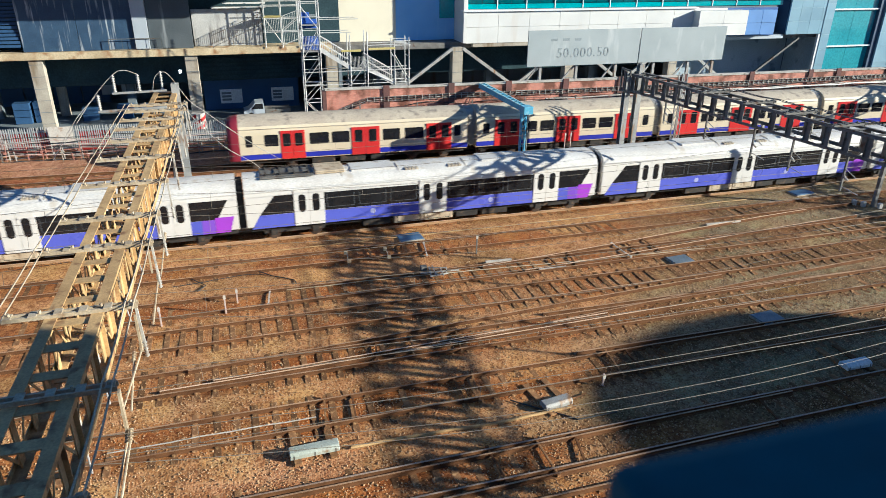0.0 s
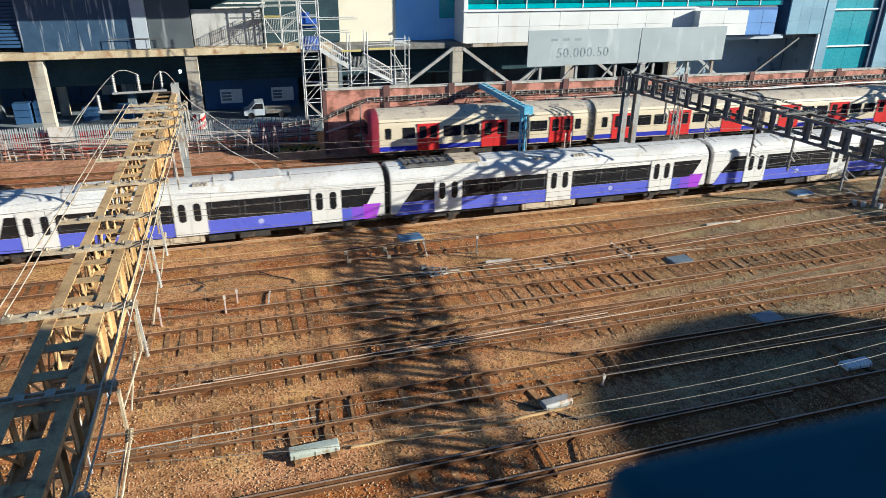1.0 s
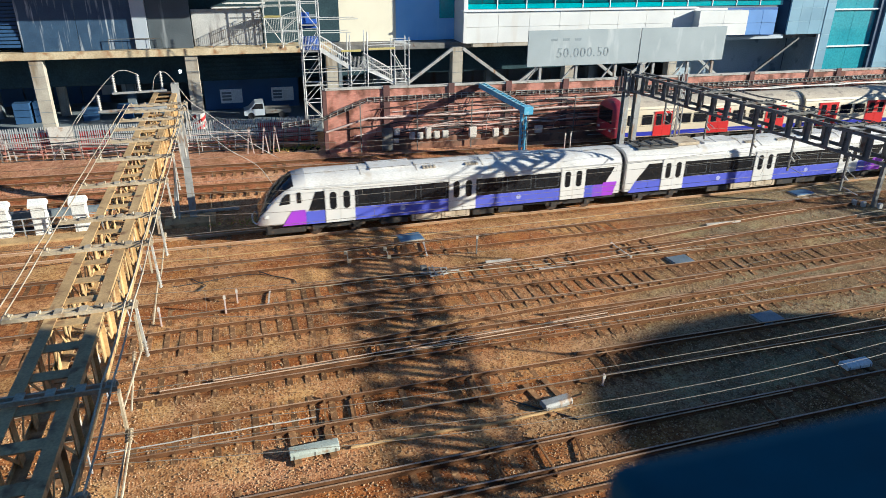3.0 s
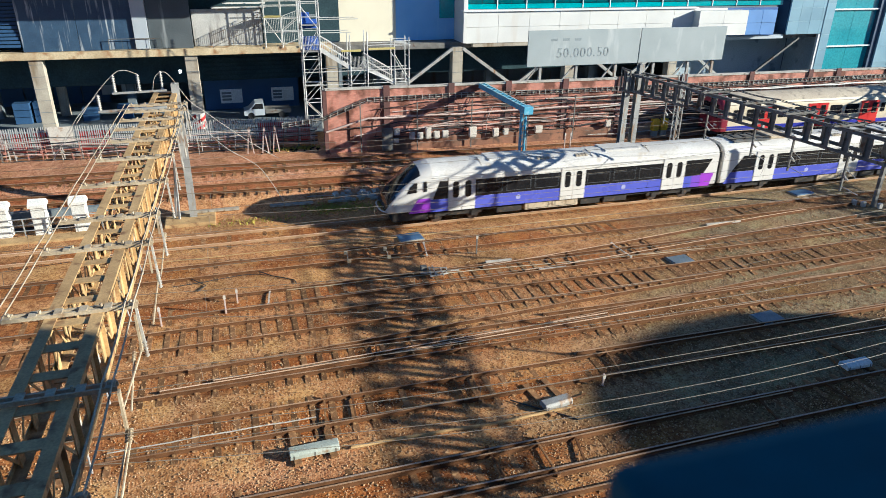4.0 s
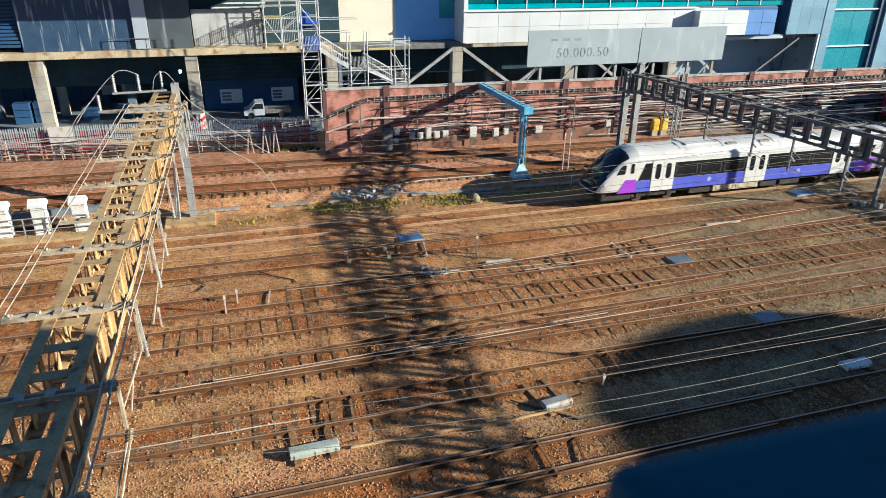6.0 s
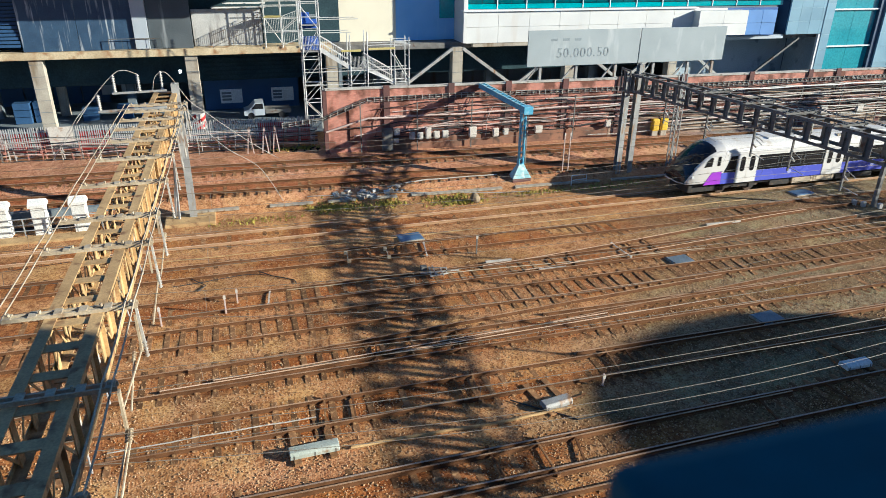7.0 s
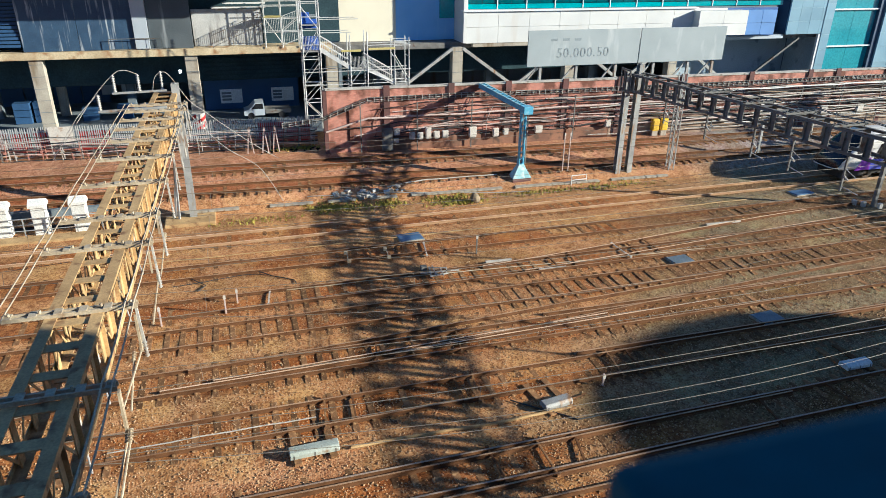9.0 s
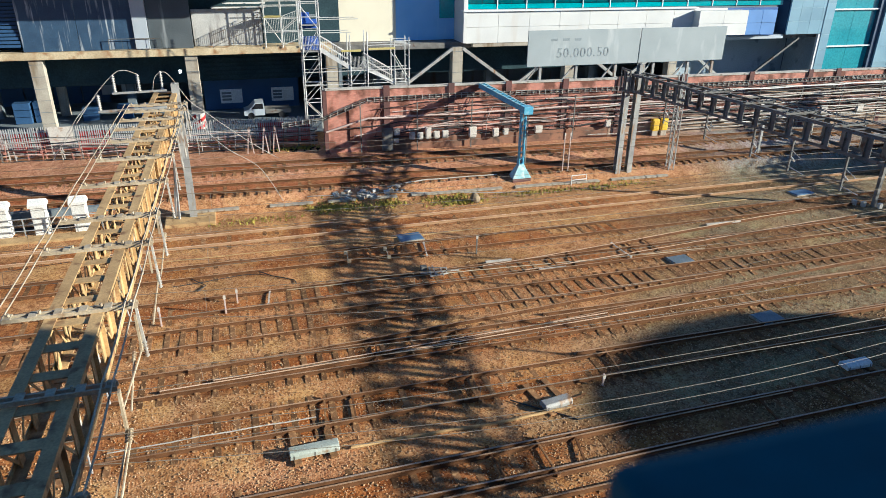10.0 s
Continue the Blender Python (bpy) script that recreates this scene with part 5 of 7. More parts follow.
# ================= scaffold stair =================
def scaffold_stair():
    s = thing("scaffold_stair", "galvanised scaffold stair tower with two sloping flights", "scaffold")
    Y0, Y1 = 56.0, 57.4

    def pole(a, b, r=0.035, name="tube"):
        bm = bmesh.new()
        tube(bm, [a, b], r, 6)
        part(name, bm, SILVER, s)
    for y in (Y0, Y1):
        for x, zt in ((5.6, 12.3), (6.95, 12.3), (9.3, 9.2), (10.7, 9.4), (12.95, 8.6), (14.15, 8.9)):
            pole((x, y, 0.95), (x, y, zt), 0.045, "standard")
        for z in (2.6, 4.0, 5.4, 7.4, 8.5, 9.6, 10.6, 11.6):
            pole((5.5, y, z), (7.05, y, z), 0.035, "ledger")
        for z in (5.35, 6.4):
            pole((5.5, y, z), (14.3, y, z), 0.035, "ledger")
        for z in (8.3, 8.65):
            pole((12.9, y, z), (14.3, y, z), 0.035, "ledger")
        pole((7.0, y, 10.4), (10.0, y, 10.4), 0.035, "ledger")
        pole((7.0, y, 9.4), (9.4, y, 9.4), 0.035, "ledger")
        pole((10.7, y, 8.35), (14.2, y, 8.4), 0.035, "ledger")
        for x0, x1, z0, z1 in ((5.6, 6.95, 1.2, 2.6), (6.95, 5.6, 2.6, 4.0), (5.6, 6.95, 4.0, 5.4), (5.6, 6.95, 5.6, 7.3), (5.6, 6.95, 7.5, 9.4), (6.95, 5.6, 9.6, 11.4), (9.3, 10.7, 5.4, 7.0), (10.7, 12.9, 6.3, 5.3), (12.95, 14.15, 7.6, 5.6), (9.3, 10.7, 3.6, 5.2), (7.0, 9.3, 4.0, 5.3)):
            pole((x0, y, z0), (x1, y, z1), 0.03, "brace")
    for x in (5.6, 6.95, 9.3, 10.7, 12.95, 14.15):
        for z in (5.4, 7.4):
            pole((x, Y0 - 0.1, z), (x, Y1 + 0.1, z), 0.03, "transom")
    # flights
    for (x0, z0), (x1, z1) in (((6.95, 7.9), (9.4, 6.35)), ((10.6, 6.35), (13.0, 4.95))):
        for y in (Y0 + 0.05, Y1 - 0.05):
            bm = bmesh.new()
            beam(bm, (x0, y, z0 + 0.2), (x1, y, z1 + 0.2), 0.05, 0.28)
            part("stringer", bm, SILVER, s)
            for dz in (0.75, 1.25):
                pole((x0, y, z0 + dz), (x1, y, z1 + dz), 0.03, "handrail")
            for i in range(15):
                f = i / 14
                pole((x0 + (x1 - x0) * f, y, z0 + (z1 - z0) * f + 0.2), (x0 + (x1 - x0) * f, y, z0 + (z1 - z0) * f + 1.25), 0.014, "baluster")
        n = 9
        for i in range(n):
            f = (i + 0.5) / n
            bm = bmesh.new()
            x, z = x0 + (x1 - x0) * f, z0 + (z1 - z0) * f + 0.2
            box(bm, x - 0.13, x + 0.13, Y0 + 0.08, Y1 - 0.08, z - 0.02, z + 0.02)
            part("tread", bm, SILVER, s)
    for x0, x1, z in ((5.5, 7.0, 8.0), (9.35, 10.65, 6.4), (12.95, 14.2, 5.0), (5.5, 7.0, 10.0)):
        bm = bmesh.new()
        box(bm, x0, x1, Y0 + 0.03, Y1 - 0.03, z - 0.05, z + 0.02)
        part("landing", bm, GALV, s)
    for y in (Y0 + 0.05,):
        for i in range(12):
            pole((9.4 + 0.11 * i, y, 6.42), (9.4 + 0.11 * i, y, 7.5), 0.013, "baluster")
            pole((13.0 + 0.1 * i, y, 5.02), (13.0 + 0.1 * i, y, 6.2), 0.013, "baluster")
            pole((5.6 + 0.115 * i, y, 8.02), (5.6 + 0.115 * i, y, 9.2), 0.013, "baluster")
    for x0, x1, z in ((8.6, 10.2, 7.9), (10.8, 13.0, 8.0)):
        bm = bmesh.new()
        box(bm, x0, x1, Y0 - 0.06, Y0 - 0.03, z, z + 0.16)
        part("toe_board", bm, DULLYELLOW, s, "dull yellow toe board")
    for x0, x1, z0, z1 in ((5.65, 6.3, 9.7, 10.9), (6.3, 6.85, 9.7, 10.4), (5.65, 6.9, 8.05, 9.1)):
        bm = bmesh.new()
        box(bm, x0, x1, Y0 + 0.5, Y0 + 0.62, z0, z1, 0.03)
        part("sheeting", bm, BLUETARP, s, "bright blue debris sheeting")


scaffold_stair()


def scaffold_frame():
    s = thing("scaffold_tower", "small galvanised scaffold frame on the slab edge", "scaffold")

    def pole(a, b, r=0.04, name="tube"):
        bm = bmesh.new()
        tube(bm, [a, b], r, 6)
        part(name, bm, SILVER, s)
    for y in (62.2, 63.2):
        for x in (3.15, 4.55, 6.0):
            pole((x, y, 7.5), (x, y, 11.6), 0.045, "standard")
        for z in (8.8, 9.9, 10.9, 11.3):
            pole((3.0, y, z), (6.1, y, z), 0.035, "ledger")
        pole((3.15, y, 10.0), (4.55, y, 7.8), 0.03, "brace")
        pole((6.0, y, 9.9), (4.55, y, 8.8), 0.03, "brace")
    bm = bmesh.new()
    box(bm, 3.1, 4.6, 62.15, 63.2, 10.0, 10.06)
    part("deck", bm, DULLYELLOW, s)
    bm = bmesh.new()
    for i in range(10):
        tube(bm, [(3.2 + 0.14 * i, 62.2, 8.85), (3.2 + 0.14 * i, 62.2, 9.9)], 0.014, 5)
    part("infill_bars", bm, SILVER, s)


scaffold_frame()
rail_fence(4.7, 6.3, 62.25, 7.7, 2.4, 0.35, SILVER, 0.14)


# ================= overhead line gantries =================
def gantry(label, x_left, slope, y0, y1, steel, width=1.08, z0=6.5, z1=7.8, step=1.14, plates=True, flange=0.28, rise=0.0):
    """A four-boom lattice beam across the tracks: booms, ladder battens on top, channel uprights on both faces."""
    low, high = z0, z1
    g = thing("overhead_line_gantry", label, "gantry", "overhead line gantries")

    def X(y, side):
        return x_left + slope * (y - 43.5) + side * width

    def up(y):
        return rise * (43.5 - y)

    def boom(side, z):
        bm = bmesh.new()
        x0, x1 = X(y0, side), X(y1, side)
        s = -1 if side else 1
        beam(bm, (x0, y0, z + up(y0)), (x1, y1, z + up(y1)), flange, 0.03)
        beam(bm, (x0 - s * (flange / 2 - 0.012), y0, z + up(y0) + (-0.07 if z > 7 else 0.07)), (x1 - s * (flange / 2 - 0.012), y1, z + up(y1) + (-0.07 if z > 7 else 0.07)), 0.025, 0.14)
        part("boom", bm, steel, g)
    for side in (0, 1):
        for z in (z0, z1):
            boom(side, z)
    n = int((y1 - y0) / step)
    for i in range(n + 1):
        y = y0 + step * i
        bm = bmesh.new()
        a, b = X(y, 0), X(y, 1)
        z0, z1 = low + up(y), high + up(y)
        beam(bm, (a, y, z1 - 0.04), (b, y, z1 - 0.04), 0.32 if plates else 0.16, 0.03)
        beam(bm, (a, y + 0.10, z1 - 0.09), (b, y + 0.10, z1 - 0.09), 0.02, 0.11)
        part("batten", bm, steel, g)
        bm = bmesh.new()
        beam(bm, (a, y + step / 2, z0 + 0.03), (b, y + step / 2, z0 + 0.03), 0.14, 0.03)
        part("bottom_batten", bm, steel, g)
        for side in (0, 1):
            bm = bmesh.new()
            xx = X(y, side)
            beam(bm, (xx, y, z0), (xx, y, z1), 0.03, 0.26 if plates else 0.36, (0, 1, 0))
            beam(bm, (xx + (0.06 if side else -0.06), y + 0.12, z0), (xx + (0.06 if side else -0.06), y + 0.12, z1), 0.10, 0.02, (0, 1, 0))
            part("upright", bm, steel, g)
            if plates and i < n:
                bm = bmesh.new()
                za, zb = (z0, z1) if i % 2 == 0 else (z1, z0)
                beam(bm, (xx, y, za), (xx, y + step, zb), 0.02, 0.07)
                part("lacing", bm, steel, g)
    return g, X


def i_post(g, x, y, z0, z1, mat, w=0.34, d=0.36):
    bm = bmesh.new()
    for s in (-1, 1):
        box(bm, x - w / 2, x + w / 2, y + s * d / 2 - 0.015, y + s * d / 2 + 0.015, z0, z1)
    box(bm, x - 0.012, x + 0.012, y - d / 2 + 0.015, y + d / 2 - 0.015, z0, z1)
    part("post", bm, mat, g)
    bm = bmesh.new()
    box(bm, x - 0.45, x + 0.45, y - 0.45, y + 0.45, z0 - 0.6, z0 + 0.02, 0.03)
    part("footing", bm, CONCRETE, g)


INSUL = material("glazed pale insulator", (0.62, 0.60, 0.55), (0.45, 0.43, 0.40), 4, 0.3, 0, 0, 10)


def insulator(bm, a, b, r=0.07, n=5):
    a, b = Vector(a), Vector(b)
    tube(bm, [a, b], r * 0.45, 6)
    for i in range(n):
        c = a.lerp(b, (i + 0.5) / n)
        d = (b - a).normalized() * 0.02
        tube(bm, [c - d, c + d], r, 8)


TRACKS_Y = (14.1, 16.75, 21.15, 24.65, 28.05, 30.85, 34.85, 39.0)


def dress(g, X, arms, mat, level, hang_y, right_reach=0.9, left_reach=1.3, rise=0.0):
    """Cross-arms on top of the beam with feeders at their ends, and drop posts with registration arms below."""
    for y in arms:
        top = level + rise * (43.5 - y)
        bm = bmesh.new()
        a, b = X(y, 0) - left_reach, X(y, 1) + right_reach
        for dy in (-0.09, 0.09):
            beam(bm, (a, y + dy, top + 0.06), (b, y + dy, top + 0.06), 0.055, 0.10)
        for k in range(6):
            xx = a + 0.12 + (b - a - 0.24) * k / 5
            box(bm, xx - 0.09, xx + 0.09, y - 0.14, y + 0.14, top + 0.11, top + 0.135)
        arm = part("cross_arm", bm, mat, g)
        for k in (0, 1, 3, 4):
            x = a + 0.15 + (b - a - 0.3) * k / 4
            bm = bmesh.new()
            insulator(bm, (x, y, top + 0.13), (x, y, top + 0.21), 0.035, 2)
            part("insulator", bm, mat, arm)
        if y < 14:
            continue
        bm = bmesh.new()
        beam(bm, (b - 0.06, y, top + 0.05), (b - 0.02, y + 0.02, top - 1.0), 0.06, 0.07, (0, 1, 0))
        insulator(bm, (b - 0.02, y + 0.02, top - 1.0), (b, y - 0.02, top - 1.45), 0.055, 5)
        part("hanger", bm, GREYBOX, arm)
    for s, off in ((0, -1.22), (0, -1.0), (1, 0.62), (1, 0.82)):
        bm = bmesh.new()
        pts = []
        for ya, yb in zip(arms, arms[1:]):
            for i in range(6):
                f = i / 6
                y = ya + (yb - ya) * f
                pts.append((X(y, s) + off, y, level + rise * (43.5 - y) + 0.16 - (0.04 if s == 0 else 0.12) * 4 * f * (1 - f) * (yb - ya) / 5))
        pts.append((X(arms[-1], s) + off, arms[-1], level + rise * (43.5 - arms[-1]) + 0.16))
        tube(bm, pts, 0.022, 5)
        part("feeder", bm, mat, g)
    for y in hang_y:
        yy = y + 0.55
        xm = X(yy, 0.5)
        bm = bmesh.new()
        beam(bm, (xm, yy, 4.95), (xm, yy, 6.5 + rise * (43.5 - yy)), 0.09, 0.09, (0, 1, 0))
        d = part("drop_post", bm, mat, g)
        bm = bmesh.new()
        tube(bm, [(xm, yy, 5.2), (xm + 0.25, y - 0.3, 4.98)], 0.022, 6)
        tube(bm, [(xm, yy, 6.1), (xm + 0.2, y, 5.75)], 0.022, 6)
        insulator(bm, (xm, yy - 0.02, 5.75), (xm + 0.06, yy - 0.28, 5.55), 0.06, 5)
        part("registration_arm", bm, INSUL, d)


PALETAN = material("pale tan steel", (0.52, 0.44, 0.31), (0.40, 0.32, 0.21), 1.1, 0.7, 0.1, 0.1, 20, (0.25, 0.16, 0.09), 0.25)
gl, XL = gantry("tan rust-bleached lattice gantry spanning the rail yard", -4.3, 0.016, 8.0, 43.6, TAN, 1.02)
dress(gl, XL, (9.6, 12.8, 16.3, 20.2, 22.6, 26.1, 29.4, 32.2, 34.4, 36.2, 38.1, 39.6), PALETAN, 7.8, TRACKS_Y, 0.9, 1.05)
for (xa, ya, za), (xb, yb, zb) in (((-3.32, 18.36, 5.3), (-3.65, 15.98, 4.9)), ((-3.5, 18.0, 5.2), (-3.42, 16.1, 4.9)), ((-3.3, 14.4, 5.2), (-3.42, 12.9, 4.9)), ((-3.2, 14.3, 5.3), (-3.3, 12.8, 4.9)),
                               ((-3.1, 22.4, 5.6), (-3.2, 20.4, 5.0)), ((-3.1, 25.9, 5.6), (-3.2, 23.9, 5.0))):
    bm = bmesh.new()
    tube(bm, [(xa, ya, za), (xb, yb, zb)], 0.028, 6)
    insulator(bm, (xa, ya + 0.35, za + 0.12), (xa, ya, za), 0.06, 4)
    beam(bm, (-3.3, ya + 0.34, za + 0.1), (-3.3, ya + 0.34, 6.5), 0.06, 0.06, (0, 1, 0))
    part("steady_arm", bm, PALETAN, gl, "pale steady arm with insulator")
i_post(gl, -3.22, 42.95, -0.15, 8.35, GALV, 0.42, 0.36)
for x, y in ((-4.3, 43.1), (-4.05, 42.6)):
    bm = bmesh.new()
    beam(bm, (x, y, -0.1), (-3.9, 43.0, 3.6), 0.10, 0.12)
    part("raker", bm, GALV, gl)
# looped jumper cables and their stand-off posts
bm = bmesh.new()
beam(bm, (-6.7, 38.3, 7.9), (-3.4, 38.3, 7.98), 0.12, 0.12)
beam(bm, (-6.1, 39.6, 8.55), (-3.4, 39.6, 8.6), 0.10, 0.10)
part("jumper_beam", bm, GALV, gl)
for x, y, za, zb in ((-6.6, 38.3, 7.95, 8.75), (-5.95, 39.6, 8.6, 9.5), (-4.75, 39.6, 8.6, 9.5), (-3.95, 43.4, 7.9, 9.0)):
    bm = bmesh.new()
    insulator(bm, (x, y, za), (x, y, zb), 0.09, 7)
    part("standoff_insulator", bm, INSUL, gl)
for pts in ([(-9.3, 38.5, 5.5), (-7.8, 38.3, 7.6), (-6.6, 38.3, 8.78)], [(-8.9, 39.5, 6.0), (-7.2, 39.6, 8.2), (-5.95, 39.6, 9.5), (-5.35, 39.6, 9.72), (-4.75, 39.6, 9.5)],
            [(-4.5, 43.4, 7.9), (-4.3, 43.4, 8.62), (-3.95, 43.4, 8.9), (-3.5, 43.4, 8.75), (-2.6, 43.4, 7.25), (-1.84, 43.4, 6.57), (-0.65, 43.4, 5.53), (0.9, 43.4, 4.28), (2.3, 43.4, 3.3)],
            [(-3.36, 43.4, 7.6), (-2.4, 43.4, 6.05), (-0.8, 43.4, 4.19), (1.1, 43.4, 2.75), (2.4, 43.6, 0.3)]):
    bm = bmesh.new()
    fine = []
    for i in range(len(pts) - 1):
        a, b = Vector(pts[i]), Vector(pts[i + 1])
        p0, p3 = Vector(pts[max(i - 1, 0)]), Vector(pts[min(i + 2, len(pts) - 1)])
        for k in range(6):
            u = k / 6
            fine.append(0.5 * ((2 * a) + (b - p0) * u + (2 * p0 - 5 * a + 4 * b - p3) * u * u + (3 * a - p0 - 3 * b + p3) * u ** 3))
    fine.append(Vector(pts[-1]))
    tube(bm, fine, 0.02, 6)
    part("jumper_cable", bm, GREYBOX, gl)

gr, XR = gantry("dark steel lattice gantry with open channel uprights", 27.05, -0.052, 2.6, 43.8, DARKSTEEL, 1.1, 6.5, 7.72, 1.18, False, 0.16, 0.024)
dress(gr, XR, (12, 17, 22.4, 25.6, 28.6, 31.5, 35), DARKSTEEL, 7.72, (14.1, 16.75, 21.15, 24.65, 28.05, 30.85, 34.85, 39.0), 0.5, 0.5, 0.024)
i_post(gr, 28.9, 2.9, -0.1, 8.8, GALV, 0.40, 0.40)
i_post(gl, -4.2, 8.3, -0.1, 7.8, TAN, 0.40, 0.40)
i_post(gr, 27.0, 43.35, 0.1, 7.9, GALV, 0.40, 0.40)
i_post(gr, 27.95, 43.35, 0.1, 8.3, GALV, 0.40, 0.40)
bm = bmesh.new()
for y in (42.75, 43.3, 43.85):
    box(bm, 26.76, 26.84, y - 0.06, y + 0.06, 6.4, 8.0)
box(bm, 26.755, 26.845, 42.68, 43.92, 6.38, 6.5)
box(bm, 26.755, 26.845, 42.68, 43.92, 7.9, 8.02)
part("end_frame", bm, DARKSTEEL, gr)


def lattice_mast(x, y, z0, z1, w=0.42):
    m = thing("lattice_mast", "slim galvanised lattice mast between the lines", "mast")
    for sx in (-1, 1):
        for sy in (-1, 1):
            bm = bmesh.new()
            beam(bm, (x + sx * w / 2, y + sy * w / 2, z0), (x + sx * w / 2, y + sy * w / 2, z1), 0.07, 0.07, (0, 1, 0))
            part("leg", bm, GALV, m)
    n = int((z1 - z0) / 0.5)
    for i in range(n):
        za, zb = z0 + 0.5 * i, z0 + 0.5 * (i + 1)
        s = 1 if i % 2 else -1
        bm = bmesh.new()
        for sy in (-1, 1):
            beam(bm, (x - s * w / 2, y + sy * w / 2, za), (x + s * w / 2, y + sy * w / 2, zb), 0.03, 0.03, (0, 1, 0))
        for sx in (-1, 1):
            beam(bm, (x + sx * w / 2, y - s * w / 2, za), (x + sx * w / 2, y + s * w / 2, zb), 0.03, 0.03, (1, 0, 0))
        part("lacing", bm, GALV, m)
    bm = bmesh.new()
    box(bm, x - 0.4, x + 0.4, y - 0.4, y + 0.4, z0 - 0.5, z0 + 0.02, 0.02)
    part("footing", bm, CONCRETE, m)


lattice_mast(31.5, 43.2, 0.12, 7.6)
# Unseen copy further along, added for the shade it casts on the lines.
copy_thing(gr, pose(34.6, 0, 0))


def steel_mast(x, y, z1):
    m = thing("steel_mast", "rusty steel mast with cable boxes at its foot", "mast")
    bm = bmesh.new()
    beam(bm, (x, y, -0.2), (x, y, z1), 0.24, 0.24, (0, 1, 0))
    part("post", bm, DARKSTEEL, m)
    for dx, dy in ((-0.7, 0.2), (-1.1, 0.6), (0.1, -0.4)):
        bm = bmesh.new()
        box(bm, x + dx - 0.14, x + dx + 0.14, y + dy - 0.12, y + dy + 0.12, -0.2, 0.18, 0.02)
        part("box", bm, CABWHITE, m)


steel_mast(41.3, 33.5, 6.4)

# ================= overhead wires =================
def wires():
    for k, y in enumerate(TRACKS_Y):
        w = thing("overhead_wire", "pale contact and carrier wires above a line", "overhead wire", "overhead wires")
        x0, x1 = -34.9, 120
        con, car = [], []
        knots = [-34.9, XL(y, 0.5) + 0.2, XR(y, 0.5) + 0.2, 62.0, 120.0]
        for a, b in zip(knots, knots[1:]):
            for i in range(14):
                u = i / 14
                x = a + (b - a) * u
                con.append((x, y - 0.3 + 0.5 * (u if int(a) % 2 else 1 - u), 4.95))
                car.append((x, y, 5.75 - 0.55 * 4 * u * (1 - u)))
        bm = bmesh.new()
        tube(bm, con, 0.010, 5)
        part("contact_wire", bm, WIRE, w)
        bm = bmesh.new()
        tube(bm, car, 0.009, 5)
        part("carrier_wire", bm, WIRE, w)
        for j in range(3, len(con) - 14, 3):
            bm = bmesh.new()
            tube(bm, [con[j], car[j]], 0.006, 4)
            part("dropper", bm, WIRE, w)
    for y, z in ((13.0, 4.95), (12.5, 5.0), (18.9, 4.9), (22.9, 4.95)):
        bm = bmesh.new()
        tube(bm, [(-4 + 31.6 * i / 24, y + 0.2 * (i / 24 - 0.5), z + 1.4 * (i / 12 - 1) ** 2) for i in range(25)], 0.0075, 5)
        solid("span_wire", bm, WIRE, "thin pale wire strung between two gantries", "overhead wire", "span wires")


wires()

# ================= blue cantilever mast =================
SKYBLUE = material("sky-blue steel paint", (0.16, 0.46, 0.66), (0.12, 0.38, 0.56), 1.0, 0.5, 0, 0.05, 15, (0.30, 0.5, 0.6), 0.2)

PALETEAL = material("weathered pale blue-green paint", (0.38, 0.60, 0.62), (0.26, 0.48, 0.54), 1.2, 0.6, 0, 0.05, 15, (0.6, 0.66, 0.64), 0.3)


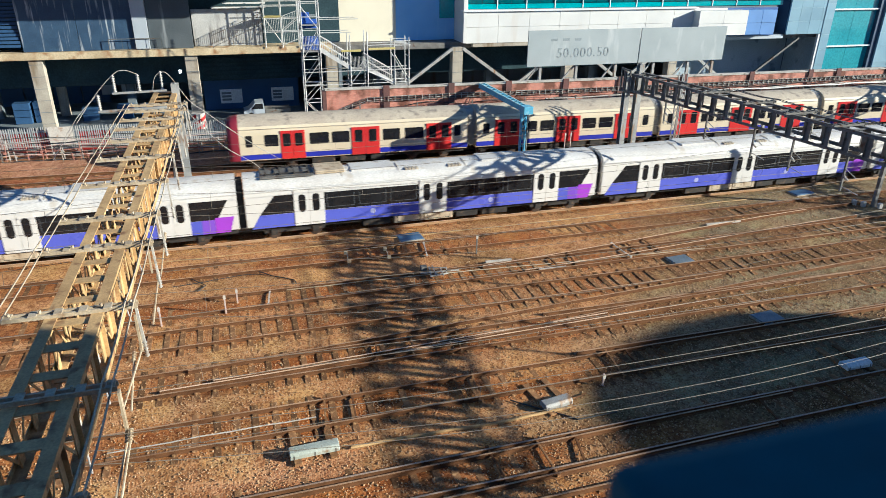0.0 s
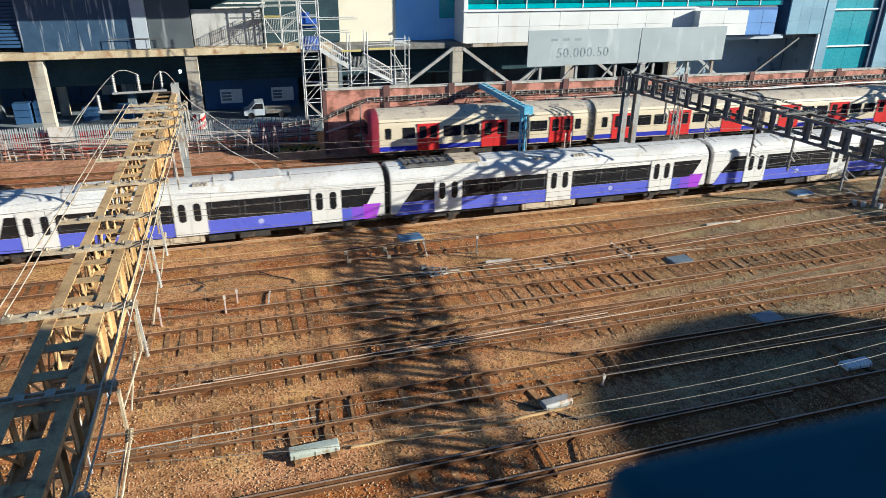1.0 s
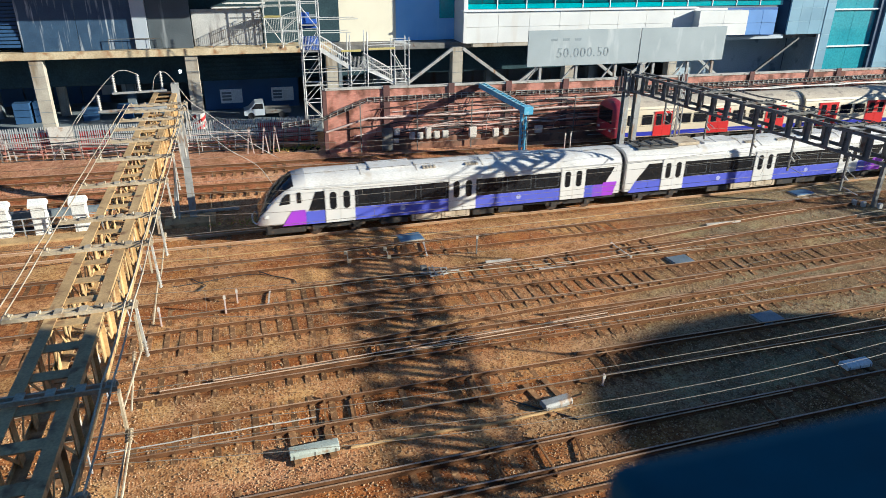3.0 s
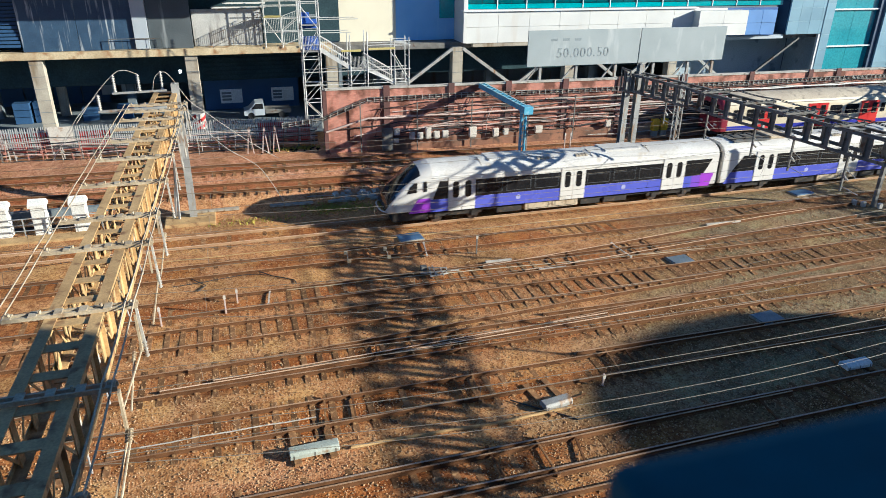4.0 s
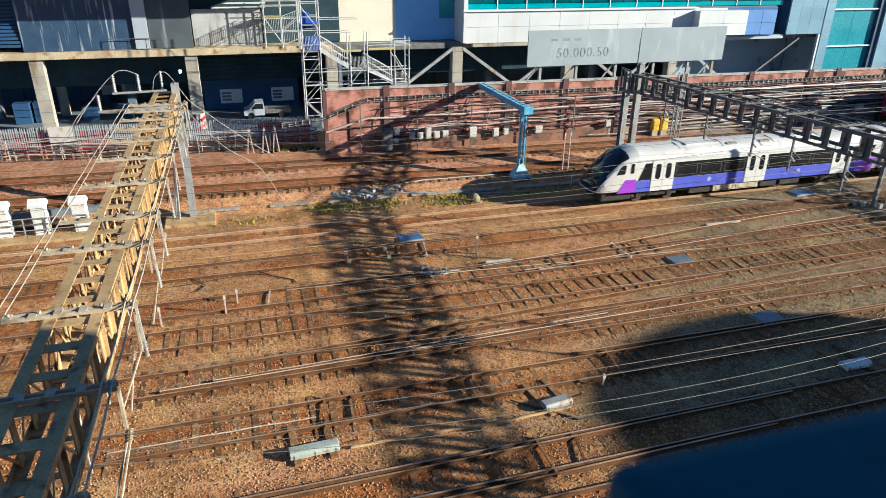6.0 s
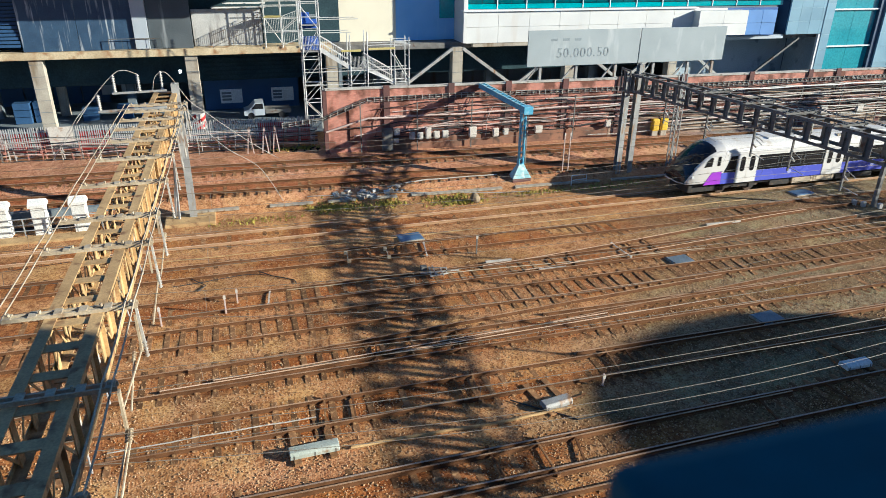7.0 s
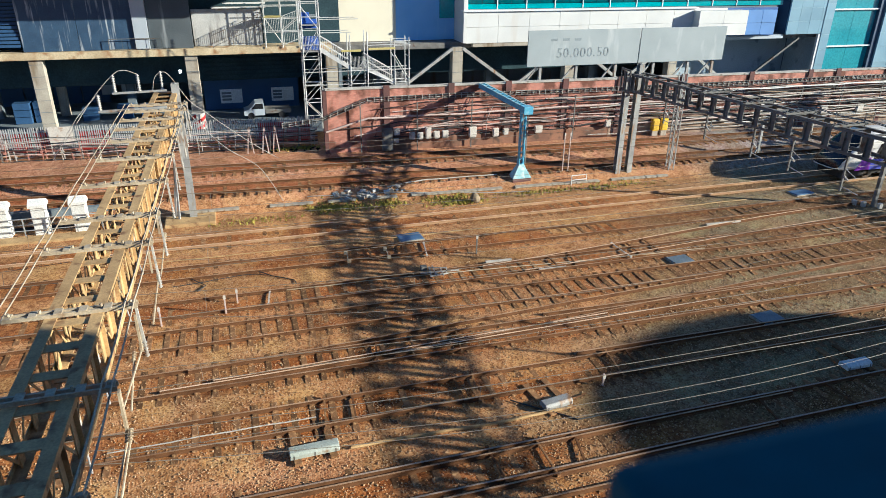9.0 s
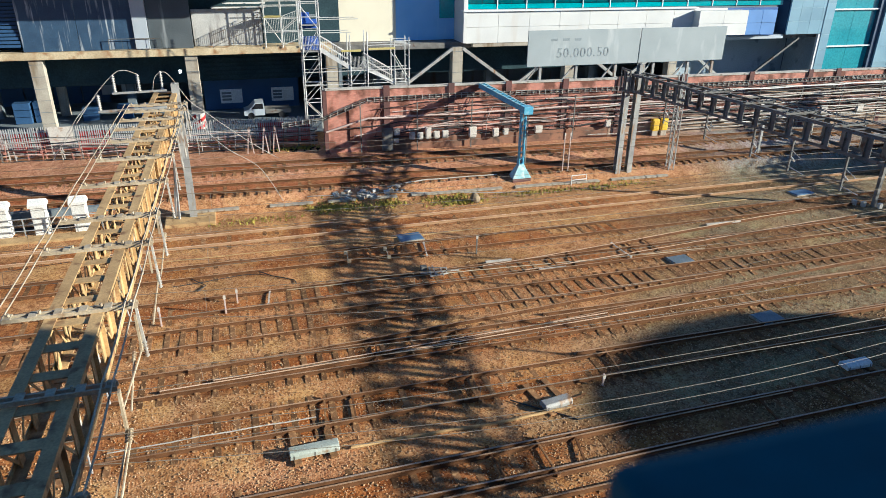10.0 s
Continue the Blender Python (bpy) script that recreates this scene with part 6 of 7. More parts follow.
def crane():
    c = thing("cantilever_mast", "sky-blue cantilever mast on flared pyramid base", "mast")
    x, y = 19.3, 43.75
    bm = bmesh.new()
    lo = [bm.verts.new((x + sx * 0.72, y + sy * 0.45, 0.52)) for sx, sy in ((-1, -1), (1, -1), (1, 1), (-1, 1))]
    hi = [bm.verts.new((x + sx * 0.18, y + sy * 0.18, 1.5)) for sx, sy in ((-1, -1), (1, -1), (1, 1), (-1, 1))]
    for i in range(4):
        bm.faces.new((lo[i], lo[(i + 1) % 4], hi[(i + 1) % 4], hi[i]))
    bm.faces.new(lo[::-1]), bm.faces.new(hi)
    base = part("base", bm, PALETEAL, c, "pale weathered blue-green flared base")
    # Footing takes a dark colour for the ground's shade below the base.
    bm = bmesh.new()
    box(bm, x - 0.7, x + 0.7, y - 0.44, y + 0.44, -0.3, 0.53, 0.03)
    part("footing", bm, BRICKDARK, c, "footing coloured dark like the shaded ground")
    for s in (-1, 1):
        bm = bmesh.new()
        beam(bm, (x + s * 0.16, y, 1.1), (x + s * 0.16, y, 5.45), 0.08, 0.30, (0, 1, 0))
        part("post", bm, SKYBLUE, c)
    for i in range(9):
        bm = bmesh.new()
        z = 1.3 + 0.48 * i
        beam(bm, (x - 0.16, y - 0.13, z), (x + 0.16, y - 0.13, z + 0.34), 0.03, 0.05)
        part("lacing", bm, SKYBLUE, c)
    a, b = Vector((x + 0.15, y - 0.4, 5.45)), Vector((18.65, 50.72, 5.84))
    for s in (-1, 1):
        bm = bmesh.new()
        beam(bm, a + Vector((s * 0.22, 0, 0)), b + Vector((s * 0.22, 0, 0)), 0.03, 0.36)
        part("side_plate", bm, SKYBLUE, c)
        for dz in (-0.17, 0.17):
            bm = bmesh.new()
            o = Vector((s * 0.2, 0, dz))
            beam(bm, a + o, b + o, 0.1, 0.05)
            part("flange", bm, PALETEAL if dz > 0 else SKYBLUE, c)
    n = 15
    for i in range(n):
        p, q = a.lerp(b, i / n), a.lerp(b, (i + 0.45) / n)
        bm = bmesh.new()
        beam(bm, p.lerp(q, 0.5) + Vector((-0.2, 0, 0.17)), p.lerp(q, 0.5) + Vector((0.2, 0, 0.17)), (q - p).length, 0.03)
        part("batten", bm, SKYBLUE, c)
    bm = bmesh.new()
    box(bm, x - 0.24, x + 0.44, y - 0.62, y + 0.2, 5.2, 5.72, 0.02)
    part("head", bm, SKYBLUE, c)
    bm = bmesh.new()
    beam(bm, (x + 0.34, y + 0.05, 0.4), (x + 0.36, y, 5.2), 0.05, 0.05)
    part("conduit", bm, DARKSTEEL, c)


crane()

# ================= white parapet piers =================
PITSHADE = material("trench shade colour", (0.02, 0.021, 0.022), (0.013, 0.013, 0.014), 1, 0.8, 0, 0.2, 10)
WHITEWASH = material("whitewashed concrete", (0.78, 0.77, 0.73), (0.66, 0.65, 0.60), 0.9, 0.85, 0, 0.15, 14, (0.40, 0.36, 0.30), 0.25)
for x in (-16.0, -13.75, -11.75, -9.6):
    p = thing("parapet_pier", "whitewashed concrete pier with pointed cap", "pier", "white piers", pose(x, 43.0, -0.2))
    bm = bmesh.new()
    box(bm, -0.38, 0.38, -0.38, 0.38, 0, 1.75, 0.03)
    part("shaft", bm, WHITEWASH, p)
    bm = bmesh.new()
    extrude_profile(bm, [(-0.46, 1.752), (0.46, 1.752), (0.46, 1.92), (0, 2.2), (-0.46, 1.92)], -0.46, 0.46, lambda s, u, v: (s, u, v))
    part("cap", bm, WHITEWASH, p)
rl = thing("parapet_railing", "pale blue-grey tubular railing before the white piers", "railing")
for z in (0.25, 0.62, 0.98):
    bm = bmesh.new()
    tube(bm, [(-20, 42.45, z), (-8.3, 42.45, z)], 0.03, 6)
    part("rail", bm, GALV, rl)
for i in range(9):
    bm = bmesh.new()
    beam(bm, (-19.6 + 1.4 * i, 42.45, -0.25), (-19.6 + 1.4 * i, 42.45, 1.0), 0.06, 0.06, (0, 1, 0))
    part("post", bm, GALV, rl)
# Dark wall put where the bank behind the piers lies in shade.
bm = bmesh.new()
box(bm, -24, -6.2, 44.45, 44.75, -0.3, 0.72)
tagged(part("wall_retaining", bm, DARKWALL), "low dark retaining wall under the bank", "wall", kind="structure")

# Near-black sheet laid on the ground paints the trench's shade.
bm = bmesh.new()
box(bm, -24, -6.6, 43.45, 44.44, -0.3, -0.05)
solid("trench_cover", bm, PITSHADE, "dark sheet for the shade behind white piers", "decking")
bm = bmesh.new()
box(bm, -24, -6.0, 41.35, 42.3, -0.3, -0.02, 0.04)
solid("platform_edge", bm, TAN, "sandy concrete edging before the white piers", "edging")
for i in range(46):
    x, y = 7.6 + 2.6 * random.gauss(0, 0.5), 43.7 + 0.35 * random.gauss(0, 0.6)
    bm = bmesh.new()
    r = random.uniform(0.08, 0.24)
    box(bm, -r, r, -r * 0.7, r * 0.7, -0.1, r * 0.5, 0.02)
    solid("concrete_lump", bm, random.choice([WHITEWASH, CONCRETE, GREYBOX]), "broken pale concrete lump on the bank", "rubble", "broken concrete on the bank", at=pose(x, y, ground_z(y, x), random.uniform(-15, 15), random.uniform(-15, 15), random.uniform(0, 180)))

# ================= trackside pieces =================
tro = thing("cable_trough", "row of pale concrete cable trough lids", "cable trough")
bm = bmesh.new()
box(bm, -0.46, 0.46, -0.17, 0.17, -0.05, 0.07, 0.012)
lid = mesh_of("lid", bm, CONCRETE)
for i in range(52):
    x = -18 + 0.95 * i
    if random.random() < 0.2:
        continue
    part("lid", lid, None, tro, at=pose(x, 43.55 - 0.034 * x, ground_z(43.55 - 0.034 * x, x) + 0.04, 0, random.uniform(-2, 2), random.uniform(-3, 1)))
pad = bmesh.new()
box(pad, -4.9, -1.9, 41.7, 43.4, -0.4, 0.06, 0.05)
solid("concrete_pad", pad, TAN, "stained concrete pad under the gantry foot", "concrete pad")


def point_machine(x, y, rz, l=1.65, mat=None, label="pale grey point machine on timber bearers beside the rail"):
    p = thing("point_machine", label, "point machine", "point machines", pose(x, y, -0.12, 0, 0, rz))
    bm = bmesh.new()
    extrude_profile(bm, [(-0.26, 0.03), (0.26, 0.03), (0.26, 0.18), (0.17, 0.27), (-0.17, 0.27), (-0.26, 0.18)], -l / 2, l / 2, lambda s, u, v: (s, u, v))
    bmesh.ops.bevel(bm, geom=list(bm.edges), offset=0.015, segments=1, affect="EDGES")
    part("cover", bm, mat or GREYBOX, p)
    for s in (-0.42, 0.0, 0.42):
        bm = bmesh.new()
        box(bm, s * l - 0.02, s * l + 0.02, -0.268, 0.268, 0.04, 0.19)
        part("strap", bm, DARKSTEEL, p)
    for s in (-0.36, 0.36):
        bm = bmesh.new()
        box(bm, s * l - 0.13, s * l + 0.13, -0.5, 1.6, -0.14, 0.045, 0.01)
        part("bearer", bm, SLEEPER, p)
    bm = bmesh.new()
    tube(bm, [(l / 2 - 0.02, 0, 0.12), (l / 2 + 0.35, 0.02, 0.06), (l / 2 + 0.9, 0.1, 0.04)], 0.025, 6)
    part("drive_rod", bm, RAIL, p)


PALEGREEN = material("pale grey-green enamel", (0.46, 0.50, 0.44), (0.38, 0.42, 0.36), 1.5, 0.6, 0, 0.05, 20, (0.28, 0.2, 0.13), 0.2)
point_machine(1.35, 19.15, 2, 1.7, PALEGREEN)
point_machine(10.6, 19.25, 8, 1.2, GALV, "dull grey point machine on timber bearers beside the rail")
point_machine(24.0, 18.2, 0, 1.3, MULLION, "white point machine on timber bearers beside the rail")
PLATE = [material("faded blue plate", (0.10, 0.19, 0.34), (0.08, 0.15, 0.27), 1, 0.5, 0.2, 0.05, 15), material("dull steel plate", (0.20, 0.25, 0.29), (0.15, 0.19, 0.23), 1, 0.5, 0.3, 0.05, 15)]
for x, y, w, d, m in ((9.2, 36.5, 1.4, 1.0, 0), (23.1, 29.4, 1.25, 0.9, 1), (23.3, 22.6, 1.25, 0.95, 1), (38.4, 37.0, 1.6, 0.9, 0)):
    pl = thing("inspection_cover", "flat blue-grey steel cover on the ballast", "cover", "steel covers", pose(x, y, -0.1, 0, 0, 4))
    bm = bmesh.new()
    box(bm, -w / 2, w / 2, -d / 2, d / 2, -0.05, 0.045, 0.012)
    part("lid", bm, PLATE[m], pl)
    bm = bmesh.new()
    box(bm, -w / 2 - 0.06, w / 2 + 0.06, -d / 2 - 0.06, d / 2 + 0.06, -0.15, 0.0)
    part("frame", bm, CONCRETE, pl)
for x, y, h in ((12.3, 33.3, 1.25), (-1.45, 30.0, 1.1), (-4.3, 29.6, 1.1), (13.0, 19.95, 0.65), (-0.9, 30.9, 0.9), (23.2, 43.9, 3.0), (22.75, 43.9, 3.0)):
    m = thing("marker_post", "short weathered marker post beside the rail", "post", "marker posts", pose(x, y, ground_z(y, x) - 0.1))
    bm = bmesh.new()
    box(bm, -0.035, 0.035, -0.035, 0.035, 0, h, 0.008)
    part("post", bm, PINKPIPE if h != 1.25 else DARKSTEEL, m)
    bm = bmesh.new()
    box(bm, -0.06, 0.06, -0.06, -0.037, h - 0.2, h - 0.03)
    part("plate", bm, CABWHITE, m)
fr = thing("low_frame", "low white tubular frame on the bank edge", "frame", at=pose(22.9, 42.6, -0.2))
for a, b in (((0, 0, 0), (0, 0, 0.85)), ((1.25, 0.1, 0), (1.25, 0.1, 0.85)), ((0, 0, 0.85), (1.25, 0.1, 0.85)), ((0, 0, 0.5), (1.25, 0.1, 0.5))):
    bm = bmesh.new()
    tube(bm, [a, b], 0.035, 6)
    part("tube", bm, WHITEWASH, fr)


bm = bmesh.new()
bmesh.ops.create_icosphere(bm, subdivisions=2, radius=0.34)
for v in bm.verts:
    v.co *= 1 + 0.35 * noise.noise(v.co * 2.2)
    v.co.z *= 1.15
solid("boulder", bm, material("lichen-brown stone", (0.33, 0.26, 0.16), (0.20, 0.155, 0.10), 3, 0.9, 0, 0.4, 12), "weathered grey-brown boulder among the weeds", "boulder", at=pose(15.0, 41.3, 0.12))
foot = thing("tripod_mast", "short grey mast on three splayed feet", "mast", at=pose(40.2, 44.0, 0.15))
bm = bmesh.new()
beam(bm, (0, 0, 0), (0, 0, 3.0), 0.2, 0.2, (0, 1, 0))
part("post", bm, GALV, foot)
for dx, dy in ((-0.7, -0.2), (0.7, -0.2), (0.1, 0.6)):
    bm = bmesh.new()
    beam(bm, (dx, dy, -0.1), (0, 0, 1.2), 0.08, 0.08)
    part("strut", bm, GALV, foot)


def stretcher(x, y, ln, rz):
    bm = bmesh.new()
    box(bm, -0.035, 0.035, -ln / 2, ln / 2, -0.03, 0.02)
    box(bm, -0.06, 0.06, -ln / 2 - 0.08, -ln / 2, -0.05, 0.05)
    box(bm, -0.06, 0.06, ln / 2, ln / 2 + 0.08, -0.05, 0.05)
    solid("stretcher_bar", bm, random.choice([COPING, SLEEPER, RAIL, RAIL]), "thin steel bar laid across the rails", "track rod", "track rods", at=pose(x, y, -0.06, 0, 0, rz))


for x, y in ((2.0, 21.15), (3.1, 21.15), (7.3, 21.15), (8.0, 21.2), (14.2, 21.1), (15.1, 21.1), (16.5, 21.15), (4.7, 24.7), (6.3, 24.7), (8.4, 24.6), (6.4, 35.1), (8.3, 35.0), (9.6, 34.5), (16.0, 31.0), (17.2, 31.1), (20.5, 31.4), (21.3, 31.4), (22.6, 31.6), (0.6, 30.9), (7.2, 16.75), (9.0, 16.7), (10.3, 16.7), (18.3, 16.7), (21.8, 16.7)):
    stretcher(x, y, random.uniform(1.3, 2.0), random.uniform(-14, 4))


def ground_line(name, label, mat, pts, r, cat="cable"):
    bm = bmesh.new()
    fine = []
    for (xa, ya), (xb, yb) in zip(pts, pts[1:]):
        n = max(2, int(math.hypot(xb - xa, yb - ya) / 0.5))
        for i in range(n):
            f = i / n
            x, y = xa + (xb - xa) * f, ya + (yb - ya) * f
            fine.append((x, y + 0.05 * noise.noise((x * 0.6, y, 3)), ground_z(y, x) + 0.06 + 0.02 * noise.noise((x, y, 7))))
    tube(bm, fine, r, 6)
    solid(name, bm, mat, label, cat, "cables on the ballast")


ground_line("conduit_run", "pale timber-coloured conduit lying on the ballast", TAN, [(2.6, 19.0), (6.3, 18.93), (8.5, 18.84), (11.6, 18.95)], 0.06)
ground_line("ground_cable", "thin dark cable lying across the ballast", CABLE, [(9.0, 20.0), (11.0, 18.2), (13.2, 18.2)], 0.03)
ground_line("ground_cable", "thin dark cable lying across the ballast", CABLE, [(-3.2, 34.2), (-2.4, 33.2), (-3.2, 32.0)], 0.025)
ground_line("ground_cable", "thin dark cable lying across the ballast", CABLE, [(0.2, 34.2), (0.9, 33.4), (2.0, 32.6), (2.1, 31.8)], 0.03)
ground_line("ground_cable", "thin dark cable lying across the ballast", CABLE, [(-4.0, 33.4), (-0.5, 33.9), (1.0, 33.6)], 0.02)
ground_line("conduit_run", "thin pale rod running beside the rails", TAN, [(-6, 36.65), (4, 36.6), (24, 36.7), (34, 36.8)], 0.03)
ground_line("conduit_run", "thin pale rod running beside the rails", COPING, [(-5.5, 21.0), (0, 21.05), (2.2, 21.0)], 0.025)
ground_line("ground_cable", "grey cable lying along the bank foot", GALV, [(4, 43.9), (9, 43.6), (14, 43.0), (20, 42.2)], 0.03)
ground_line("conduit_run", "pale concrete edging on the bank", COPING, [(9.5, 44.0), (12.5, 44.4), (18.2, 44.2)], 0.045)

ground_line("point_rodding", "pale galvanised point rodding between the rails", PALETAN, [(1.5, 31.55), (3.4, 31.5), (7.1, 31.45), (9.3, 31.32), (13.4, 31.06), (16.6, 30.84), (22.9, 30.5), (26, 30.4)], 0.026)
mech = thing("switch_mechanism", "open frame of pale switch bars between rails", "track switch", at=pose(9.35, 31.3, 0.02))
for a, b in (((-0.45, -0.55), (-0.25, 0.65)), ((-0.15, -0.5), (-0.05, 0.75)), ((0.2, -0.6), (0.3, 0.4)), ((-0.5, -0.5), (0.55, -0.35)), ((-0.35, 0.55), (0.6, 0.3)), ((0.45, -0.35), (0.62, 0.28)), ((-0.9, 0.0), (1.2, -0.15))):
    bm = bmesh.new()
    beam(bm, (*a, 0.03), (*b, 0.03), 0.055, 0.06)
    part("bar", bm, COPING, mech)
bm = bmesh.new()
box(bm, -0.7, -0.35, 0.55, 0.9, -0.15, 0.08, 0.03)
part("case", bm, DARKSTEEL, mech)
for x, y0, y1 in ((7.3, 33.9, 35.0), (5.05, 33.9, 35.1)):
    bm = bmesh.new()
    beam(bm, (x, y0, 0.02), (x + 0.1, y1, 0.02), 0.045, 0.045)
    for y in (y0, y1):
        box(bm, x - 0.05, x + 0.15, y - 0.05, y + 0.05, -0.12, 0.06)
    solid("stretcher_bar", bm, PALETAN, "pale steel stretcher bar across the rails", "track rod", "track rods")
for x, y, ln in ((15.6, 30.2, 1.6), (13.1, 31.9, 1.5), (29.0, 33.4, 2.5)):
    bm = bmesh.new()
    beam(bm, (x - ln / 2, y, -0.05), (x + ln / 2, y - 0.05, -0.05), 0.12, 0.10)
    solid("loose_plank", bm, COPING, "pale weathered plank lying on the ballast", "plank", "loose planks")

# ================= loose stones and weeds =================
STONE = bpy.data.materials.new("loose ballast stone")
STONE.use_nodes = True
sn, sl = STONE.node_tree.nodes, STONE.node_tree.links
geo = sn.new("ShaderNodeNewGeometry")
sr = sn.new("ShaderNodeValToRGB")
sr.color_ramp.interpolation = "LINEAR"
sr.color_ramp.elements[0].color, sr.color_ramp.elements[1].color = (0.31, 0.185, 0.085, 1), (0.50, 0.355, 0.195, 1)
e = sr.color_ramp.elements.new(0.5)
e.color = (0.42, 0.25, 0.125, 1)
sl.new(geo.outputs["Random Per Island"], sr.inputs["Fac"])
sl.new(sr.outputs["Color"], sn["Principled BSDF"].inputs["Base Color"])
sn["Principled BSDF"].inputs["Roughness"].default_value = 0.9


def stones():
    rng = np.random.default_rng(5)
    N = 62000
    y = 13.0 + 32.0 * rng.random(N) ** 1.7
    x = -9 + (0.62 * y + 30) * rng.random(N)
    keep = np.ones(N, bool)
    for ty in TRACKS_Y:                                   # none on the rails
        for o in (-0.752, 0.752):
            keep &= np.abs(y - ty - o) > 0.10
    x, y = x[keep], y[keep]
    N = len(x)
    r = 0.019 + 0.024 * rng.random(N) ** 2
    base = np.array([(1, 0, 0), (-1, 0, 0), (0, 1, 0), (0, -1, 0), (0, 0, 1), (0, 0, -1)], float)
    tri = np.array([(0, 2, 4), (2, 1, 4), (1, 3, 4), (3, 0, 4), (2, 0, 5), (1, 2, 5), (3, 1, 5), (0, 3, 5)])
    ang = rng.random(N) * 6.283
    sc = r[:, None] * (0.7 + 0.7 * rng.random((N, 3)))
    v = base[None] * (1 + 0.35 * (rng.random((N, 6, 1)) - 0.5)) * sc[:, None, :]
    v += r[:, None, None] * 0.35 * (rng.random((N, 6, 3)) - 0.5)
    c, s = np.cos(ang)[:, None], np.sin(ang)[:, None]
    vx, vy = v[..., 0] * c - v[..., 1] * s, v[..., 0] * s + v[..., 1] * c
    gz = np.array([ground_z(b, a) + 0.03 * noise.noise((a * 0.9, b * 0.9, 0)) + 0.04 * noise.noise((a * 0.23, b * 0.3, 4)) for a, b in zip(x, y)])
    v = np.stack([vx + x[:, None], vy + y[:, None], v[..., 2] + (gz + 0.006)[:, None]], -1).reshape(-1, 3)
    f = (tri[None] + (np.arange(N) * 6)[:, None, None]).reshape(-1, 3)
    me = bpy.data.meshes.new("ballast_stones")
    me.from_pydata(v.tolist(), [], f.tolist())
    me.materials.append(STONE)
    tagged(new("ballast_stones", me), "loose angular rust-brown ballast stones over the yard", "stones", kind="stuff")


stones()
GRASS = material("mossy yellow-green weeds", (0.44, 0.36, 0.06), (0.25, 0.23, 0.04), 3, 0.9, 0, 0.1, 20)


def weeds():
    verts, faces = [], []
    rng = np.random.default_rng(9)
    for cx, cy, rx, ry, n in ((5.3, 42.6, 1.2, 0.6, 500), (9.3, 42.6, 0.8, 0.5, 200), (13.8, 42.5, 2.0, 0.5, 300), (14.0, 41.5, 1.6, 0.45, 420), (7.3, 42.3, 2.2, 0.7, 350), (20, 42.0, 3, 0.5, 250), (26, 41.9, 3, 0.5, 250), (4.4, 52.9, 1.6, 0.4, 300), (0.5, 41.6, 2.5, 0.5, 150)):
        for i in range(n):
            x, y = cx + rx * rng.normal() * 0.6, cy + ry * rng.normal() * 0.6
            z = ground_z(y, x) - 0.02
            h, a, w = 0.07 + 0.17 * rng.random(), rng.random() * 6.28, 0.04 + 0.05 * rng.random()
            dx, dy = math.cos(a), math.sin(a)
            k = len(verts)
            verts += [(x - dy * w, y + dx * w, z), (x + dy * w, y - dx * w, z), (x + dx * h * 0.7, y + dy * h * 0.7, z + h), (x + dx * w * 0.6, y + dy * w * 0.6, z)]
            faces += [(k, k + 1, k + 2), (k + 1, k + 3, k + 2), (k + 3, k, k + 2)]
    me = bpy.data.meshes.new("weeds")
    me.from_pydata(verts, [], faces)
    me.materials.append(GRASS)
    tagged(new("weeds", me), "low mossy yellow-green weeds on the bank", "weeds", kind="stuff")


weeds()

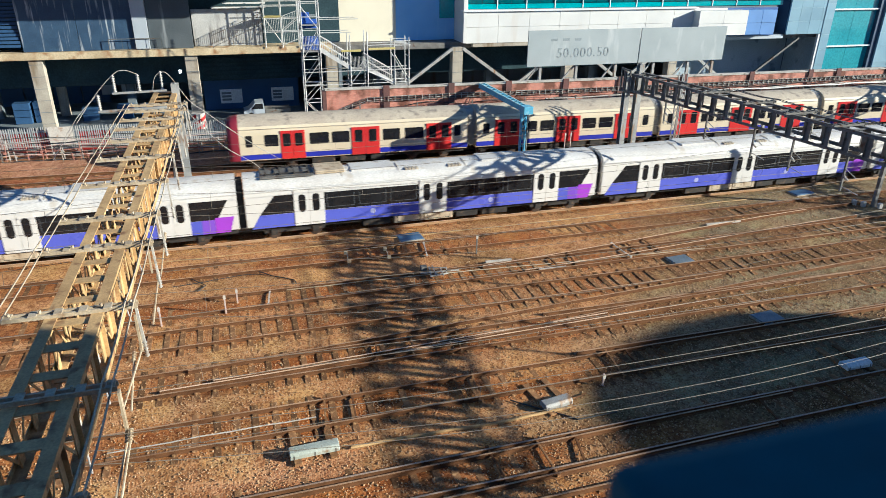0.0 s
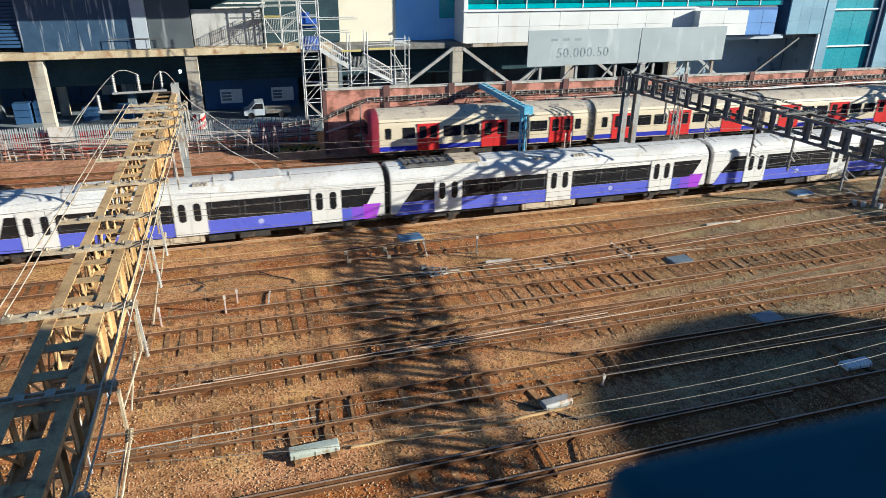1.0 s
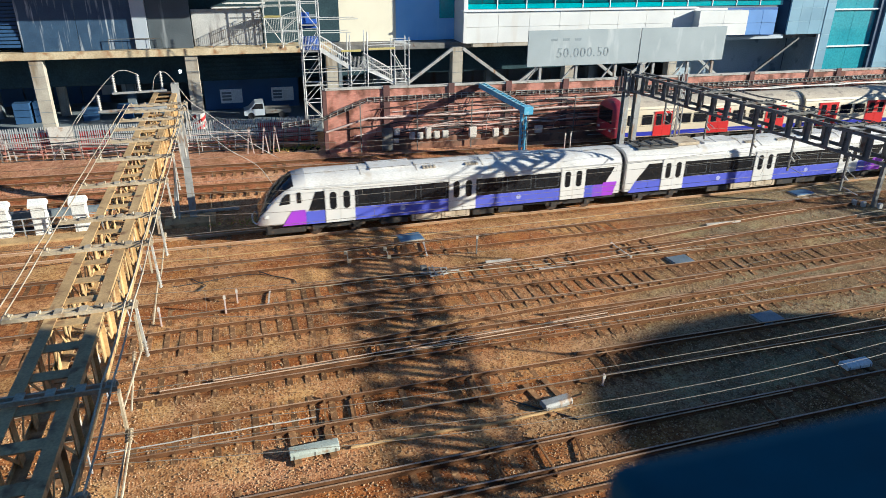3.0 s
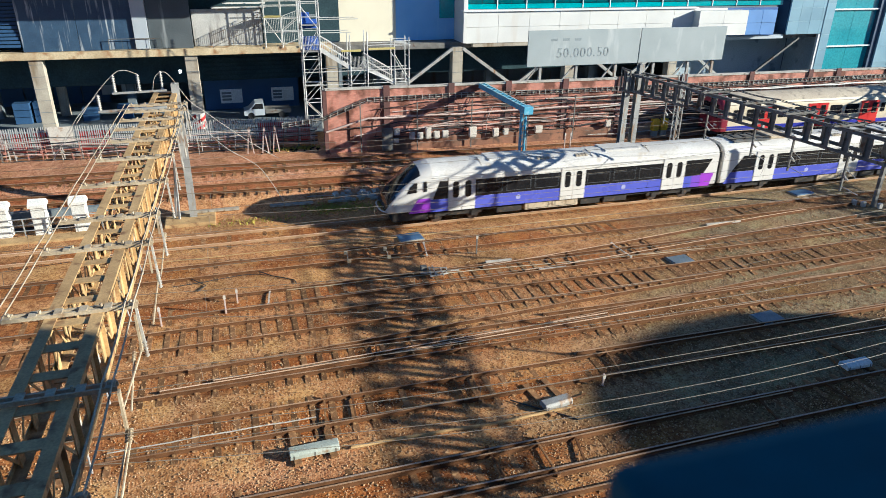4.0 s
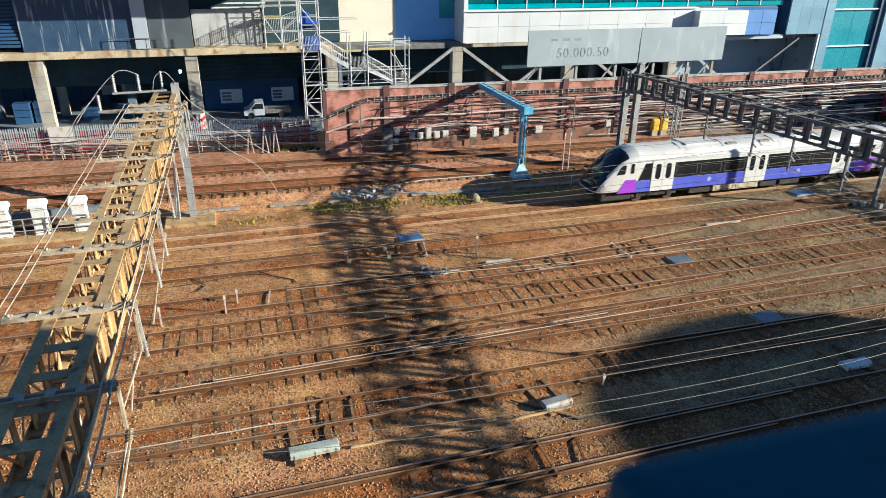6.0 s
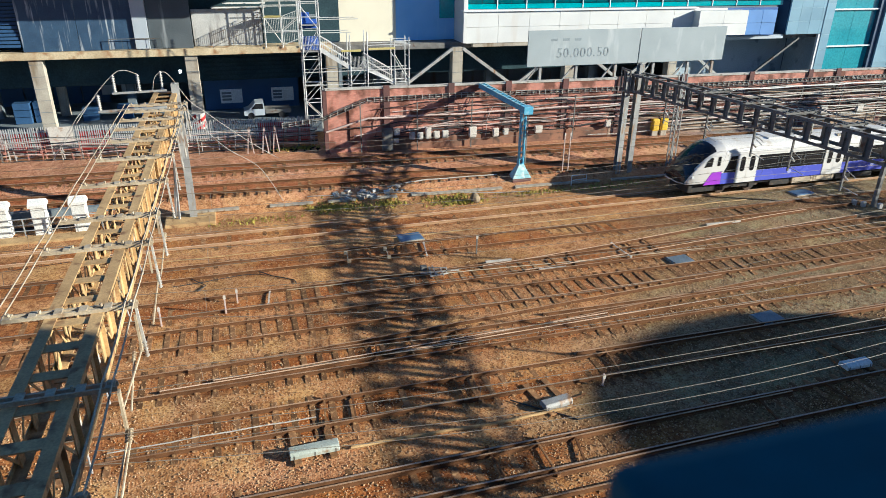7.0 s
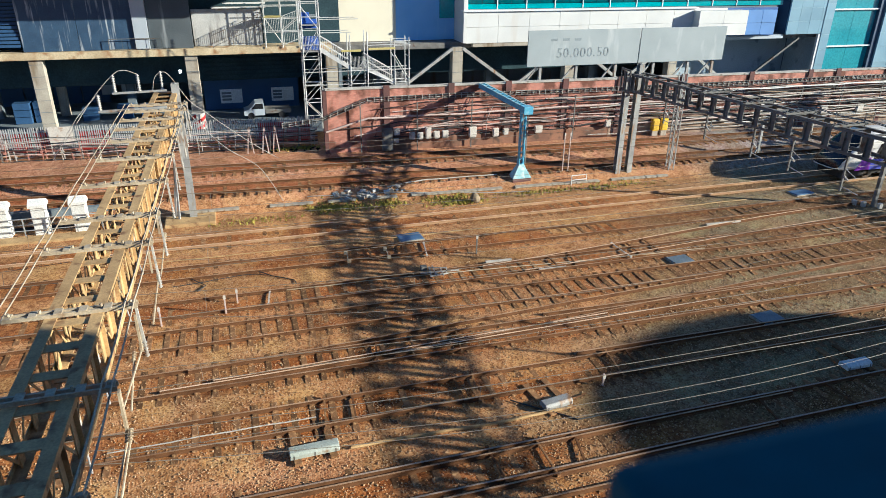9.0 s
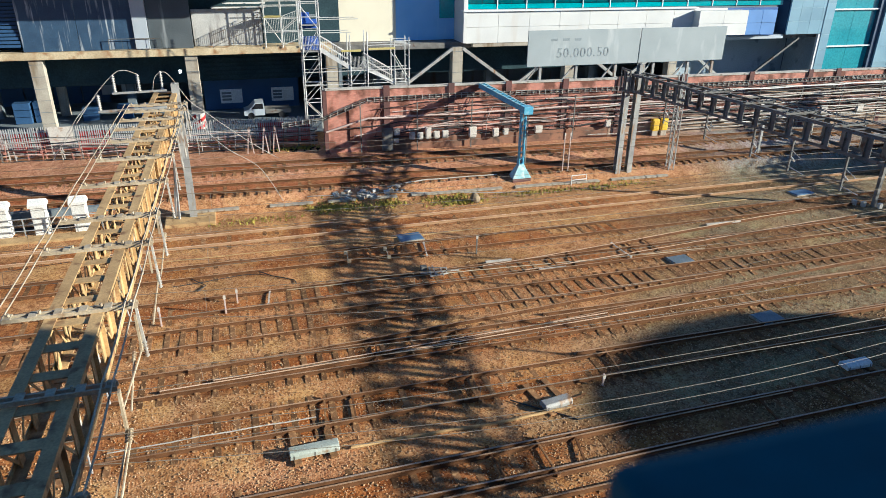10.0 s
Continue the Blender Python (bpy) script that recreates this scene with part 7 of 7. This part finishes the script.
# ================= behind the camera =================
SILL = material("dark navy sill paint", (0.007, 0.062, 0.085), (0.005, 0.05, 0.07), 2, 0.75, 0, 0.02, 10)
home = thing("viewing_building", "plain building behind the viewpoint with dark window sill", "building")
bm = bmesh.new()
box(bm, -14, 14.9, -14, -0.45, -0.3, 15.2)
part("wall", bm, CONCRETE, home)
bm = bmesh.new()
box(bm, 0.45, 2.6, -0.6, 0.664, 15.15, 15.46, 0.035)
part("window_sill", bm, SILL, home, "dark navy window sill")
# Unseen blocks added to shade the left gantry's near end and the sill.
bm = bmesh.new()
box(bm, 15.0, 23.5, -14, -0.4, -0.3, 17.98)
part("stair_tower", bm, CONCRETE, home)
bm = bmesh.new()
box(bm, 15.0, 29.6, -14, -0.4, 18.0, 27)
part("overhang", bm, CONCRETE, home, "unseen upper block added to shade the gantry")
# Unseen block, its outline shaped to cast the rounded shade near the viewpoint.
barrel = thing("barrel_roof_hall", "unseen rounded block added to shade the yard", "building")
bm = bmesh.new()
prof = [(50.5, -0.3), (50.5, 13.1), (52, 13.9), (55, 14.75), (59, 15.6), (63, 16.5), (68, 17.2), (72, 17.4), (73.5, 17.0), (73.5, -0.3)]
extrude_profile(bm, prof, -16, 0.0, lambda s, u, v: (u, s, v))
part("hall", bm, CONCRETE, barrel)


# ================= trains on the move =================
SUB_Y, UND_Y, UND_Z, UND_SLOPE = 39.0, 49.0, 1.22, -0.034
SUB_CARS = [(suburban_car(lead=True), -23.42)]
first = suburban_car()
pant = suburban_car(pantograph=True)
SUB_CARS += [(pant, -0.27), (first, 22.23), (copy_thing(first, pose(0, 0, 0)), 44.73), (copy_thing(pant, pose(0, 0, 0)), 67.23)]
UND_CARS = [(underground_car(lead=True), -0.68)]
plain = underground_car()
UND_CARS += [(plain, 16.72)] + [(copy_thing(plain, pose(0, 0, 0)), 16.72 + 15.43 * k) for k in (1, 2, 3)]


def motions():
    turn = math.degrees(math.atan(UND_SLOPE))
    for car, s in SUB_CARS:
        rows = []
        for i in range(21):
            t = i * 0.5
            x = s + 8.592 * t - 0.1878 * t * t + 0.00612 * t ** 3 - 0.04 * max(0.0, min(t, 8.3) - 4.0) ** 2
            rows.append((t, pose(x, SUB_Y, 0.0)))
        walk(car, rows)
    for car, s in UND_CARS:
        rows = []
        for i in range(21):
            t = i * 0.5
            x = s + 9.70 * t - 0.012 * t * t
            rows.append((t, pose(x, UND_Y + UND_SLOPE * x, UND_Z, 0, 0, turn)))
        walk(car, rows)


motions()
